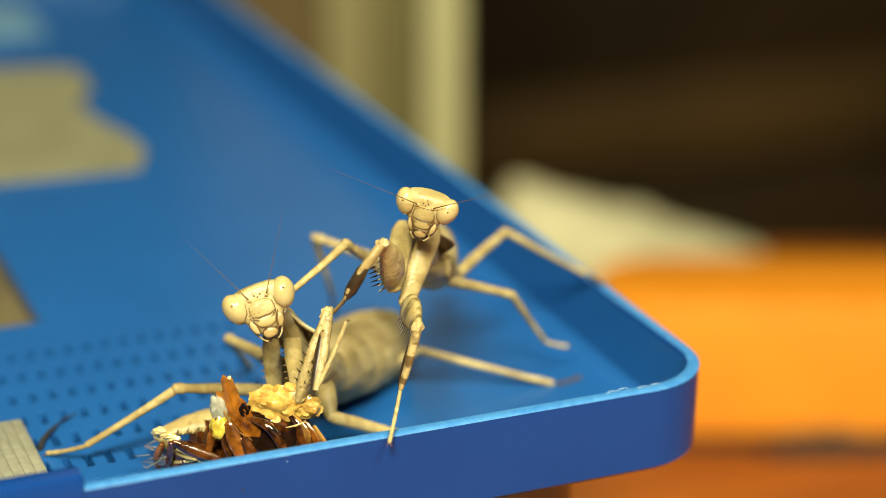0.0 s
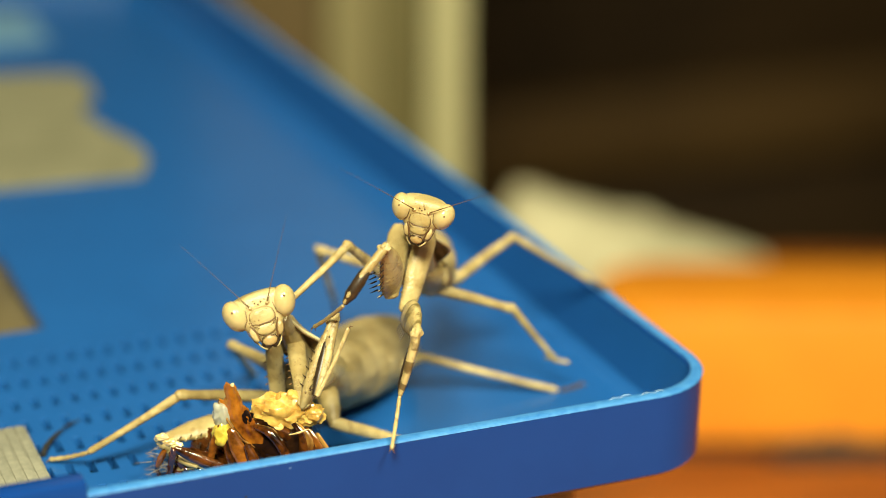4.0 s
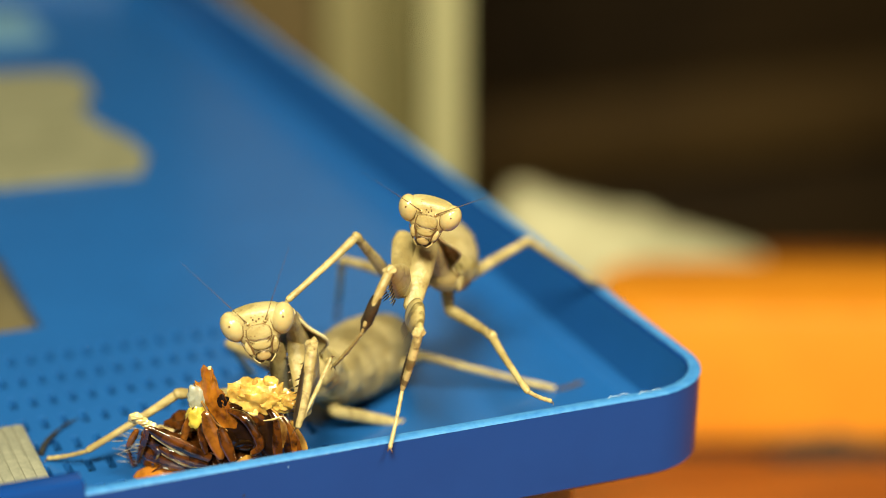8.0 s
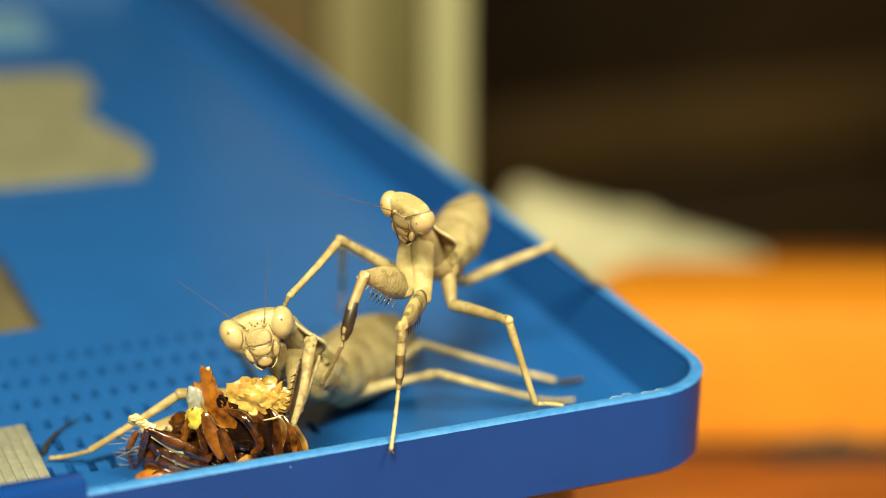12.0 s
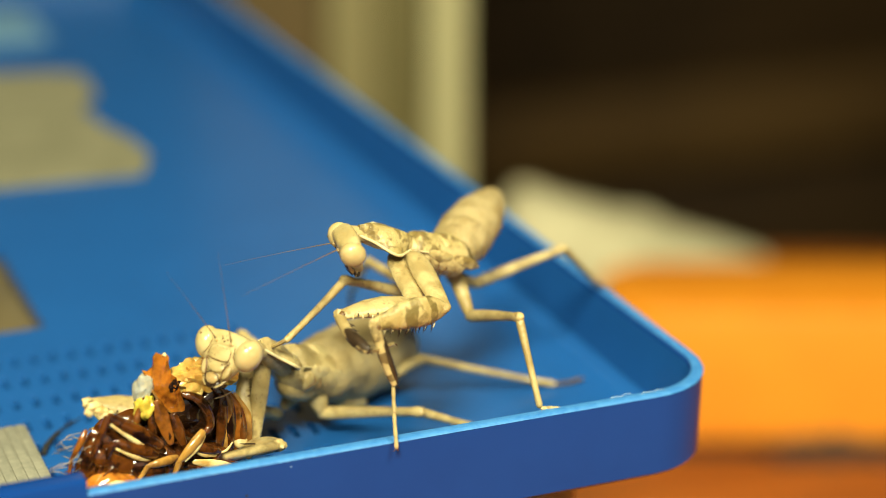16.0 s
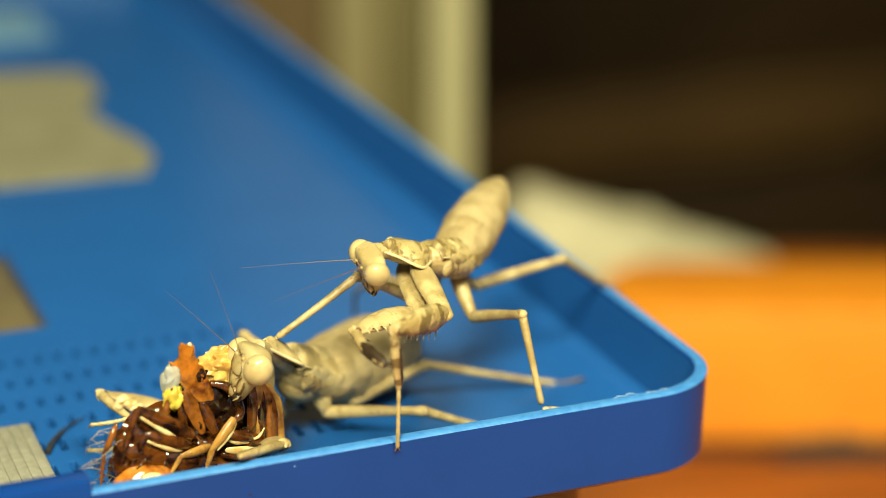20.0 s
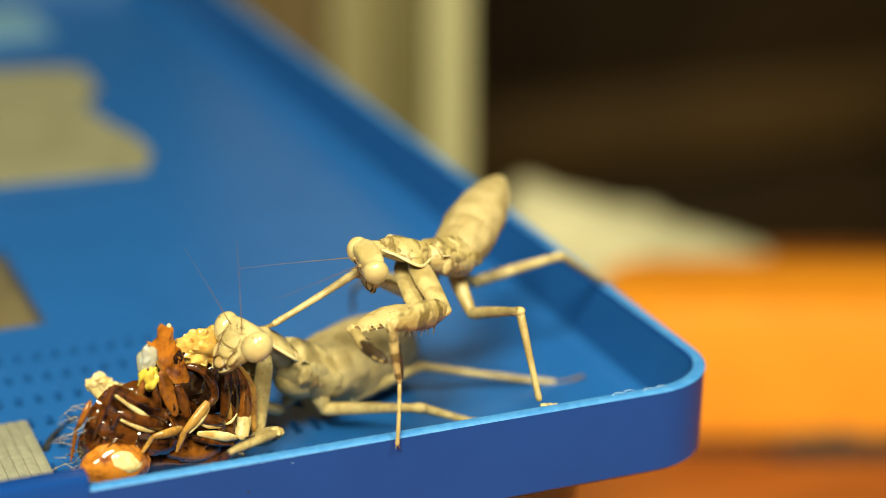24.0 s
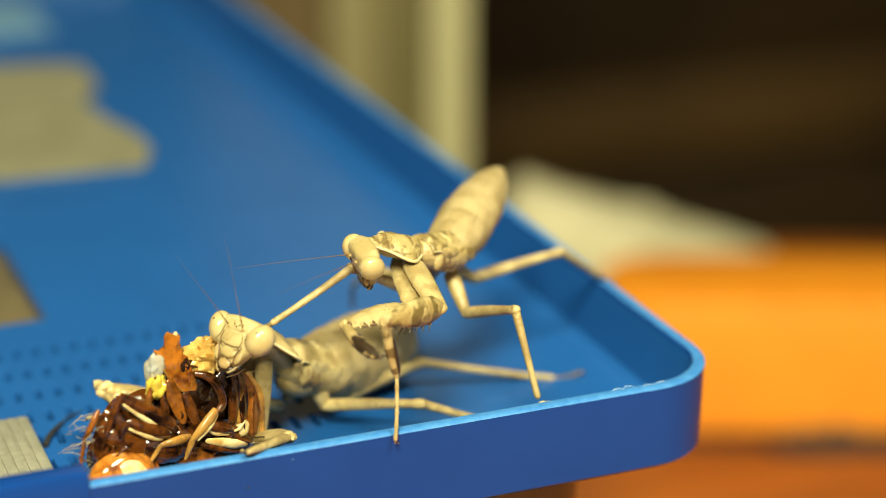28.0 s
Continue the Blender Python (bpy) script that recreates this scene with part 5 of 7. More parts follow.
    key(PA["fore_tibia_l"], (0, -68.40, 20.18, -4.49, 96.2, -11.6, 20.4), (3, -68.44, 20.23, -4.53, 96.1, -12.9, 18.1), (3.5, -68.44, 20.23, -4.53, 96.1, -12.9, 18.1), (5.5, -68.51, 20.28, -4.20, 96.1, -9.9, 18.4), (6, -68.65, 20.76, -4.01, 96.2, -12.4, 18.3), (7, -68.90, 20.84, -4.64, 94.8, -23.8, 21.7), (8, -69.19, 21.41, -3.97, 91.7, -15.5, 23.7), (9, -68.04, 20.76, -2.89, 97.5, 0.5, 33.8), (10, -67.87, 20.11, -2.39, 101.6, 3.9, 33.5), (11, -68.20, 19.95, -2.71, 98.8, -0.2, 35.2), (12, -69.97, 21.14, -3.45, 92.1, -5.7, 19.9), (12.5, -70.87, 22.73, -0.51, 89.5, 2.9, 17.5), (14.5, -75.72, 26.23, 1.38, 113.4, 14.7, 34.7), (15.5, -76.06, 25.87, -0.14, 112.7, 9.5, 35.6), (17, -76.23, 24.67, -0.83, 109.9, 9.9, 35.9), (18, -75.06, 26.27, -0.37, 95.6, 23.5, 15.7), (20, -74.76, 26.48, -0.23, 92.6, 27.4, 14.5), (24, -75.85, 26.39, 0.94, 106.6, 22.9, 26.6), (25, -76.05, 26.19, 0.85, 110.5, 16.7, 29.3), (26, -75.68, 26.04, 0.87, 110.1, 22.9, 27.3), (28, -74.77, 26.39, 0.06, 91.6, 28.0, 8.7))
    key(PA["fore_tarsus_l"], (0, -65.66, 13.27, -5.27, 149.2, 64.9, -92.5), (3, -65.96, 13.21, -5.31, 151.5, 64.7, -94.4), (3.5, -65.96, 13.21, -5.31, 151.5, 64.7, -94.4), (5.5, -66.04, 13.27, -4.98, 155.3, 61.4, -91.2), (6, -66.14, 13.75, -4.80, 159.4, 57.2, -89.2), (7, -65.90, 13.99, -5.21, 156.4, 60.1, -90.2), (8, -66.12, 14.58, -4.18, 163.7, 46.9, -83.6), (9, -63.93, 14.61, -3.86, 146.6, 58.8, -44.8), (10, -63.93, 13.96, -3.88, 148.2, 57.3, -58.2), (11, -63.93, 13.91, -3.85, 151.8, 55.0, -65.7), (12, -67.40, 14.12, -3.72, 170.3, 43.5, -94.5), (12.5, -68.62, 15.60, -0.44, 155.2, 68.6, -104.3), (14.5, -72.42, 20.15, -1.49, 96.3, 73.3, -98.1), (15.5, -72.44, 19.98, -2.99, 43.0, 66.4, -142.3), (17, -72.45, 18.71, -3.34, 54.3, 69.5, -159.0), (18, -73.33, 19.03, -1.04, 113.6, 71.9, -96.6), (20, -73.04, 19.22, -0.52, 120.3, 70.6, -80.2), (24, -73.38, 19.60, -1.03, 124.4, 70.1, -88.9), (25, -73.27, 19.70, -1.67, 104.9, 73.0, -106.9), (26, -73.35, 19.33, -1.50, 105.8, 72.9, -106.7), (28, -73.74, 18.99, -0.13, 139.7, 64.9, -77.5))
    key(PA["mid_coxa_l"], (0, -49.20, 20.82, 1.02, -129.1, -19.6, 64.2), (12, -49.20, 20.82, 1.02, -129.1, -19.6, 64.2), (12.5, -49.26, 20.58, 1.14, -124.4, -12.7, 74.1), (14.5, -47.40, 26.36, -1.55, -126.8, 12.3, 105.9), (28, -47.40, 26.36, -1.55, -126.8, 12.3, 105.9))
    key(PA["mid_femur_l"], (0, -53.28, 24.37, -2.97, -71.2, -28.6, 95.7), (12, -53.28, 24.37, -2.97, -71.2, -28.6, 95.7), (12.5, -53.83, 22.65, -2.18, -68.1, -19.8, 75.5), (14.5, -52.41, 24.03, -5.54, -47.2, -47.1, 96.3), (28, -52.41, 24.03, -5.54, -47.2, -47.1, 96.3))
    key(PA["mid_tibia_l"], (0, -65.64, 21.05, 0.82, -123.0, -10.2, 78.7), (12, -65.64, 21.05, 0.82, -123.0, -10.2, 78.7), (12.5, -66.26, 24.14, 2.52, -128.5, -1.7, 87.9), (14.5, -61.38, 16.39, 0.60, -109.1, -12.0, 83.6), (28, -61.38, 16.39, 0.60, -109.1, -12.0, 83.6))
    key(PA["mid_tarsus_l"], (0, -76.81, 24.65, -6.63, 141.6, 65.4, -84.7), (12, -76.81, 24.65, -6.63, 141.6, 65.4, -84.7), (12.5, -77.17, 24.80, -6.16, 149.7, 60.7, -80.9), (14.5, -74.91, 18.91, -4.04, 149.9, 65.7, -95.2), (28, -74.91, 18.91, -4.04, 149.9, 65.7, -95.2))
    key(PA["hind_coxa_l"], (0, -47.68, 24.29, -0.59, -67.3, -26.0, 87.9), (12.5, -47.68, 24.29, -0.59, -67.3, -26.0, 87.9), (14.5, -49.25, 19.30, 1.68, -127.0, -37.4, 43.3), (15.5, -48.86, 20.52, 1.13, -127.2, -37.4, 43.4), (17, -48.72, 20.95, 0.93, -127.3, -37.4, 43.5), (18, -48.72, 20.96, 0.92, -127.3, -37.4, 43.5), (20, -48.74, 20.90, 0.95, -127.3, -37.4, 43.4), (24, -48.95, 20.23, 1.26, -125.9, -33.3, 46.8), (28, -48.95, 20.23, 1.26, -125.9, -33.3, 46.8))
    key(PA["hind_femur_l"], (0, -52.67, 23.57, 1.28, -96.1, -34.4, 14.1), (12.5, -52.67, 23.57, 1.28, -96.1, -34.4, 14.1), (14.5, -50.45, 22.85, -0.36, -100.4, -35.8, 18.8), (15.5, -50.06, 24.07, -0.93, -81.6, -16.5, 14.1), (17, -49.92, 24.50, -1.13, -77.1, -10.7, 15.3), (18, -49.92, 24.52, -1.14, -77.6, -11.3, 16.2), (20, -49.94, 24.45, -1.11, -78.8, -12.7, 16.7), (24, -50.53, 23.59, -0.83, -84.5, -21.8, 10.0), (28, -50.53, 23.59, -0.83, -84.5, -21.8, 10.0))
    key(PA["hind_tibia_l"], (0, -54.87, 35.25, 0.23, 167.8, -50.6, 75.0), (12.5, -54.87, 35.25, 0.23, 167.8, -50.6, 75.0), (14.5, -53.02, 34.30, -2.10, -176.9, -54.6, 65.9), (15.5, -53.41, 35.35, 0.74, 178.2, -45.3, 68.8), (17, -53.46, 35.55, 1.47, 177.6, -42.9, 69.0), (18, -53.64, 35.53, 1.37, 176.9, -43.3, 69.4), (20, -53.78, 35.47, 1.15, 176.3, -44.1, 69.7), (24, -52.99, 35.17, 0.22, -179.5, -46.9, 67.6), (28, -52.99, 35.17, 0.22, -179.5, -46.9, 67.6))
    key(PA["hind_tarsus_l"], (0, -47.34, 48.01, -11.48, -176.2, 33.6, -120.6), (12.5, -47.34, 48.01, -11.48, -176.2, 33.6, -120.6), (14.5, -47.69, 48.73, -13.02, -171.7, 54.2, -121.8), (15.5, -48.01, 47.64, -12.53, -171.8, 54.5, -121.5), (17, -48.12, 47.26, -12.36, -171.9, 54.5, -121.4), (18, -48.12, 47.26, -12.36, -171.9, 54.5, -121.4), (20, -48.09, 47.34, -12.40, -171.9, 54.5, -121.4), (24, -47.91, 47.97, -12.68, -171.8, 54.4, -121.6), (28, -47.91, 47.97, -12.68, -171.8, 54.4, -121.6))
    key(PA["fore_coxa_r"], (0, -51.72, 18.23, 7.07, -115.3, -8.6, 171.3), (3, -51.66, 18.18, 7.19, -115.3, -8.4, 171.6), (3.5, -51.66, 18.18, 7.19, -115.3, -8.4, 171.6), (5.5, -51.97, 17.19, 7.61, -115.3, -7.2, 174.0), (6, -50.78, 17.98, 6.71, -107.3, -5.2, 172.5), (7, -50.90, 17.63, 6.87, -107.2, -5.2, 172.5), (8, -51.47, 18.34, 7.67, -132.8, -9.3, 179.0), (9, -51.19, 18.37, 7.61, -126.8, -6.2, -179.4), (10, -50.94, 19.14, 7.29, -123.3, -5.0, -178.7), (11, -51.04, 18.82, 7.42, -123.1, -6.1, 179.7), (12, -51.59, 18.86, 6.76, -122.3, -12.0, 170.6), (12.5, -52.29, 20.13, 7.25, -113.4, -9.7, 167.5), (14.5, -56.72, 18.96, 5.64, -157.8, -16.1, -177.6), (15.5, -56.23, 17.15, 5.12, -171.0, -13.9, -173.3), (17, -56.09, 17.61, 4.89, -169.0, -16.3, -174.2), (18, -56.06, 17.70, 4.85, -169.1, -10.0, -173.0), (20, -55.97, 18.00, 4.70, -168.1, -10.9, -173.4), (24, -56.37, 16.66, 5.35, -177.6, -9.0, -171.5), (25, -55.39, 19.88, 4.00, -149.3, -18.2, 178.4), (26, -56.49, 16.25, 5.54, -177.5, -9.1, -171.5), (28, -56.05, 17.72, 4.85, -169.1, -10.6, -173.2))
    key(PA["fore_femur_r"], (0, -53.83, 8.89, 2.59, -12.7, -23.1, -126.3), (3, -53.71, 8.82, 2.73, -14.4, -24.1, -125.4), (3.5, -53.71, 8.82, 2.73, -14.4, -24.1, -125.4), (5.5, -53.53, 7.73, 3.13, -9.0, -23.1, -127.9), (6, -52.38, 8.02, 3.58, -12.1, -19.1, -127.4), (7, -52.51, 7.65, 3.76, -10.2, -16.3, -128.5), (8, -52.76, 10.62, 0.60, -12.9, 14.1, -134.6), (9, -51.78, 9.90, 1.33, -3.8, 8.0, -131.9), (10, -51.23, 10.31, 1.52, -9.1, 4.6, -132.1), (11, -51.70, 9.98, 1.69, -10.2, 9.4, -133.1), (12, -54.21, 10.25, 1.25, -16.5, 10.3, -134.4), (12.5, -55.07, 10.82, 3.13, -6.1, -6.1, -130.7), (14.5, -59.39, 14.67, -4.19, -60.3, 4.1, -171.1), (15.5, -58.55, 15.21, -5.04, -64.7, 0.9, -176.9), (17, -58.80, 15.30, -5.16, -68.8, -4.4, -177.6), (18, -57.60, 15.49, -5.44, -66.9, 0.1, 176.8), (20, -57.68, 15.59, -5.56, -64.5, 3.4, 179.6), (24, -57.93, 15.98, -5.08, -61.6, 9.9, -177.5), (25, -58.34, 14.65, -4.51, -60.1, 8.7, -171.9), (26, -58.06, 15.54, -4.87, -64.7, 3.5, -174.5), (28, -57.71, 15.50, -5.43, -65.8, 2.1, -174.9))
    key(PA["fore_tibia_r"], (0, -49.41, 10.85, 12.43, -143.9, 6.6, 136.1), (3, -49.01, 10.76, 12.35, -142.9, 4.1, 134.4), (3.5, -49.01, 10.76, 12.35, -142.9, 4.1, 134.4), (5.5, -49.49, 10.08, 13.30, -139.1, 2.7, 133.7), (6, -48.49, 9.39, 13.55, -138.8, -2.8, 128.9), (7, -49.15, 8.79, 13.95, -141.4, 0.7, 131.9), (8, -52.84, 7.16, 10.61, -157.6, 0.0, 131.3), (9, -52.23, 8.34, 11.82, -133.2, 9.7, 141.5), (10, -50.55, 8.57, 11.94, -155.0, -0.2, 131.2), (11, -51.50, 7.46, 11.97, -143.6, 6.7, 136.2), (12, -53.34, 6.85, 11.25, -156.3, -1.7, 130.6), (12.5, -53.49, 10.93, 13.62, -152.0, -1.1, 130.8), (14.5, -58.35, 5.58, 1.00, -85.3, 28.7, 117.4), (15.5, -58.10, 5.70, -0.55, -77.2, 22.0, 126.2), (17, -58.09, 5.52, -1.36, -73.9, 15.9, 127.2), (18, -58.15, 5.83, -1.32, -73.4, 16.9, 132.5), (20, -58.01, 6.11, -1.04, -73.6, 19.9, 137.6), (24, -58.39, 6.69, -0.15, -78.5, 26.9, 135.6), (25, -57.84, 5.52, 0.66, -86.0, 29.6, 123.2), (26, -57.43, 6.03, -0.38, -78.9, 22.6, 130.7), (28, -57.02, 5.94, -1.13, -75.4, 19.3, 138.5))
    key(PA["fore_tarsus_r"], (0, -52.77, 6.05, 4.54, -18.3, 24.1, -26.1), (3, -52.85, 6.20, 4.54, -18.4, 24.2, -28.5), (3.5, -52.85, 6.20, 4.54, -18.4, 24.2, -28.5), (5.5, -53.95, 5.34, 5.81, -18.0, 38.2, -0.0), (6, -53.77, 5.59, 6.16, -20.4, 40.4, -12.6), (7, -53.70, 4.59, 6.18, -19.1, 45.3, 1.9), (8, -55.62, 4.71, 1.63, -18.2, 33.9, -6.2), (9, -56.06, 1.57, 4.71, -17.1, 55.1, 19.2), (10, -53.83, 5.75, 2.66, -18.3, 23.9, -27.6), (11, -54.88, 2.59, 4.10, -12.7, 50.3, 29.8), (12, -56.61, 4.41, 1.96, -15.7, 36.1, 10.2), (12.5, -57.24, 7.91, 4.58, -18.3, 23.6, -26.7), (14.5, -67.16, 1.45, 1.70, -171.4, 65.9, -116.0), (15.5, -66.25, 0.73, 1.45, -176.2, 68.0, -113.3), (17, -66.00, 0.44, 1.25, -176.7, 64.2, -113.9), (18, -65.57, 0.11, 1.34, -178.9, 64.0, -112.7), (20, -65.00, -0.15, 1.54, 178.5, 62.9, -111.2), (24, -65.71, 0.48, 1.57, -178.0, 61.9, -113.5), (25, -66.15, 0.47, 1.25, -176.1, 64.3, -114.3), (26, -65.16, 0.33, 1.35, 179.7, 62.9, -111.9), (28, -63.87, -0.59, 1.19, 173.0, 65.1, -108.6))
    key(PA["mid_coxa_r"], (0, -46.90, 20.94, -1.34, 130.4, 36.2, 19.6), (7, -46.90, 20.94, -1.34, 130.4, 36.2, 19.6), (8, -44.59, 27.87, -4.52, 105.6, -6.2, -5.1), (9, -47.34, 19.63, -0.70, 169.3, -48.1, 73.7), (10, -46.56, 21.95, -1.79, 169.0, -48.1, 73.9), (11, -46.58, 21.89, -1.76, 169.0, -48.1, 73.9), (12, -46.55, 21.98, -1.80, 168.6, -48.1, 74.2), (12.5, -46.73, 21.47, -1.56, 165.5, -47.5, 75.8), (14.5, -48.28, 23.09, -0.39, 163.3, 2.3, 62.1), (28, -48.28, 23.09, -0.39, 163.3, 2.3, 62.1))
    key(PA["mid_femur_r"], (0, -47.47, 16.34, -4.18, 117.8, -23.5, 80.4), (7, -47.47, 16.34, -4.18, 117.8, -23.5, 80.4), (8, -44.89, 22.75, -5.94, 112.8, -23.1, 82.3), (9, -45.29, 23.12, -4.23, 80.4, -18.4, 58.9), (10, -44.48, 25.46, -5.32, 78.3, -14.3, 82.6), (11, -44.50, 25.40, -5.29, 77.4, -14.3, 80.7), (12, -44.45, 25.48, -5.33, 78.7, -14.7, 80.3), (12.5, -44.47, 24.86, -5.09, 83.0, -15.4, 84.8), (14.5, -47.02, 22.19, -5.53, 81.0, -19.4, 53.6), (28, -47.02, 22.19, -5.53, 81.0, -19.4, 53.6))
    key(PA["mid_tibia_r"], (0, -35.44, 16.83, -9.87, 70.0, -39.2, 26.3), (7, -35.44, 16.83, -9.87, 70.0, -39.2, 26.3), (8, -32.17, 23.11, -10.79, 73.9, -40.4, 20.6), (9, -34.29, 15.66, -2.10, 146.6, -44.0, 85.0), (10, -30.78, 22.97, -2.53, 110.6, -18.3, 72.1), (11, -30.82, 22.38, -2.26, 112.3, -17.9, 70.9), (12, -31.09, 22.49, -2.68, 110.0, -17.8, 71.1), (12.5, -31.09, 23.19, -3.48, 115.5, -18.1, 71.0), (14.5, -36.77, 13.77, -3.55, 121.1, -29.6, 87.7), (28, -36.77, 13.77, -3.55, 121.1, -29.6, 87.7))
    key(PA["mid_tarsus_r"], (0, -32.35, 3.90, -6.22, -164.8, 65.3, -119.8), (7, -32.35, 3.90, -6.22, -164.8, 65.3, -119.8), (8, -29.85, 10.07, -7.94, -31.9, 78.1, -122.0), (9, -26.08, 22.94, -10.36, -54.8, 80.3, -138.8), (10, -17.64, 20.38, -7.28, -97.0, 74.3, -98.2), (11, -17.96, 19.67, -7.34, -134.4, 69.9, -126.0), (12, -18.03, 19.58, -7.29, -134.3, 69.9, -126.1), (12.5, -18.62, 20.85, -9.16, -81.1, 73.6, -88.0), (14.5, -24.88, 16.81, -9.72, -26.1, 72.7, -111.1), (28, -24.88, 16.81, -9.72, -26.1, 72.7, -111.1))
    key(PA["hind_coxa_r"], (0, -43.86, 25.46, -4.88, 142.0, -48.1, 90.3), (8, -43.86, 25.46, -4.88, 142.0, -48.1, 90.3), (9, -43.78, 25.71, -5.00, 138.8, -47.8, 92.4), (12.5, -43.78, 25.71, -5.00, 138.8, -47.8, 92.4), (14.5, -44.11, 24.74, -4.54, 142.8, -48.2, 89.8), (15.5, -44.11, 24.74, -4.54, 142.8, -48.2, 89.8), (17, -42.75, 28.74, -6.42, 72.7, -45.7, 17.0), (20, -42.75, 28.74, -6.42, 72.7, -45.7, 17.0), (24, -42.68, 28.94, -6.52, 72.8, -45.7, 16.9), (28, -42.68, 28.94, -6.52, 72.8, -45.7, 16.9))
    key(PA["hind_femur_r"], (0, -41.21, 28.01, -7.15, 72.6, -7.6, 106.2), (8, -41.21, 28.01, -7.15, 72.6, -7.6, 106.2), (9, -41.03, 28.24, -7.18, 64.8, -1.6, 104.0), (12.5, -41.03, 28.24, -7.18, 64.8, -1.6, 104.0), (14.5, -41.49, 27.30, -6.83, 73.8, -8.2, 108.0), (15.5, -41.49, 27.30, -6.83, 73.8, -8.2, 108.0), (17, -42.43, 24.57, -5.53, 81.3, -14.5, 108.8), (20, -42.43, 24.57, -5.53, 81.3, -14.5, 108.8), (24, -42.36, 24.77, -5.64, 85.8, -18.8, 111.3), (28, -42.36, 24.77, -5.64, 85.8, -18.8, 111.3))
    key(PA["hind_tibia_r"], (0, -29.96, 30.79, -3.56, 106.5, -15.9, 64.8), (8, -29.96, 30.79, -3.56, 106.5, -15.9, 64.8), (9, -30.02, 30.83, -1.86, 108.5, -15.9, 65.2), (12.5, -30.02, 30.83, -1.86, 108.5, -15.9, 65.2), (14.5, -30.32, 30.43, -3.48, 105.6, -16.9, 68.8), (15.5, -30.32, 30.43, -3.48, 105.6, -16.9, 68.8), (17, -30.96, 27.98, -3.75, 107.3, -20.8, 80.2), (20, -30.96, 27.98, -3.75, 107.3, -20.8, 80.2), (24, -31.03, 28.89, -4.81, 103.6, -18.9, 76.6), (28, -31.03, 28.89, -4.81, 103.6, -18.9, 76.6))
    key(PA["hind_tarsus_r"], (0, -12.44, 24.23, -8.87, -75.5, 75.0, -66.9), (8, -12.44, 24.23, -8.87, -75.5, 75.0, -66.9), (9, -12.56, 24.62, -7.80, -104.5, 74.7, -99.1), (12.5, -12.56, 24.62, -7.80, -104.5, 74.7, -99.1), (14.5, -12.48, 25.13, -8.44, -80.3, 74.8, -75.6), (15.5, -12.48, 25.13, -8.44, -80.3, 74.8, -75.6), (17, -12.61, 26.85, -9.07, -60.0, 70.6, -78.3), (20, -12.61, 26.85, -9.07, -60.0, 70.6, -78.3), (24, -12.50, 26.01, -9.10, -57.6, 70.4, -68.9), (28, -12.50, 26.01, -9.10, -57.6, 70.4, -68.9))
    key(PA["head"], (0, -57.26, 12.66, 13.93, -17.0, -17.4, -9.9), (3, -57.43, 12.69, 13.83, -16.3, -16.4, -10.2), (5.5, -57.80, 12.76, 13.61, -16.4, -15.2, -10.7), (6, -57.57, 11.81, 11.46, 3.0, -13.9, -16.9), (7, -57.47, 11.66, 11.18, 2.8, -14.1, -16.8), (8, -57.84, 12.20, 12.16, -1.8, -10.1, -18.4), (9, -57.48, 11.54, 13.76, -8.6, -15.5, -16.3), (10, -56.55, 10.82, 12.90, -8.3, -15.9, -16.1), (11, -57.40, 11.38, 13.45, -8.8, -14.6, -16.6), (12, -58.49, 11.19, 11.84, -8.0, -13.7, -17.0), (12.5, -58.76, 12.26, 14.28, -7.5, -5.2, -20.2), (14.5, -62.66, 11.58, 11.45, -29.1, 3.4, -63.5), (15.5, -62.57, 9.88, 10.16, -32.4, 5.0, -54.6), (17, -62.95, 10.25, 10.69, -33.1, 5.3, -52.3), (18, -60.46, 10.64, 8.43, -16.7, -2.5, -84.5), (20, -60.40, 10.44, 7.97, -19.9, -1.5, -85.3), (23.5, -60.68, 10.08, 9.70, -33.9, 5.0, -82.4), (24, -61.13, 10.18, 10.94, -37.2, 6.1, -70.1), (25, -61.48, 10.52, 11.43, -31.5, 7.0, -58.3), (26, -61.52, 10.58, 11.56, -31.7, 7.7, -62.6), (28, -61.21, 10.18, 10.85, -31.2, 3.7, -56.6))
    key(PA["antennae"][0], (0, -1.07, -1.73, 0.95, 24.5, 10.1, -92.0), (12.5, -1.07, -1.73, 0.95, 37.1, 10.4, -93.9), (14.5, -1.07, -1.73, 0.95, 44.1, 51.2, -60.2), (28, -1.07, -1.73, 0.95, 42.3, 49.5, -62.5))
    key(PA["antennae"][1], (0, 1.07, -1.73, 0.95, -29.4, 21.0, -91.4), (12.5, 1.07, -1.73, 0.95, -16.8, 10.6, -86.9), (14.5, 1.07, -1.73, 0.95, 14.4, 31.0, -85.1), (28, 1.07, -1.73, 0.95, 15.3, 32.0, -84.6))
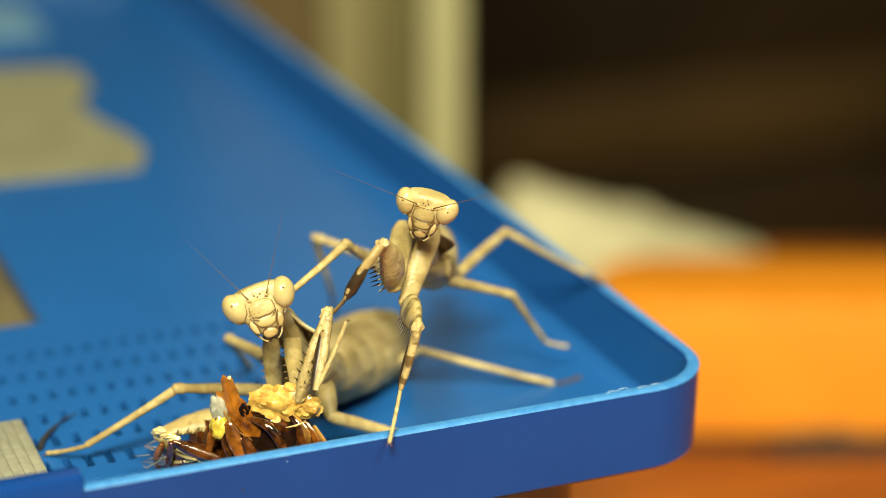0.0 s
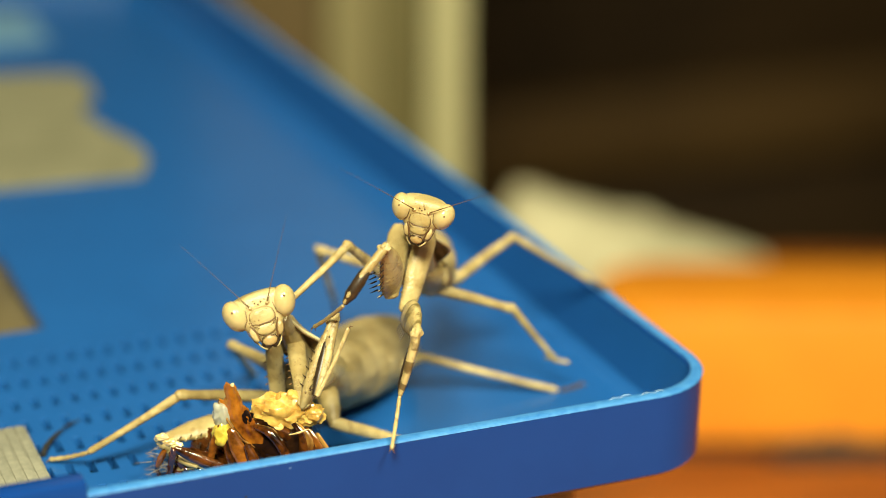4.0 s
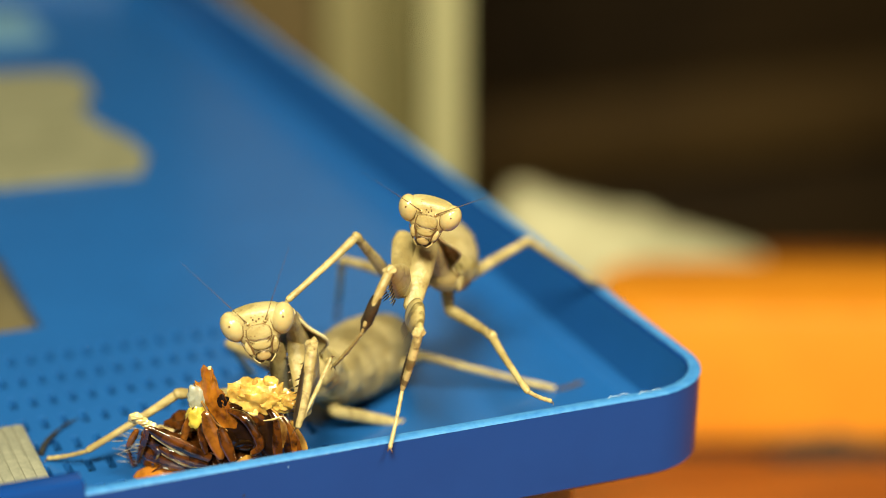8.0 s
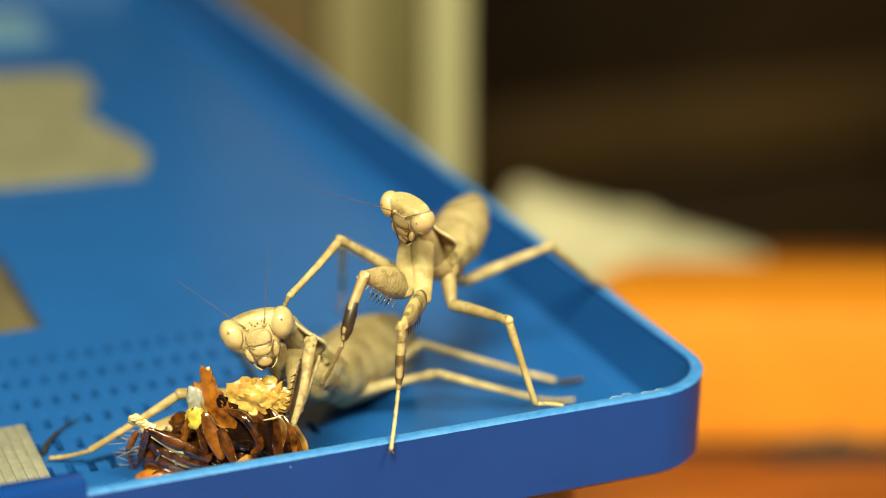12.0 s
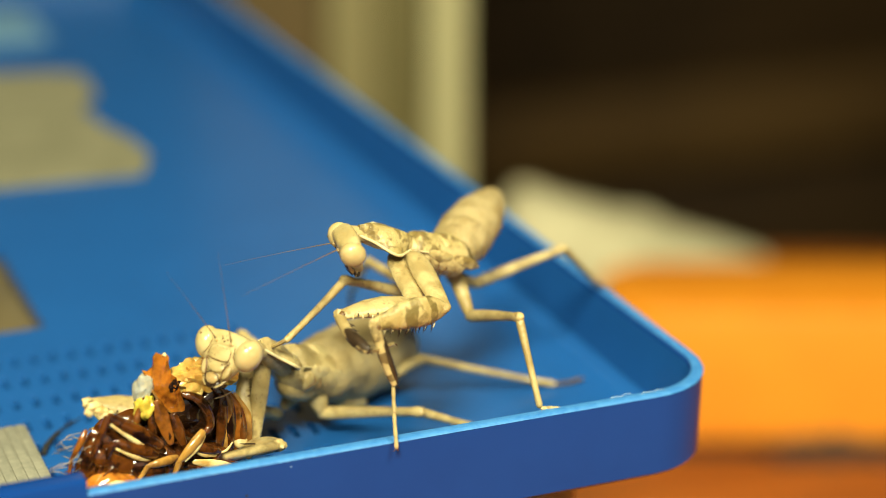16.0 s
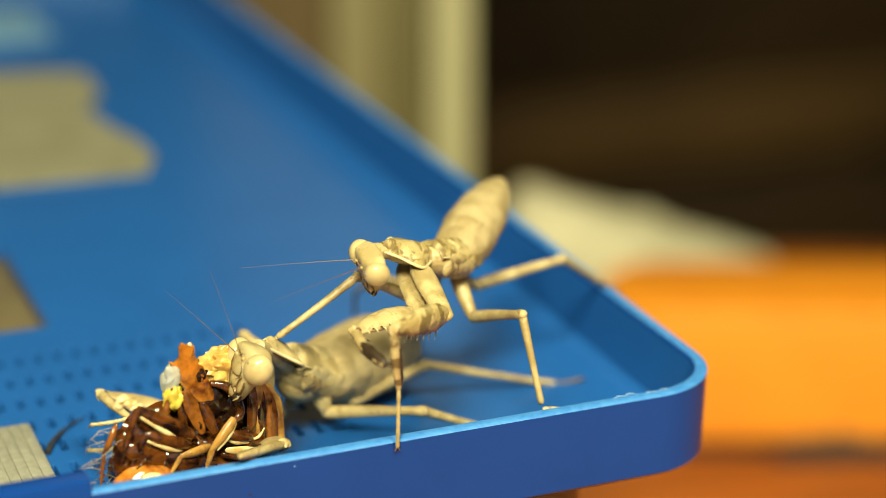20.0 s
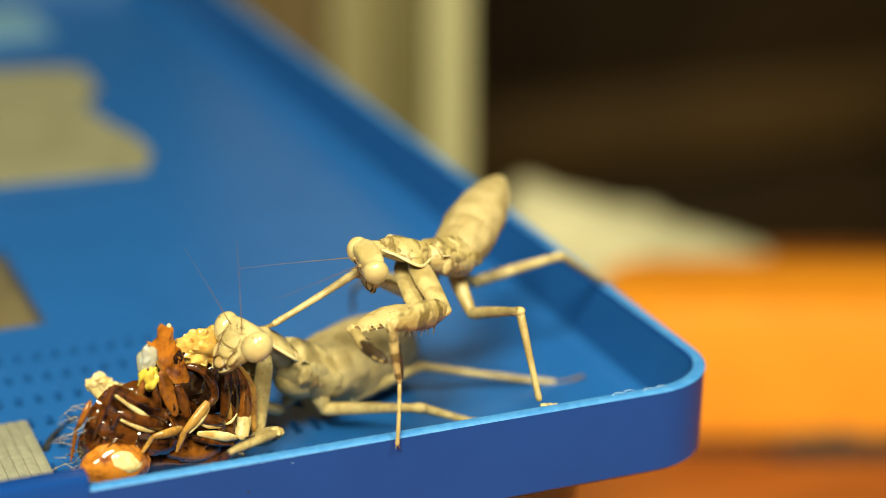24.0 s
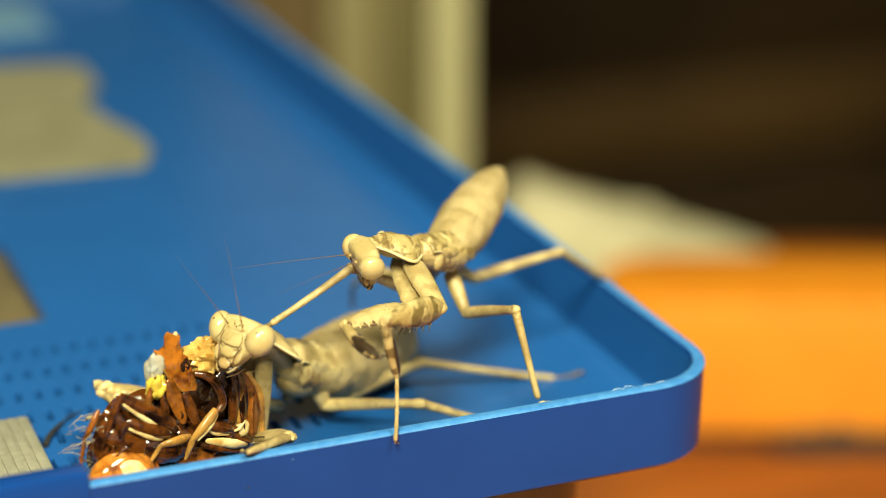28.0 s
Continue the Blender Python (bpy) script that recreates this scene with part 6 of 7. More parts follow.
    key(PB["prothorax"], (0, -34.60, 16.46, 19.01, -177.4, 40.6, -116.1), (3, -35.51, 17.18, 19.22, -176.1, 37.1, -118.7), (3.5, -35.51, 17.18, 19.22, -176.1, 37.1, -118.7), (5.5, -34.94, 16.65, 19.07, -178.3, 39.5, -114.7), (6, -34.68, 16.83, 19.49, -178.1, 38.0, -115.2), (7, -34.74, 16.71, 18.98, -176.0, 37.6, -118.7), (8, -34.42, 16.37, 18.71, -173.6, 35.2, -123.5), (9, -33.91, 16.92, 19.64, -173.6, 32.3, -124.3), (10, -34.42, 16.87, 19.60, -173.6, 36.5, -123.1), (11, -35.07, 16.95, 19.83, -173.9, 37.5, -122.3), (12, -34.98, 16.98, 19.95, -174.4, 36.3, -121.8), (12.5, -35.12, 17.07, 19.90, -173.9, 37.5, -122.3), (14.5, -41.52, 13.46, 22.05, 149.8, 50.4, 166.0), (15.5, -43.38, 14.74, 20.95, 143.9, 56.5, 157.4), (17, -44.36, 15.51, 20.23, 137.1, 59.2, 140.9), (18, -42.35, 12.91, 19.05, 139.9, 62.4, 159.7), (20, -42.31, 12.92, 19.02, 140.0, 62.0, 158.9), (24, -42.28, 13.05, 18.86, 138.8, 61.7, 155.1), (26, -42.20, 12.74, 18.26, 138.4, 62.4, 155.7), (28, -43.04, 13.31, 18.79, 139.3, 62.4, 158.1))
    key(PB["mesothorax"], (0, -31.75, 21.36, 12.40, 179.5, 60.0, -113.4), (3, -32.47, 21.51, 12.27, 178.3, 61.5, -116.3), (3.5, -32.47, 21.51, 12.27, 178.3, 61.5, -116.3), (5.5, -32.39, 21.58, 12.34, 177.1, 61.5, -119.3), (6, -32.13, 21.57, 12.62, 178.3, 60.8, -116.3), (7, -31.65, 21.08, 12.07, 174.7, 64.4, -124.6), (8, -30.86, 20.01, 11.62, 163.8, 76.1, -140.8), (9, -30.48, 20.21, 12.27, 163.8, 76.1, -140.7), (10, -30.79, 20.68, 12.63, 158.5, 76.2, -150.0), (11, -31.47, 20.92, 12.95, 158.0, 72.7, -155.1), (12, -31.55, 20.90, 12.96, 152.6, 82.3, -151.2), (12.5, -31.52, 21.04, 13.02, 146.5, 83.7, -157.1), (14.5, -34.88, 16.28, 17.28, 151.4, 67.0, -178.1), (15.5, -35.98, 17.22, 17.05, 144.9, 64.6, 157.4), (17, -36.26, 16.67, 16.92, 147.2, 66.4, 169.5), (18, -34.91, 16.11, 15.98, 151.4, 70.1, -172.6), (20, -34.84, 16.01, 15.91, 152.8, 70.0, -169.6), (24, -34.65, 15.81, 15.76, 152.8, 70.0, -169.7), (26, -34.59, 15.62, 15.26, 148.6, 73.1, -173.0), (28, -35.52, 16.39, 15.74, 150.8, 70.8, -172.8))
    key(PB["abdomen"], (0, -29.89, 25.79, 9.64, -169.0, 85.4, -98.2), (3, -30.45, 25.95, 9.62, -163.3, 85.7, -91.3), (3.5, -30.45, 25.95, 9.62, -163.3, 85.7, -91.3), (5.5, -30.25, 25.96, 9.71, -167.1, 85.4, -95.8), (6, -30.13, 25.98, 9.92, -162.4, 85.8, -90.3), (7, -29.25, 25.48, 9.69, -175.1, 85.4, -105.9), (8, -27.85, 24.45, 10.35, -172.1, 86.0, -102.4), (9, -27.46, 24.68, 11.00, 24.1, 88.2, 89.6), (10, -27.47, 24.94, 11.40, 31.1, 87.4, 94.6), (11, -27.91, 24.84, 11.43, 49.3, 87.1, 109.7), (12, -28.53, 25.46, 12.30, 80.5, 86.7, 137.5), (12.5, -28.48, 25.62, 12.51, 70.5, 85.7, 124.6), (14.5, -30.39, 19.14, 15.33, 91.2, 86.4, 147.2), (15.5, -30.69, 18.67, 14.99, 62.6, 84.7, 114.5), (17, -31.28, 18.95, 14.97, 57.0, 84.2, 108.4), (18, -30.59, 19.42, 14.27, 29.8, 80.4, 81.2), (20, -30.62, 19.43, 14.17, 30.2, 80.3, 81.3), (24, -30.42, 19.23, 14.03, 29.8, 80.2, 80.9), (26, -30.31, 19.14, 13.84, 30.3, 80.1, 81.0), (28, -31.18, 19.75, 14.09, 27.9, 78.4, 76.9))
    key(PB["fore_coxa_l"], (0, -36.38, 19.04, 18.66, -120.9, -19.0, 160.3), (3, -37.03, 19.87, 18.89, -124.1, -19.4, 162.8), (3.5, -37.03, 19.87, 18.89, -124.1, -19.4, 162.8), (5.5, -36.83, 19.51, 18.95, -130.6, -22.1, 165.2), (6, -36.42, 20.10, 18.55, -116.0, -17.8, 156.9), (7, -36.68, 18.90, 18.79, -123.2, -18.3, 163.2), (8, -36.11, 20.20, 17.58, -115.1, -13.3, 162.6), (9, -35.59, 18.83, 17.95, -117.7, -16.6, 160.3), (10, -35.65, 18.02, 18.32, -116.2, -17.2, 157.9), (11, -35.99, 18.50, 17.78, -123.7, -19.9, 161.8), (12, -35.48, 20.01, 17.58, -115.4, -15.2, 159.9), (12.5, -35.38, 19.94, 17.32, -111.5, -12.9, 159.3), (14.5, -38.29, 17.27, 16.69, -111.4, -7.0, 171.6), (15.5, -38.84, 16.48, 16.60, -107.8, -4.4, 175.5), (17, -39.20, 15.89, 16.48, -105.1, -3.7, 175.5), (18, -37.89, 17.25, 14.74, -104.3, -5.1, 169.8), (24, -37.89, 17.25, 14.74, -104.3, -5.1, 169.8), (26, -37.95, 17.10, 14.80, -104.3, -5.1, 169.8), (28, -38.47, 17.01, 14.60, -105.2, -5.2, 170.4))
    key(PB["fore_femur_l"], (0, -40.73, 11.69, 13.93, -27.1, 28.5, -169.1), (3, -41.16, 12.69, 13.73, -25.6, 27.2, -163.2), (3.5, -41.16, 12.69, 13.73, -25.6, 27.2, -163.2), (5.5, -41.03, 12.96, 13.06, -27.9, 30.0, -161.8), (6, -41.06, 12.55, 14.47, -30.0, 33.3, -157.9), (7, -40.65, 11.57, 13.71, -30.4, 39.1, -162.8), (8, -39.65, 12.05, 13.56, -33.3, 45.5, -163.3), (9, -39.73, 11.13, 13.61, -12.9, 40.6, -149.5), (10, -40.13, 10.38, 14.20, -23.7, 46.6, -165.9), (11, -40.28, 11.36, 12.69, -14.4, 51.2, -163.3), (12, -39.53, 12.12, 13.55, -7.8, 60.5, -153.2), (12.5, -39.33, 11.73, 13.84, -12.9, 66.2, -160.8), (14.5, -40.05, 8.34, 13.14, 69.4, 28.1, -86.5), (15.5, -39.80, 7.22, 13.62, 84.3, 16.8, -87.8), (17, -40.10, 6.49, 13.93, 93.7, 7.2, -93.6), (18, -39.77, 7.99, 12.33, 88.0, 13.1, -71.0), (20, -39.79, 7.94, 12.35, 88.7, 10.7, -71.1), (24, -39.77, 7.98, 12.33, 89.9, 8.0, -69.9), (26, -39.83, 7.83, 12.40, 93.6, 7.5, -69.6), (28, -40.27, 7.76, 12.04, 88.5, 8.0, -75.0))
    key(PB["fore_tibia_l"], (0, -43.97, 6.52, 21.58, -153.6, 24.4, 42.8), (3, -43.79, 7.48, 21.57, -151.1, 33.8, 53.7), (3.5, -43.79, 7.48, 21.57, -151.1, 33.8, 53.7), (5.5, -43.69, 7.27, 20.54, -148.5, 35.9, 60.8), (6, -43.53, 6.28, 21.54, -153.6, 22.3, 60.8), (7, -44.27, 5.25, 20.26, -159.2, 6.9, 50.4), (8, -43.69, 5.25, 19.28, -158.1, 18.3, 59.2), (9, -43.98, 6.10, 20.85, -172.1, 12.4, 51.4), (10, -45.49, 4.97, 20.36, -167.9, -9.4, 38.2), (11, -46.65, 6.90, 18.63, -171.9, 19.9, 37.7), (12, -46.45, 7.15, 18.31, -176.4, 34.7, 42.5), (12.5, -46.83, 6.81, 17.68, -175.5, 30.7, 39.5), (14.5, -49.09, 6.16, 16.18, 114.5, 25.0, 7.8), (15.5, -49.55, 6.56, 14.55, 106.2, 5.9, 6.0), (17, -49.94, 7.18, 13.30, 97.5, -5.7, 3.9), (18, -48.98, 4.74, 12.66, 101.3, 6.2, 4.0), (20, -49.02, 4.73, 12.58, 99.5, 4.3, 6.0), (24, -48.94, 4.62, 12.36, 97.4, 2.4, 6.6), (26, -49.00, 4.52, 11.79, 98.3, -1.9, 6.0), (28, -49.70, 5.20, 12.30, 97.2, 3.3, 5.7))
    key(PB["fore_tarsus_l"], (0, -48.40, 7.10, 15.27, 170.0, 51.7, -98.9), (3, -49.23, 6.63, 15.73, 164.0, 52.2, -90.0), (3.5, -49.23, 6.63, 15.73, 164.0, 52.2, -90.0), (5.5, -49.77, 5.68, 14.54, 172.7, 47.6, -100.8), (6, -47.90, 5.65, 15.01, 170.3, 53.2, -100.2), (7, -46.95, 6.33, 13.08, 168.7, 51.1, -96.4), (8, -47.42, 4.78, 12.28, 167.3, 39.3, -85.1), (9, -45.85, 5.47, 13.30, 169.3, 32.0, -85.6), (10, -45.53, 7.01, 12.89, 170.2, 31.8, -88.0), (11, -49.42, 6.17, 11.32, 169.4, 25.2, -82.4), (12, -50.34, 4.30, 11.38, 170.8, 31.8, -89.7), (12.5, -50.45, 4.67, 10.67, 165.3, 36.1, -76.7), (14.5, -49.48, -1.02, 13.27, -177.7, 53.1, -114.8), (15.5, -48.98, -0.90, 12.39, -158.1, 74.5, -110.4), (17, -49.32, -0.51, 12.29, -155.3, 73.7, -111.5), (18, -48.61, -2.86, 11.15, -172.4, 71.9, -112.8), (20, -48.31, -2.88, 11.31, -174.8, 70.5, -113.0), (24, -48.10, -3.02, 11.36, -176.4, 70.2, -112.8), (26, -48.16, -3.11, 10.66, -175.1, 75.4, -111.5), (28, -48.98, -2.46, 11.33, -175.1, 68.8, -113.4))
    key(PB["mid_coxa_l"], (0, -32.15, 22.09, 11.87, -112.9, -17.7, 65.5), (3, -31.58, 23.42, 11.34, -102.1, -13.3, 89.0), (3.5, -31.58, 23.42, 11.34, -102.1, -13.3, 89.0), (5.5, -31.87, 22.92, 11.54, -101.3, -17.6, 63.4), (6, -32.17, 22.13, 11.86, -94.4, -16.2, 78.6), (7, -32.20, 22.05, 11.89, -94.3, -16.2, 78.7), (8, -31.96, 22.60, 11.67, -96.3, -16.1, 74.5), (9, -31.36, 24.03, 11.08, -88.6, -20.1, 99.1), (10, -31.37, 23.99, 11.10, -88.5, -20.2, 99.1), (11, -31.13, 24.62, 10.85, -82.1, -30.5, 113.2), (12, -31.17, 24.52, 10.88, -82.1, -30.5, 113.2), (12.5, -30.90, 25.17, 10.62, -82.3, -30.2, 113.1), (14.5, -31.66, 23.31, 11.38, -106.4, -6.7, 116.5), (15.5, -31.42, 23.92, 11.14, -112.9, 13.0, 133.5), (17, -31.52, 23.66, 11.24, -109.5, -0.3, 124.8), (18, -32.10, 22.22, 11.82, -121.1, 12.5, 114.8), (20, -32.19, 21.98, 11.91, -120.8, 12.4, 115.2), (24, -31.84, 22.86, 11.56, -122.1, 12.9, 113.6), (26, -31.83, 22.87, 11.56, -122.1, 12.9, 113.6), (28, -31.91, 22.67, 11.64, -121.8, 12.8, 114.0))
    key(PB["mid_femur_l"], (0, -36.09, 24.53, 10.02, -38.7, -36.6, 83.4), (3, -36.41, 23.75, 10.33, -37.5, -33.8, 80.9), (3.5, -36.41, 23.75, 10.33, -37.5, -33.8, 80.9), (5.5, -36.25, 25.45, 10.57, -35.1, -35.6, 81.0), (6, -37.11, 23.23, 11.49, -31.9, -35.8, 79.7), (7, -37.15, 23.14, 11.52, -33.0, -37.7, 81.4), (8, -36.80, 24.10, 11.13, -26.4, -39.0, 78.9), (9, -36.25, 23.21, 11.20, -33.5, -32.1, 78.1), (10, -36.26, 23.16, 11.22, -34.6, -30.8, 77.7), (11, -35.51, 22.36, 11.43, -47.9, -26.3, 78.5), (12, -35.55, 22.26, 11.47, -49.3, -25.1, 77.7), (12.5, -35.29, 22.94, 11.19, -46.3, -26.8, 78.5), (14.5, -36.01, 21.33, 9.99, -56.7, -25.9, 81.6), (15.5, -34.44, 20.45, 9.25, -65.2, -26.7, 87.5), (17, -35.37, 20.99, 9.58, -62.5, -27.4, 86.9), (18, -35.75, 19.91, 9.29, -51.6, -35.0, 89.3), (20, -35.85, 19.65, 9.41, -52.1, -35.0, 89.5), (24, -35.47, 20.63, 8.98, -51.5, -34.9, 89.1), (26, -35.46, 20.64, 8.98, -51.5, -34.8, 89.0), (28, -35.55, 20.41, 9.08, -53.7, -32.4, 87.8))
    key(PB["mid_tibia_l"], (0, -43.68, 20.12, 17.08, -108.6, -3.5, 119.0), (3, -43.96, 19.93, 17.75, -112.0, 0.6, 117.4), (3.5, -43.96, 19.93, 17.75, -112.0, 0.6, 117.4), (5.5, -43.47, 21.18, 18.05, -109.7, -1.5, 120.6), (6, -43.98, 18.78, 19.26, -124.3, 6.8, 103.2), (7, -44.10, 18.34, 19.01, -124.8, 5.9, 101.4), (8, -42.95, 18.83, 18.97, -117.3, 2.4, 107.9), (9, -43.35, 19.60, 19.15, -118.3, 5.6, 111.3), (10, -43.51, 19.88, 19.18, -118.4, 6.6, 112.6), (11, -44.35, 20.75, 18.19, -108.1, -2.2, 126.7), (12, -44.54, 21.05, 18.11, -107.7, -2.6, 128.6), (12.5, -43.94, 21.14, 18.10, -101.3, -14.6, 132.1), (14.5, -45.70, 20.03, 15.53, -110.2, -1.5, 118.3), (15.5, -44.72, 18.79, 13.45, -109.6, -1.6, 120.6), (17, -45.45, 19.15, 14.18, -114.6, 5.4, 119.2), (18, -44.64, 16.00, 15.03, -121.9, -3.3, 91.2), (20, -44.79, 15.75, 15.09, -122.6, -3.5, 90.3), (24, -44.35, 16.77, 14.73, -112.9, -5.7, 98.1), (26, -44.34, 16.78, 14.73, -113.7, -5.0, 98.6), (28, -44.76, 17.19, 14.71, -114.9, -3.7, 99.6))
    key(PB["mid_tarsus_l"], (0, -53.83, 14.76, 13.23, 162.2, 23.8, -42.8), (3, -53.91, 14.73, 13.22, 162.8, 22.5, -47.2), (3.5, -53.91, 14.73, 13.22, 162.8, 22.5, -47.2), (5.5, -53.32, 15.48, 13.98, 166.2, 62.1, 33.6), (6, -53.58, 15.70, 12.46, 165.4, 37.2, -78.0), (7, -53.76, 15.67, 12.10, 166.5, 42.6, -85.7), (8, -53.12, 15.29, 13.42, 161.6, 32.5, -55.4), (9, -53.07, 15.23, 13.45, 158.6, 38.1, -31.2), (10, -53.08, 15.18, 13.47, 158.7, 38.0, -31.4), (11, -53.67, 13.99, 14.43, 168.3, 30.4, -81.9), (12, -53.67, 13.99, 14.43, 168.3, 30.3, -81.8), (12.5, -53.14, 13.64, 15.80, 163.0, 33.7, -64.9), (14.5, -55.74, 14.74, 11.36, 158.5, 58.5, -90.1), (15.5, -54.57, 13.08, 9.40, 158.9, 58.1, -90.1), (17, -54.82, 13.38, 9.17, 159.3, 57.1, -89.1), (18, -54.95, 16.15, 8.61, 156.4, 61.0, -91.8), (20, -55.16, 16.10, 8.47, 159.0, 61.5, -95.5), (24, -55.43, 15.67, 10.06, 156.7, 61.3, -92.7), (26, -55.35, 15.55, 9.90, 156.7, 61.3, -92.7), (28, -55.63, 15.69, 9.62, 157.3, 60.3, -91.5))
    key(PB["hind_coxa_l"], (0, -28.27, 30.94, 7.82, -108.5, -27.6, 41.5), (3, -28.31, 30.84, 7.86, -108.1, -27.1, 42.0), (3.5, -28.31, 30.84, 7.86, -108.1, -27.1, 42.0), (5.5, -28.93, 29.32, 8.48, -107.6, -20.8, 55.7), (6, -28.49, 30.48, 8.00, -107.0, -20.8, 55.3), (7, -29.36, 28.19, 8.94, -107.7, -20.7, 56.1), (8, -29.36, 28.19, 8.94, -105.0, -21.2, 53.0), (9, -29.16, 28.71, 8.73, -105.0, -21.3, 52.6), (10, -28.77, 29.73, 8.31, -104.8, -21.4, 52.1), (11, -28.96, 29.23, 8.52, -105.0, -21.4, 52.3), (12, -28.96, 29.23, 8.52, -105.0, -21.4, 52.3), (12.5, -29.39, 28.13, 8.96, -105.1, -21.3, 52.6), (14.5, -30.24, 25.91, 9.87, -102.2, -14.3, 81.5), (15.5, -29.62, 27.41, 9.27, -113.6, 9.5, 127.9), (17, -29.62, 27.41, 9.27, -113.6, 9.5, 127.9), (18, -29.86, 26.83, 9.50, -113.2, 9.0, 128.6), (28, -29.86, 26.83, 9.50, -113.2, 9.0, 128.6))
    key(PB["hind_femur_l"], (0, -30.39, 34.25, 6.67, -76.7, -12.5, 44.3), (3, -30.48, 34.12, 6.73, -78.5, -13.4, 45.5), (3.5, -30.48, 34.12, 6.73, -78.5, -13.4, 45.5), (5.5, -31.92, 31.89, 7.32, -91.1, -21.4, 30.9), (6, -31.50, 33.09, 6.87, -80.5, -13.8, 33.7), (7, -32.35, 30.72, 7.78, -100.3, -30.4, 26.4), (8, -32.27, 30.87, 7.95, -96.8, -30.0, 21.6), (9, -32.07, 31.41, 7.74, -88.8, -23.7, 17.9), (10, -31.67, 32.48, 7.33, -79.5, -13.4, 19.1), (11, -31.86, 31.96, 7.53, -84.6, -19.4, 17.2), (12, -31.86, 31.96, 7.53, -84.6, -19.4, 17.2), (12.5, -32.28, 30.83, 7.97, -89.2, -26.5, 13.0), (14.5, -34.33, 26.75, 8.99, -90.4, -28.2, 12.7), (15.5, -32.33, 24.97, 7.70, -87.7, -25.8, 10.8), (17, -32.33, 24.97, 7.70, -87.7, -25.8, 10.8), (18, -32.56, 24.36, 7.96, -100.1, -37.5, 16.2), (28, -32.56, 24.36, 7.96, -100.1, -37.5, 16.2))
    key(PB["hind_tibia_l"], (0, -40.05, 43.19, 9.69, 170.8, -33.7, 70.7), (3, -40.41, 43.00, 9.37, 170.6, -36.3, 71.2), (3.5, -40.41, 43.00, 9.37, 170.6, -36.3, 71.2), (5.5, -38.59, 43.21, 7.07, 175.9, -39.7, 69.6), (6, -39.18, 43.68, 8.99, 171.6, -35.9, 70.8), (7, -37.00, 42.78, 5.75, -174.5, -46.6, 65.1), (8, -36.34, 43.22, 6.61, -173.4, -44.7, 64.7), (9, -36.19, 43.85, 7.99, -175.1, -33.9, 66.4), (10, -36.42, 44.53, 9.66, -178.1, -24.9, 67.6), (11, -36.12, 44.32, 8.68, -176.2, -41.5, 66.2), (12, -36.12, 44.32, 8.68, -176.2, -41.5, 66.2), (12.5, -35.31, 43.55, 8.14, -169.3, -44.3, 62.7), (14.5, -37.16, 39.48, 8.91, -178.8, -45.4, 67.3), (15.5, -35.01, 37.74, 8.18, -159.9, -47.3, 57.0), (17, -35.01, 37.74, 8.18, -159.9, -47.3, 57.0), (18, -34.80, 37.07, 6.15, -149.0, -53.8, 47.5), (28, -34.80, 37.07, 6.15, -149.0, -53.8, 47.5))
    key(PB["hind_tarsus_l"], (0, -35.52, 49.54, -1.53, -177.8, 11.5, -118.8), (3, -35.74, 49.84, -1.50, -174.5, 10.2, -129.5), (3.5, -35.74, 49.84, -1.50, -174.5, 10.2, -129.5), (5.5, -34.66, 51.00, -3.36, 178.7, 32.8, -109.2), (6, -34.69, 50.50, -1.93, 177.6, 8.8, -104.5), (7, -34.04, 52.21, -3.53, 177.4, 25.6, -105.4), (8, -33.69, 52.47, -2.97, 174.6, 11.5, -95.2), (9, -34.23, 51.23, -3.25, 176.4, 28.3, -103.2), (10, -34.65, 50.01, -2.71, 176.5, 28.5, -103.4), (11, -33.32, 52.92, -1.48, 173.9, 38.6, 48.1), (12, -33.32, 52.92, -1.48, 173.9, 38.6, 48.1), (12.5, -33.27, 52.99, -1.40, 172.2, 2.6, -85.5), (14.5, -33.69, 48.50, -0.62, 179.2, 12.9, -109.7), (15.5, -33.81, 48.14, -0.47, 179.1, 13.2, -109.5), (17, -33.81, 48.14, -0.47, 179.1, 13.2, -109.5), (18, -33.61, 48.71, -0.71, 179.1, 12.9, -109.5), (28, -33.61, 48.71, -0.71, 179.1, 12.9, -109.5))
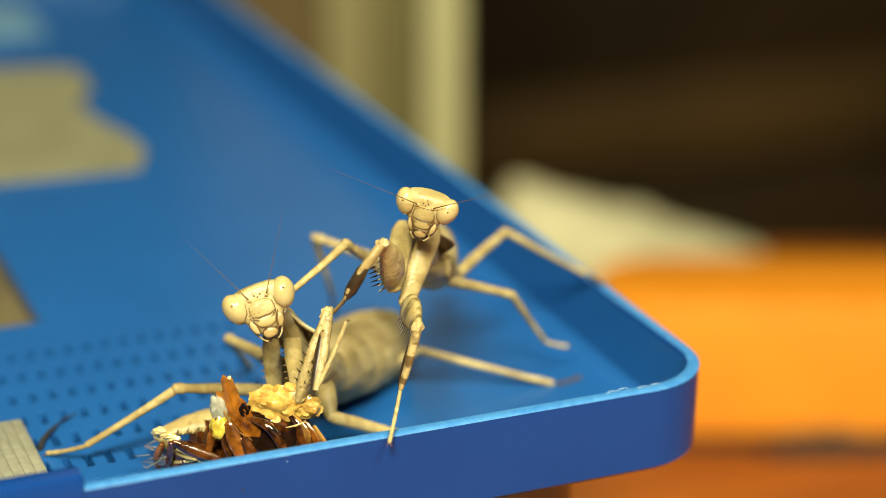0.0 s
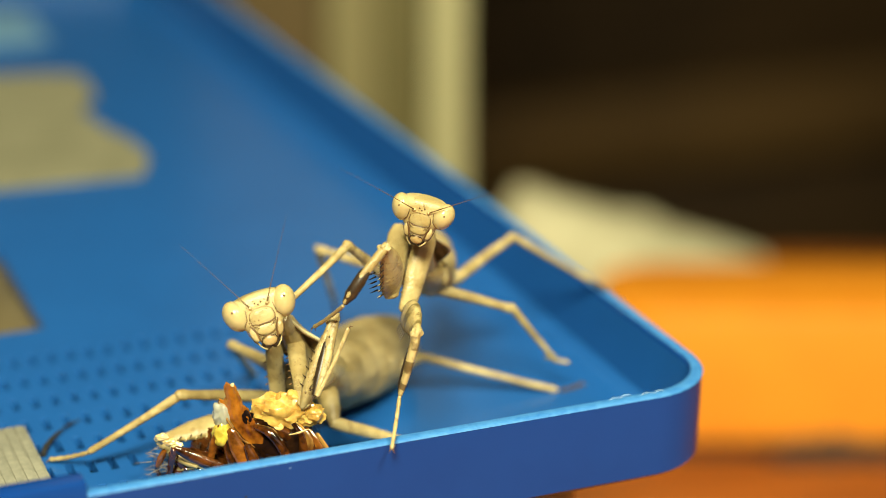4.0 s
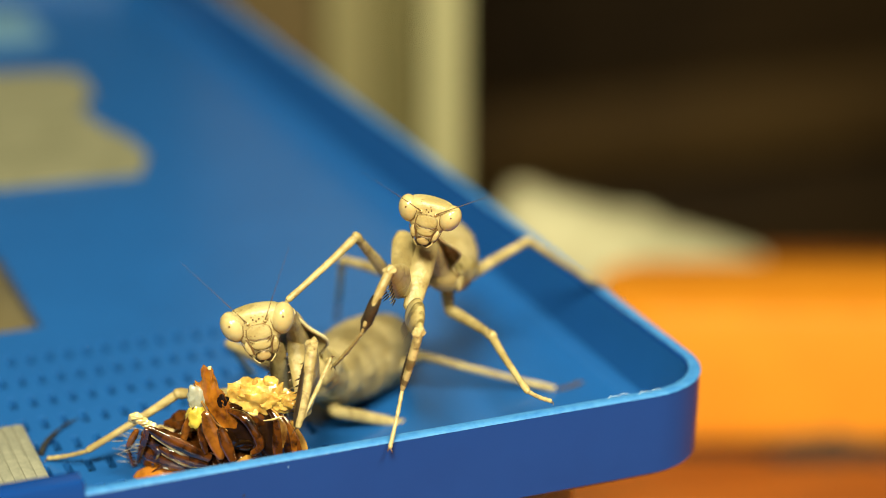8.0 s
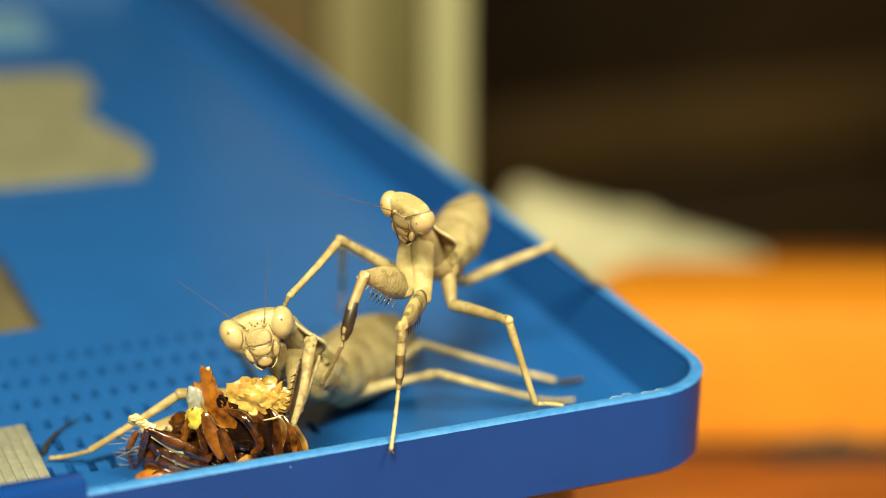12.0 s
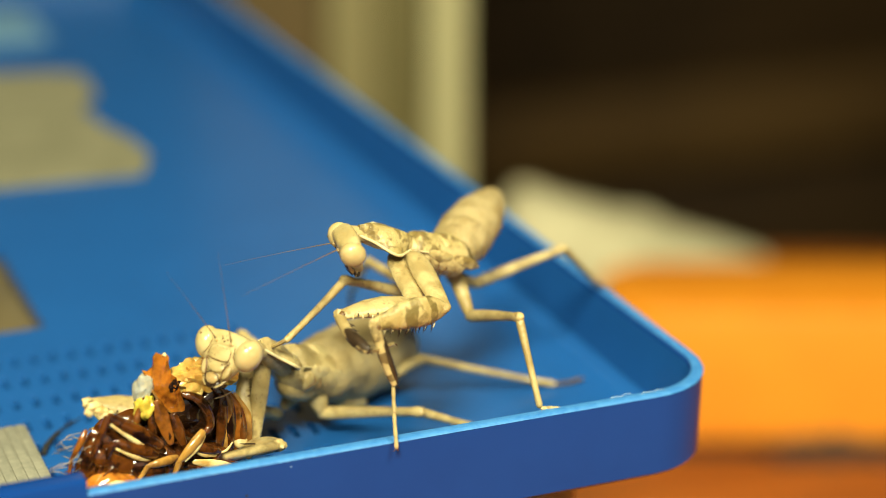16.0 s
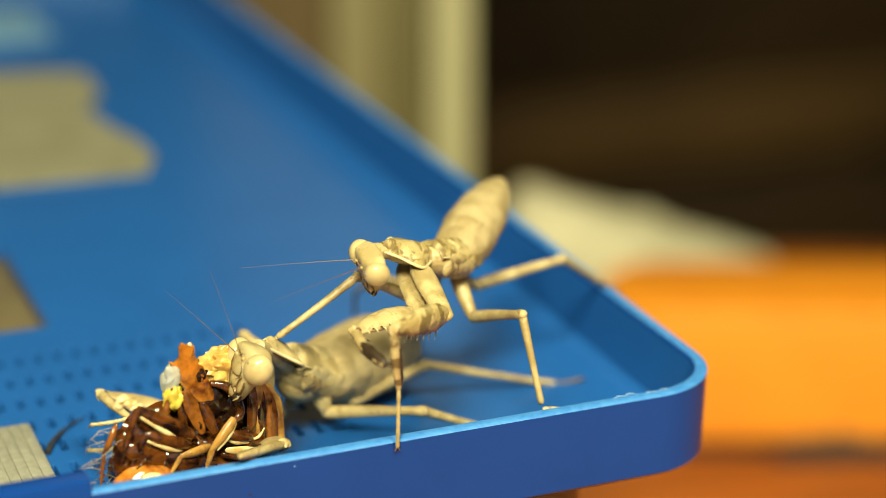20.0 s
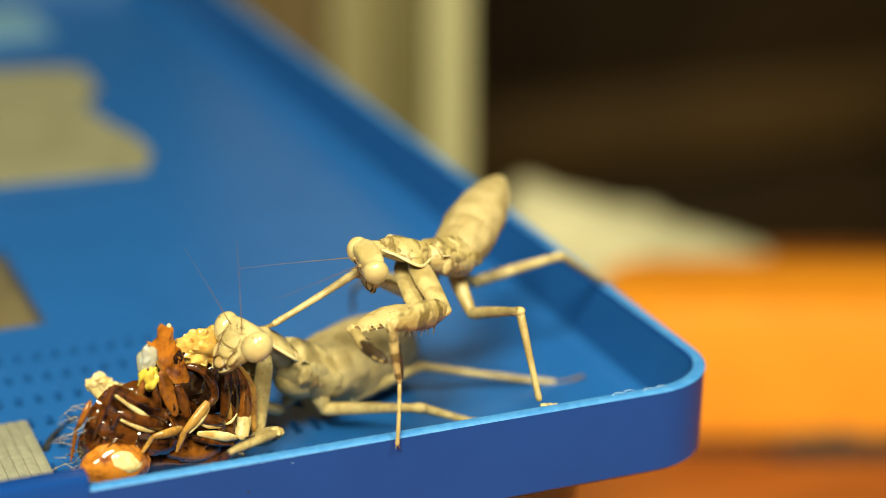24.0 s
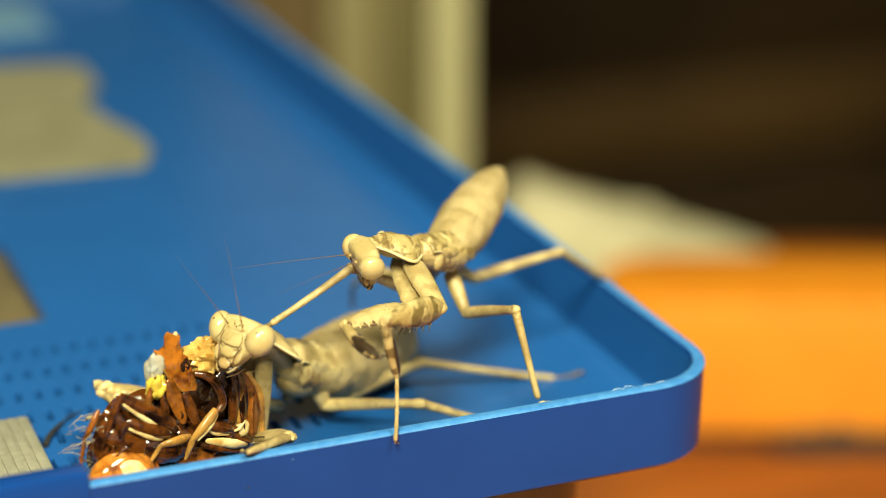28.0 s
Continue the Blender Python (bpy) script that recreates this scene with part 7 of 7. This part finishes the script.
    key(PB["fore_coxa_r"], (0, -33.80, 16.03, 18.87, -160.5, -30.8, 178.6), (3, -34.96, 16.14, 19.53, -162.8, -24.7, -178.5), (3.5, -34.96, 16.14, 19.53, -162.8, -24.7, -178.5), (5.5, -34.22, 16.02, 18.70, -152.0, -31.3, 173.4), (6, -34.18, 16.21, 19.15, -148.6, -30.8, 171.5), (7, -34.10, 16.84, 18.16, -148.7, -29.7, 172.1), (8, -34.03, 16.81, 18.04, -134.9, -26.3, 164.9), (9, -33.72, 18.79, 18.10, -125.3, -15.9, 167.7), (10, -33.94, 18.53, 18.08, -120.6, -14.8, 165.5), (11, -34.64, 18.08, 17.74, -122.6, -16.6, 164.9), (12, -34.55, 18.50, 18.11, -124.0, -14.8, 168.1), (12.5, -34.32, 18.40, 17.69, -122.5, -14.5, 167.4), (14.5, -37.75, 15.38, 17.26, -112.5, -4.5, 178.1), (15.5, -37.58, 13.97, 17.29, -109.9, -2.8, -178.9), (17, -37.46, 13.67, 17.01, -109.4, -3.5, 179.0), (18, -37.64, 13.46, 16.02, -106.5, -3.3, 177.9), (20, -37.74, 13.20, 16.12, -107.3, -3.1, 179.1), (24, -37.51, 13.78, 15.89, -106.2, -2.8, 179.2), (26, -37.75, 13.15, 16.14, -108.9, -3.2, 179.6), (28, -38.16, 13.93, 15.63, -106.0, -2.4, -179.6))
    key(PB["fore_femur_r"], (0, -38.60, 12.89, 10.96, -79.3, 65.4, 176.8), (3, -38.79, 13.14, 11.02, -79.3, 65.5, 175.3), (3.5, -38.79, 13.14, 11.02, -79.3, 65.5, 175.3), (5.5, -39.21, 11.97, 11.32, -74.9, 68.0, -178.8), (6, -39.16, 11.80, 11.97, -78.2, 67.7, 176.4), (7, -38.89, 12.39, 10.92, -73.5, 67.1, -178.4), (8, -38.78, 10.92, 11.86, -80.0, 67.2, 173.0), (9, -36.91, 11.35, 12.68, -90.8, 76.6, 144.8), (10, -37.27, 10.72, 13.28, -95.2, 77.6, 141.4), (11, -38.23, 10.54, 12.69, -69.4, 78.3, 165.3), (12, -37.58, 10.87, 12.84, -80.5, 79.8, 153.6), (12.5, -37.40, 10.65, 12.62, -66.0, 81.5, 164.6), (14.5, -38.34, 6.38, 13.54, 6.8, 80.7, -138.9), (15.5, -37.56, 4.78, 13.97, 70.0, 80.9, -93.2), (17, -37.83, 4.45, 13.77, 74.4, 85.5, -91.3), (18, -38.13, 4.10, 13.24, -34.6, 81.1, 177.4), (20, -38.05, 3.87, 13.22, -36.6, 80.2, 173.9), (24, -37.77, 4.41, 13.16, -39.2, 80.1, 171.0), (26, -37.99, 3.90, 12.98, -36.8, 80.7, 173.7), (28, -38.20, 4.54, 12.94, -22.3, 80.8, -174.9))
    key(PB["fore_tibia_r"], (0, -40.78, 3.40, 11.71, -163.7, 1.5, 85.7), (3, -41.23, 3.71, 11.78, -163.5, 2.2, 84.3), (3.5, -41.23, 3.71, 11.78, -163.5, 2.2, 84.3), (5.5, -41.37, 2.48, 12.28, -167.8, -4.8, 84.3), (6, -41.60, 2.36, 12.73, -167.0, -4.1, 83.0), (7, -41.18, 2.96, 12.00, -166.4, -0.8, 84.1), (8, -41.51, 1.56, 12.52, -166.8, -8.5, 80.2), (9, -42.42, 3.30, 12.65, -173.0, 5.7, 64.6), (10, -42.66, 2.57, 13.09, -174.9, 0.9, 65.1), (11, -43.80, 2.54, 13.39, -176.5, -1.7, 63.0), (12, -43.29, 2.95, 13.12, -176.6, 3.1, 62.4), (12.5, -43.55, 3.09, 13.21, -178.7, 2.7, 58.7), (14.5, -46.30, 0.96, 15.10, 174.1, -0.2, 40.9), (15.5, -46.92, 1.99, 14.49, 168.9, -8.5, 21.3), (17, -47.31, 2.05, 13.97, 173.3, -16.1, 18.1), (18, -46.34, -1.10, 14.50, 180.0, -8.4, 37.4), (20, -46.38, -1.12, 14.56, -178.9, -7.8, 35.4), (24, -46.11, -0.54, 14.46, -178.8, -11.5, 34.9), (26, -46.33, -1.08, 14.25, -179.6, -12.3, 35.5), (28, -46.78, 0.05, 14.38, 178.7, -13.8, 32.3))
    key(PB["fore_tarsus_r"], (0, -43.02, 3.37, 4.10, 172.5, 59.0, 48.4), (3, -43.50, 3.64, 4.17, 175.0, 58.7, 55.0), (3.5, -43.50, 3.64, 4.17, 175.0, 58.7, 55.0), (5.5, -42.96, 3.29, 4.65, 172.4, 52.3, 46.1), (6, -43.27, 3.12, 5.13, 172.5, 46.8, 45.2), (7, -43.02, 3.25, 4.31, 172.2, 56.3, 46.9), (8, -43.07, 2.97, 5.00, 171.4, 46.6, 41.3), (9, -43.63, 3.00, 4.81, 174.2, 50.7, 51.2), (10, -43.34, 2.75, 5.27, 171.9, 45.1, 42.7), (11, -44.12, 2.96, 5.59, 176.7, 40.6, 57.2), (12, -43.90, 2.79, 5.29, 174.6, 43.0, 51.0), (12.5, -43.89, 2.87, 5.36, 176.4, 43.4, 56.7), (14.5, -45.75, 0.38, 7.29, -172.8, -10.8, -137.9), (15.5, -45.32, 1.01, 6.92, -166.7, 12.1, 121.2), (17, -45.00, 1.84, 6.53, -176.8, 25.8, 79.1), (18, -45.44, -0.42, 6.84, 176.6, -1.5, -100.7), (20, -45.61, -0.39, 6.91, 178.4, -0.8, -106.8), (24, -44.94, 0.48, 6.85, 171.8, -10.0, -82.4), (26, -45.03, -0.08, 6.69, 174.1, -4.4, -91.5), (28, -45.12, 0.89, 6.83, 166.8, -8.8, -59.6))
    key(PB["mid_coxa_r"], (0, -27.25, 28.33, 9.01, -89.6, -53.1, 144.4), (3, -28.02, 28.63, 9.14, -94.0, -52.8, 149.8), (3.5, -28.02, 28.63, 9.14, -94.0, -52.8, 149.8), (5.5, -31.03, 21.49, 11.62, 105.4, -54.1, -29.0), (6, -30.51, 21.53, 12.07, 90.2, -77.2, -18.4), (7, -31.98, 17.96, 13.29, 163.9, 45.9, 52.8), (8, -28.66, 24.77, 10.65, 173.6, 20.2, 63.9), (9, -29.17, 23.75, 10.74, 170.4, 4.4, 64.3), (10, -29.61, 22.67, 11.21, 163.2, 0.7, 62.5), (11, -30.36, 20.84, 11.97, 156.5, 37.7, 47.3), (12, -30.39, 20.76, 12.00, 150.7, 46.1, 39.7), (12.5, -30.72, 19.92, 12.30, 153.7, 25.2, 48.4), (14.5, -30.05, 19.81, 11.94, 159.0, 19.8, 54.3), (15.5, -29.16, 20.15, 11.30, 153.0, 20.6, 49.7), (17, -29.89, 20.23, 11.34, 152.9, 28.4, 46.7), (18, -29.55, 20.33, 10.54, 142.2, 23.7, 38.9), (20, -29.81, 19.70, 10.78, 141.5, 26.6, 36.7), (24, -29.76, 19.81, 10.74, 140.5, 24.8, 36.6), (26, -29.66, 20.06, 10.64, 142.3, 23.8, 38.9), (28, -30.33, 19.83, 10.48, 143.0, 27.2, 37.9))
    key(PB["mid_femur_r"], (0, -30.09, 24.32, 9.03, 111.4, -22.2, 81.1), (3, -30.72, 24.53, 8.93, 110.6, -22.4, 82.1), (3.5, -30.72, 24.53, 8.93, 110.6, -22.4, 82.1), (5.5, -32.43, 16.74, 10.84, 126.8, -12.9, 62.6), (6, -32.07, 16.78, 12.06, 119.3, -18.2, 70.7), (7, -32.98, 14.30, 9.88, 102.7, -10.9, 15.8), (8, -28.93, 22.88, 5.71, 87.3, -35.1, 7.8), (9, -28.57, 23.03, 5.72, 95.9, -21.8, 8.7), (10, -28.34, 21.94, 6.38, 84.4, -31.3, 17.7), (11, -30.80, 17.42, 8.33, 75.1, -33.6, 27.6), (12, -31.25, 16.86, 8.97, 80.9, -33.1, 20.4), (12.5, -30.32, 16.97, 8.17, 72.8, -36.3, 26.7), (14.5, -29.51, 17.42, 7.44, 68.0, -42.1, 25.5), (15.5, -28.40, 17.30, 6.83, 64.4, -42.7, 28.5), (17, -29.67, 17.04, 7.31, 69.0, -39.5, 27.1), (18, -28.87, 16.94, 6.91, 63.4, -43.4, 28.8), (20, -29.34, 16.09, 7.22, 62.3, -42.1, 31.1), (24, -29.15, 16.23, 7.17, 62.2, -42.8, 30.6), (26, -28.98, 16.64, 6.99, 63.3, -42.8, 29.5), (28, -29.91, 16.23, 6.82, 61.9, -41.9, 31.7))
    key(PB["mid_tibia_r"], (0, -19.15, 24.23, 5.09, 152.6, -29.1, 74.5), (3, -19.73, 24.58, 5.16, 153.8, -26.5, 72.9), (3.5, -19.73, 24.58, 5.16, 153.8, -26.5, 72.9), (5.5, -23.73, 13.93, 4.26, 103.5, -10.4, 3.4), (6, -22.23, 15.15, 6.82, 145.6, -26.5, 74.8), (7, -29.49, 3.72, 7.42, 152.1, -29.8, 75.0), (8, -27.72, 11.79, 6.14, 106.8, -2.9, 0.1), (9, -26.48, 12.12, 4.66, 105.9, -5.3, -2.7), (10, -25.51, 11.16, 7.32, 128.3, 32.5, 18.3), (11, -27.17, 7.00, 10.75, 161.4, 13.7, 57.8), (12, -28.28, 6.06, 10.46, 161.4, 4.5, 60.6), (12.5, -27.23, 6.43, 10.87, 163.8, 9.6, 60.2), (14.5, -27.56, 6.75, 10.58, 159.7, 14.4, 56.5), (15.5, -26.45, 6.79, 10.41, 163.7, 19.2, 57.6), (17, -27.16, 6.48, 10.43, 162.4, 15.2, 57.9), (18, -27.05, 6.43, 10.58, 164.2, 15.0, 59.0), (20, -27.19, 5.70, 11.11, 166.5, 9.8, 61.5), (24, -27.16, 5.81, 11.04, 166.3, 10.5, 61.2), (26, -27.01, 6.17, 10.71, 165.5, 13.2, 60.2), (28, -27.70, 5.88, 10.78, 164.3, 9.4, 60.5))
    key(PB["mid_tarsus_r"], (0, -12.69, 27.62, -3.86, -142.0, 64.8, -141.7), (3, -13.48, 27.50, -4.12, -144.8, 64.6, -137.8), (3.5, -13.48, 27.50, -4.12, -144.8, 64.6, -137.8), (5.5, -22.60, 3.01, 1.66, -146.6, 58.6, -177.0), (6, -14.98, 17.49, -1.52, -152.4, 54.4, -158.1), (7, -23.17, 7.11, -1.15, -18.6, 79.7, -119.4), (8, -27.53, 1.20, 2.94, -151.3, 56.5, -153.8), (9, -26.71, 1.47, 1.64, -147.4, 65.2, -132.5), (10, -26.28, 1.75, 1.53, -151.7, 63.4, -132.9), (11, -25.49, 2.96, 0.38, 174.0, -82.8, -9.2), (12, -25.57, 3.59, -0.12, 174.0, -82.8, -9.2), (12.5, -25.42, 3.32, 0.29, 174.0, -82.8, -9.2), (14.5, -25.69, 2.29, 0.04, 174.0, -82.8, -9.2), (15.5, -25.66, 2.00, 0.04, 174.0, -82.8, -9.2), (17, -25.73, 2.19, -0.20, 174.0, -82.8, -9.2), (18, -25.83, 2.32, -0.19, 174.0, -82.8, -9.2), (20, -25.67, 2.62, -0.42, 174.0, -82.8, -9.2), (24, -25.70, 2.60, -0.37, 174.0, -82.8, -9.2), (26, -25.76, 2.46, -0.31, 174.0, -82.8, -9.2), (28, -25.81, 2.64, -0.62, 174.0, -82.8, -9.2))
    key(PB["hind_coxa_r"], (0, -26.78, 27.54, 8.40, 153.6, -55.5, 85.7), (3, -26.67, 27.82, 8.29, 180.0, -60.8, 67.9), (3.5, -26.67, 27.82, 8.29, 180.0, -60.8, 67.9), (5.5, -26.93, 27.18, 8.56, 179.6, -60.7, 68.2), (6, -26.61, 27.97, 8.23, 178.8, -61.0, 68.8), (7, -26.80, 27.51, 8.42, 177.9, -60.9, 69.4), (8, -27.18, 26.57, 8.80, 145.7, -51.3, 89.5), (9, -26.83, 27.40, 8.46, 140.6, -49.4, 92.0), (10, -26.70, 27.72, 8.33, 139.5, -49.1, 92.7), (11, -26.86, 27.35, 8.48, 140.2, -49.1, 92.2), (12, -26.86, 27.35, 8.48, 140.2, -49.1, 92.2), (12.5, -26.71, 27.70, 8.34, 137.7, -48.3, 93.5), (14.5, -26.91, 27.22, 8.53, 135.9, -40.7, 89.4), (15.5, -26.65, 27.80, 8.29, 122.3, -27.8, 84.6), (17, -26.70, 27.72, 8.33, 123.9, -37.3, 94.6), (18, -27.25, 26.40, 8.87, 134.7, -34.3, 85.0), (20, -27.05, 26.88, 8.67, 134.1, -34.1, 85.2), (28, -27.05, 26.88, 8.67, 134.1, -34.1, 85.2))
    key(PB["hind_femur_r"], (0, -24.76, 30.38, 6.35, 78.8, -13.7, 127.4), (3, -25.35, 31.08, 6.32, 76.2, -9.5, 120.1), (3.5, -25.35, 31.08, 6.32, 76.2, -9.5, 120.1), (5.5, -25.60, 30.43, 6.58, 77.4, -11.2, 110.8), (6, -25.25, 31.24, 6.27, 72.9, -7.0, 110.6), (7, -25.42, 30.76, 6.46, 75.1, -10.2, 101.9), (8, -24.88, 29.14, 6.72, 77.7, -11.4, 112.8), (9, -24.36, 29.86, 6.43, 73.7, -9.8, 98.6), (10, -24.19, 30.17, 6.32, 72.4, -9.7, 95.5), (11, -24.36, 29.79, 6.45, 75.8, -11.6, 94.4), (12, -24.36, 29.79, 6.45, 75.8, -11.6, 94.4), (12.5, -24.13, 30.10, 6.35, 74.5, -11.7, 90.6), (14.5, -24.08, 29.09, 6.33, 77.5, -12.6, 93.5), (15.5, -23.14, 28.48, 6.37, 75.7, -11.8, 93.4), (17, -23.46, 29.35, 6.53, 76.4, -12.7, 89.1), (18, -24.25, 27.74, 6.53, 84.6, -16.0, 95.8), (20, -24.02, 28.20, 6.35, 81.6, -14.6, 93.6), (28, -24.02, 28.20, 6.35, 81.6, -14.6, 93.6))
    key(PB["hind_tibia_r"], (0, -14.17, 37.72, 8.84, 122.5, -15.5, 65.9), (3, -14.03, 37.04, 9.42, 125.1, -16.3, 67.4), (3.5, -14.03, 37.04, 9.42, 125.1, -16.3, 67.4), (5.5, -13.40, 34.47, 9.39, 129.2, -22.4, 75.0), (6, -13.26, 35.23, 10.13, 131.1, -19.0, 70.6), (7, -12.78, 32.81, 9.81, 133.8, -26.6, 78.3), (8, -12.85, 33.61, 9.47, 132.0, -25.4, 77.6), (9, -11.68, 31.13, 10.11, 140.0, -32.0, 80.6), (10, -11.46, 30.71, 10.30, 141.8, -32.9, 80.5), (11, -11.46, 30.12, 9.65, 140.0, -36.0, 83.6), (12, -11.46, 30.12, 9.65, 140.0, -36.0, 83.6), (12.5, -11.13, 29.49, 9.88, 142.7, -37.5, 83.3), (14.5, -11.11, 29.26, 9.15, 140.3, -40.0, 86.3), (15.5, -10.23, 28.58, 9.59, 146.8, -42.1, 83.9), (17, -10.37, 28.45, 9.63, 146.3, -42.1, 84.2), (18, -11.20, 28.73, 7.73, 133.9, -44.0, 93.3), (20, -10.96, 28.54, 8.21, 137.4, -44.1, 90.9), (28, -10.96, 28.54, 8.21, 137.4, -44.1, 90.9))
    key(PB["hind_tarsus_r"], (0, -2.63, 34.75, 1.63, -156.9, 52.9, -147.4), (3, -2.69, 34.75, 1.76, -157.9, 52.4, -146.1), (3.5, -2.69, 34.75, 1.76, -157.9, 52.4, -146.1), (5.5, -2.30, 34.93, 1.39, -158.8, 54.1, -141.0), (6, -2.50, 34.58, 1.57, -158.9, 54.0, -140.9), (7, -2.27, 34.95, 1.37, -158.9, 54.1, -140.8), (8, -2.12, 35.25, 1.24, -158.6, 54.1, -141.4), (9, -2.15, 35.16, 1.27, -158.8, 54.1, -141.0), (10, -2.20, 35.05, 1.31, -158.9, 54.1, -140.7), (11, -2.10, 35.24, 1.23, -158.8, 54.1, -141.0), (12, -2.10, 35.24, 1.23, -158.8, 54.1, -141.0), (12.5, -2.18, 35.08, 1.30, -158.9, 54.1, -140.7), (14.5, -2.02, 35.40, 1.15, -158.7, 54.1, -141.3), (15.5, -2.03, 35.37, 1.17, -158.7, 54.1, -141.2), (17, -2.10, 35.21, 1.23, -158.9, 54.1, -140.9), (18, -1.83, 35.80, 0.98, -158.3, 54.0, -142.2), (20, -1.90, 35.64, 1.05, -158.4, 54.1, -141.8), (28, -1.90, 35.64, 1.05, -158.4, 54.1, -141.8))
    key(PB["head"], (0, -36.37, 11.45, 23.61, 3.7, 12.6, -33.0), (3, -37.21, 11.92, 23.93, 4.0, 10.5, -32.2), (5.5, -36.74, 11.53, 23.42, -5.1, 14.2, -33.1), (6, -36.43, 11.68, 24.12, 15.4, 13.0, -32.6), (7, -36.67, 11.66, 23.84, 15.0, 13.0, -32.6), (8, -36.23, 11.32, 23.42, 1.3, 12.0, -32.4), (9, -38.10, 11.08, 23.79, 21.9, 12.1, -61.1), (10, -38.46, 11.28, 23.93, 22.7, 13.1, -61.0), (11, -40.00, 10.76, 23.96, 14.3, 9.0, -62.6), (12, -39.50, 10.65, 24.17, 14.3, 11.6, -62.2), (12.5, -40.18, 9.70, 23.99, 8.1, 11.0, -62.1), (14.5, -44.24, 10.76, 22.49, 10.9, 5.6, -80.7), (15.5, -46.59, 10.08, 21.27, 23.0, 7.2, -93.5), (17, -47.75, 10.59, 21.37, 23.2, 5.4, -91.8), (18, -45.63, 8.82, 19.06, 13.6, 11.3, -89.4), (20, -45.56, 8.80, 19.08, 14.9, 10.8, -88.8), (24, -45.53, 8.76, 19.01, 16.6, 11.2, -87.7), (26, -45.45, 8.46, 18.34, 14.9, 8.9, -87.3), (28, -45.98, 8.92, 18.96, 17.7, 9.5, -86.8))
    key(PB["antennae"][0], (0, -0.98, -1.59, 0.87, 65.8, 27.8, -67.1), (12.5, -0.98, -1.59, 0.87, 42.7, 44.2, -65.7), (14.5, -0.98, -1.59, 0.87, 82.6, 42.7, -28.4), (28, -0.98, -1.59, 0.87, 70.3, 55.6, -33.2))
    key(PB["antennae"][1], (0, 0.98, -1.59, 0.87, -52.7, 20.4, -93.9), (12.5, 0.98, -1.59, 0.87, -57.8, 6.7, -71.6), (14.5, 0.98, -1.59, 0.87, -66.4, 54.5, -139.8), (28, 0.98, -1.59, 0.87, -56.7, 48.5, -126.1))
    key(front, (0, 0.00, 0.59, -0.65, -28.0, 0.0, 0.0), (3, 0.00, 0.58, -0.62, -27.2, 0.0, 0.0), (5.5, 0.00, 0.57, -0.61, -26.6, 0.0, 0.0), (8, 0.00, 0.56, -0.59, -26.0, 0.0, 0.0), (11, 0.00, 0.54, -0.57, -25.2, 0.0, 0.0), (12, 0.00, 0.54, -0.56, -25.0, 0.0, 0.0), (12.5, 0.00, 0.45, -0.43, -20.0, 0.0, 0.0), (14.5, 0.00, 0.00, 0.00, 0.0, 0.0, 0.0), (28, 0.00, 0.00, 0.00, 0.0, 0.0, 0.0))
    key(roach, (0, -58.04, 11.53, -1.06, 30.0, -0.0, -30.1), (3, -57.97, 11.52, -1.16, 29.2, -0.0, -29.6), (5.5, -58.33, 11.87, -0.80, 28.5, 1.0, -29.2), (6, -58.05, 12.22, 0.40, 28.5, -0.0, -29.1), (7, -58.14, 12.06, -0.14, 28.2, -0.0, -28.9), (8, -60.49, 13.32, 0.39, 27.5, 4.0, -28.8), (9, -58.26, 13.07, 2.18, 27.8, -0.0, -28.6), (10, -58.09, 12.85, 1.75, 27.5, -0.0, -28.4), (11, -58.45, 12.86, 1.38, 27.2, -0.0, -28.3), (12, -60.75, 13.49, 0.39, 26.7, 3.0, -28.1), (12.5, -62.50, 15.26, 4.40, 21.8, 6.0, -20.5), (14.5, -69.23, 16.06, 6.11, 7.5, 11.8, 10.7), (15.5, -67.91, 14.62, 3.84, 6.4, 10.2, 10.5), (17, -68.08, 14.52, 3.41, 6.4, 10.2, 10.5), (18, -65.63, 14.10, 4.92, 4.3, 6.8, 10.2), (20, -65.08, 13.77, 4.66, 4.3, 6.8, 10.2), (24, -67.31, 15.35, 6.31, 6.4, 10.2, 10.5), (25, -67.21, 15.12, 5.83, 6.4, 10.2, 10.5), (26, -66.98, 14.96, 5.65, 6.4, 10.2, 10.5), (28, -66.65, 14.56, 4.99, 5.9, 9.3, 10.4))


motions()
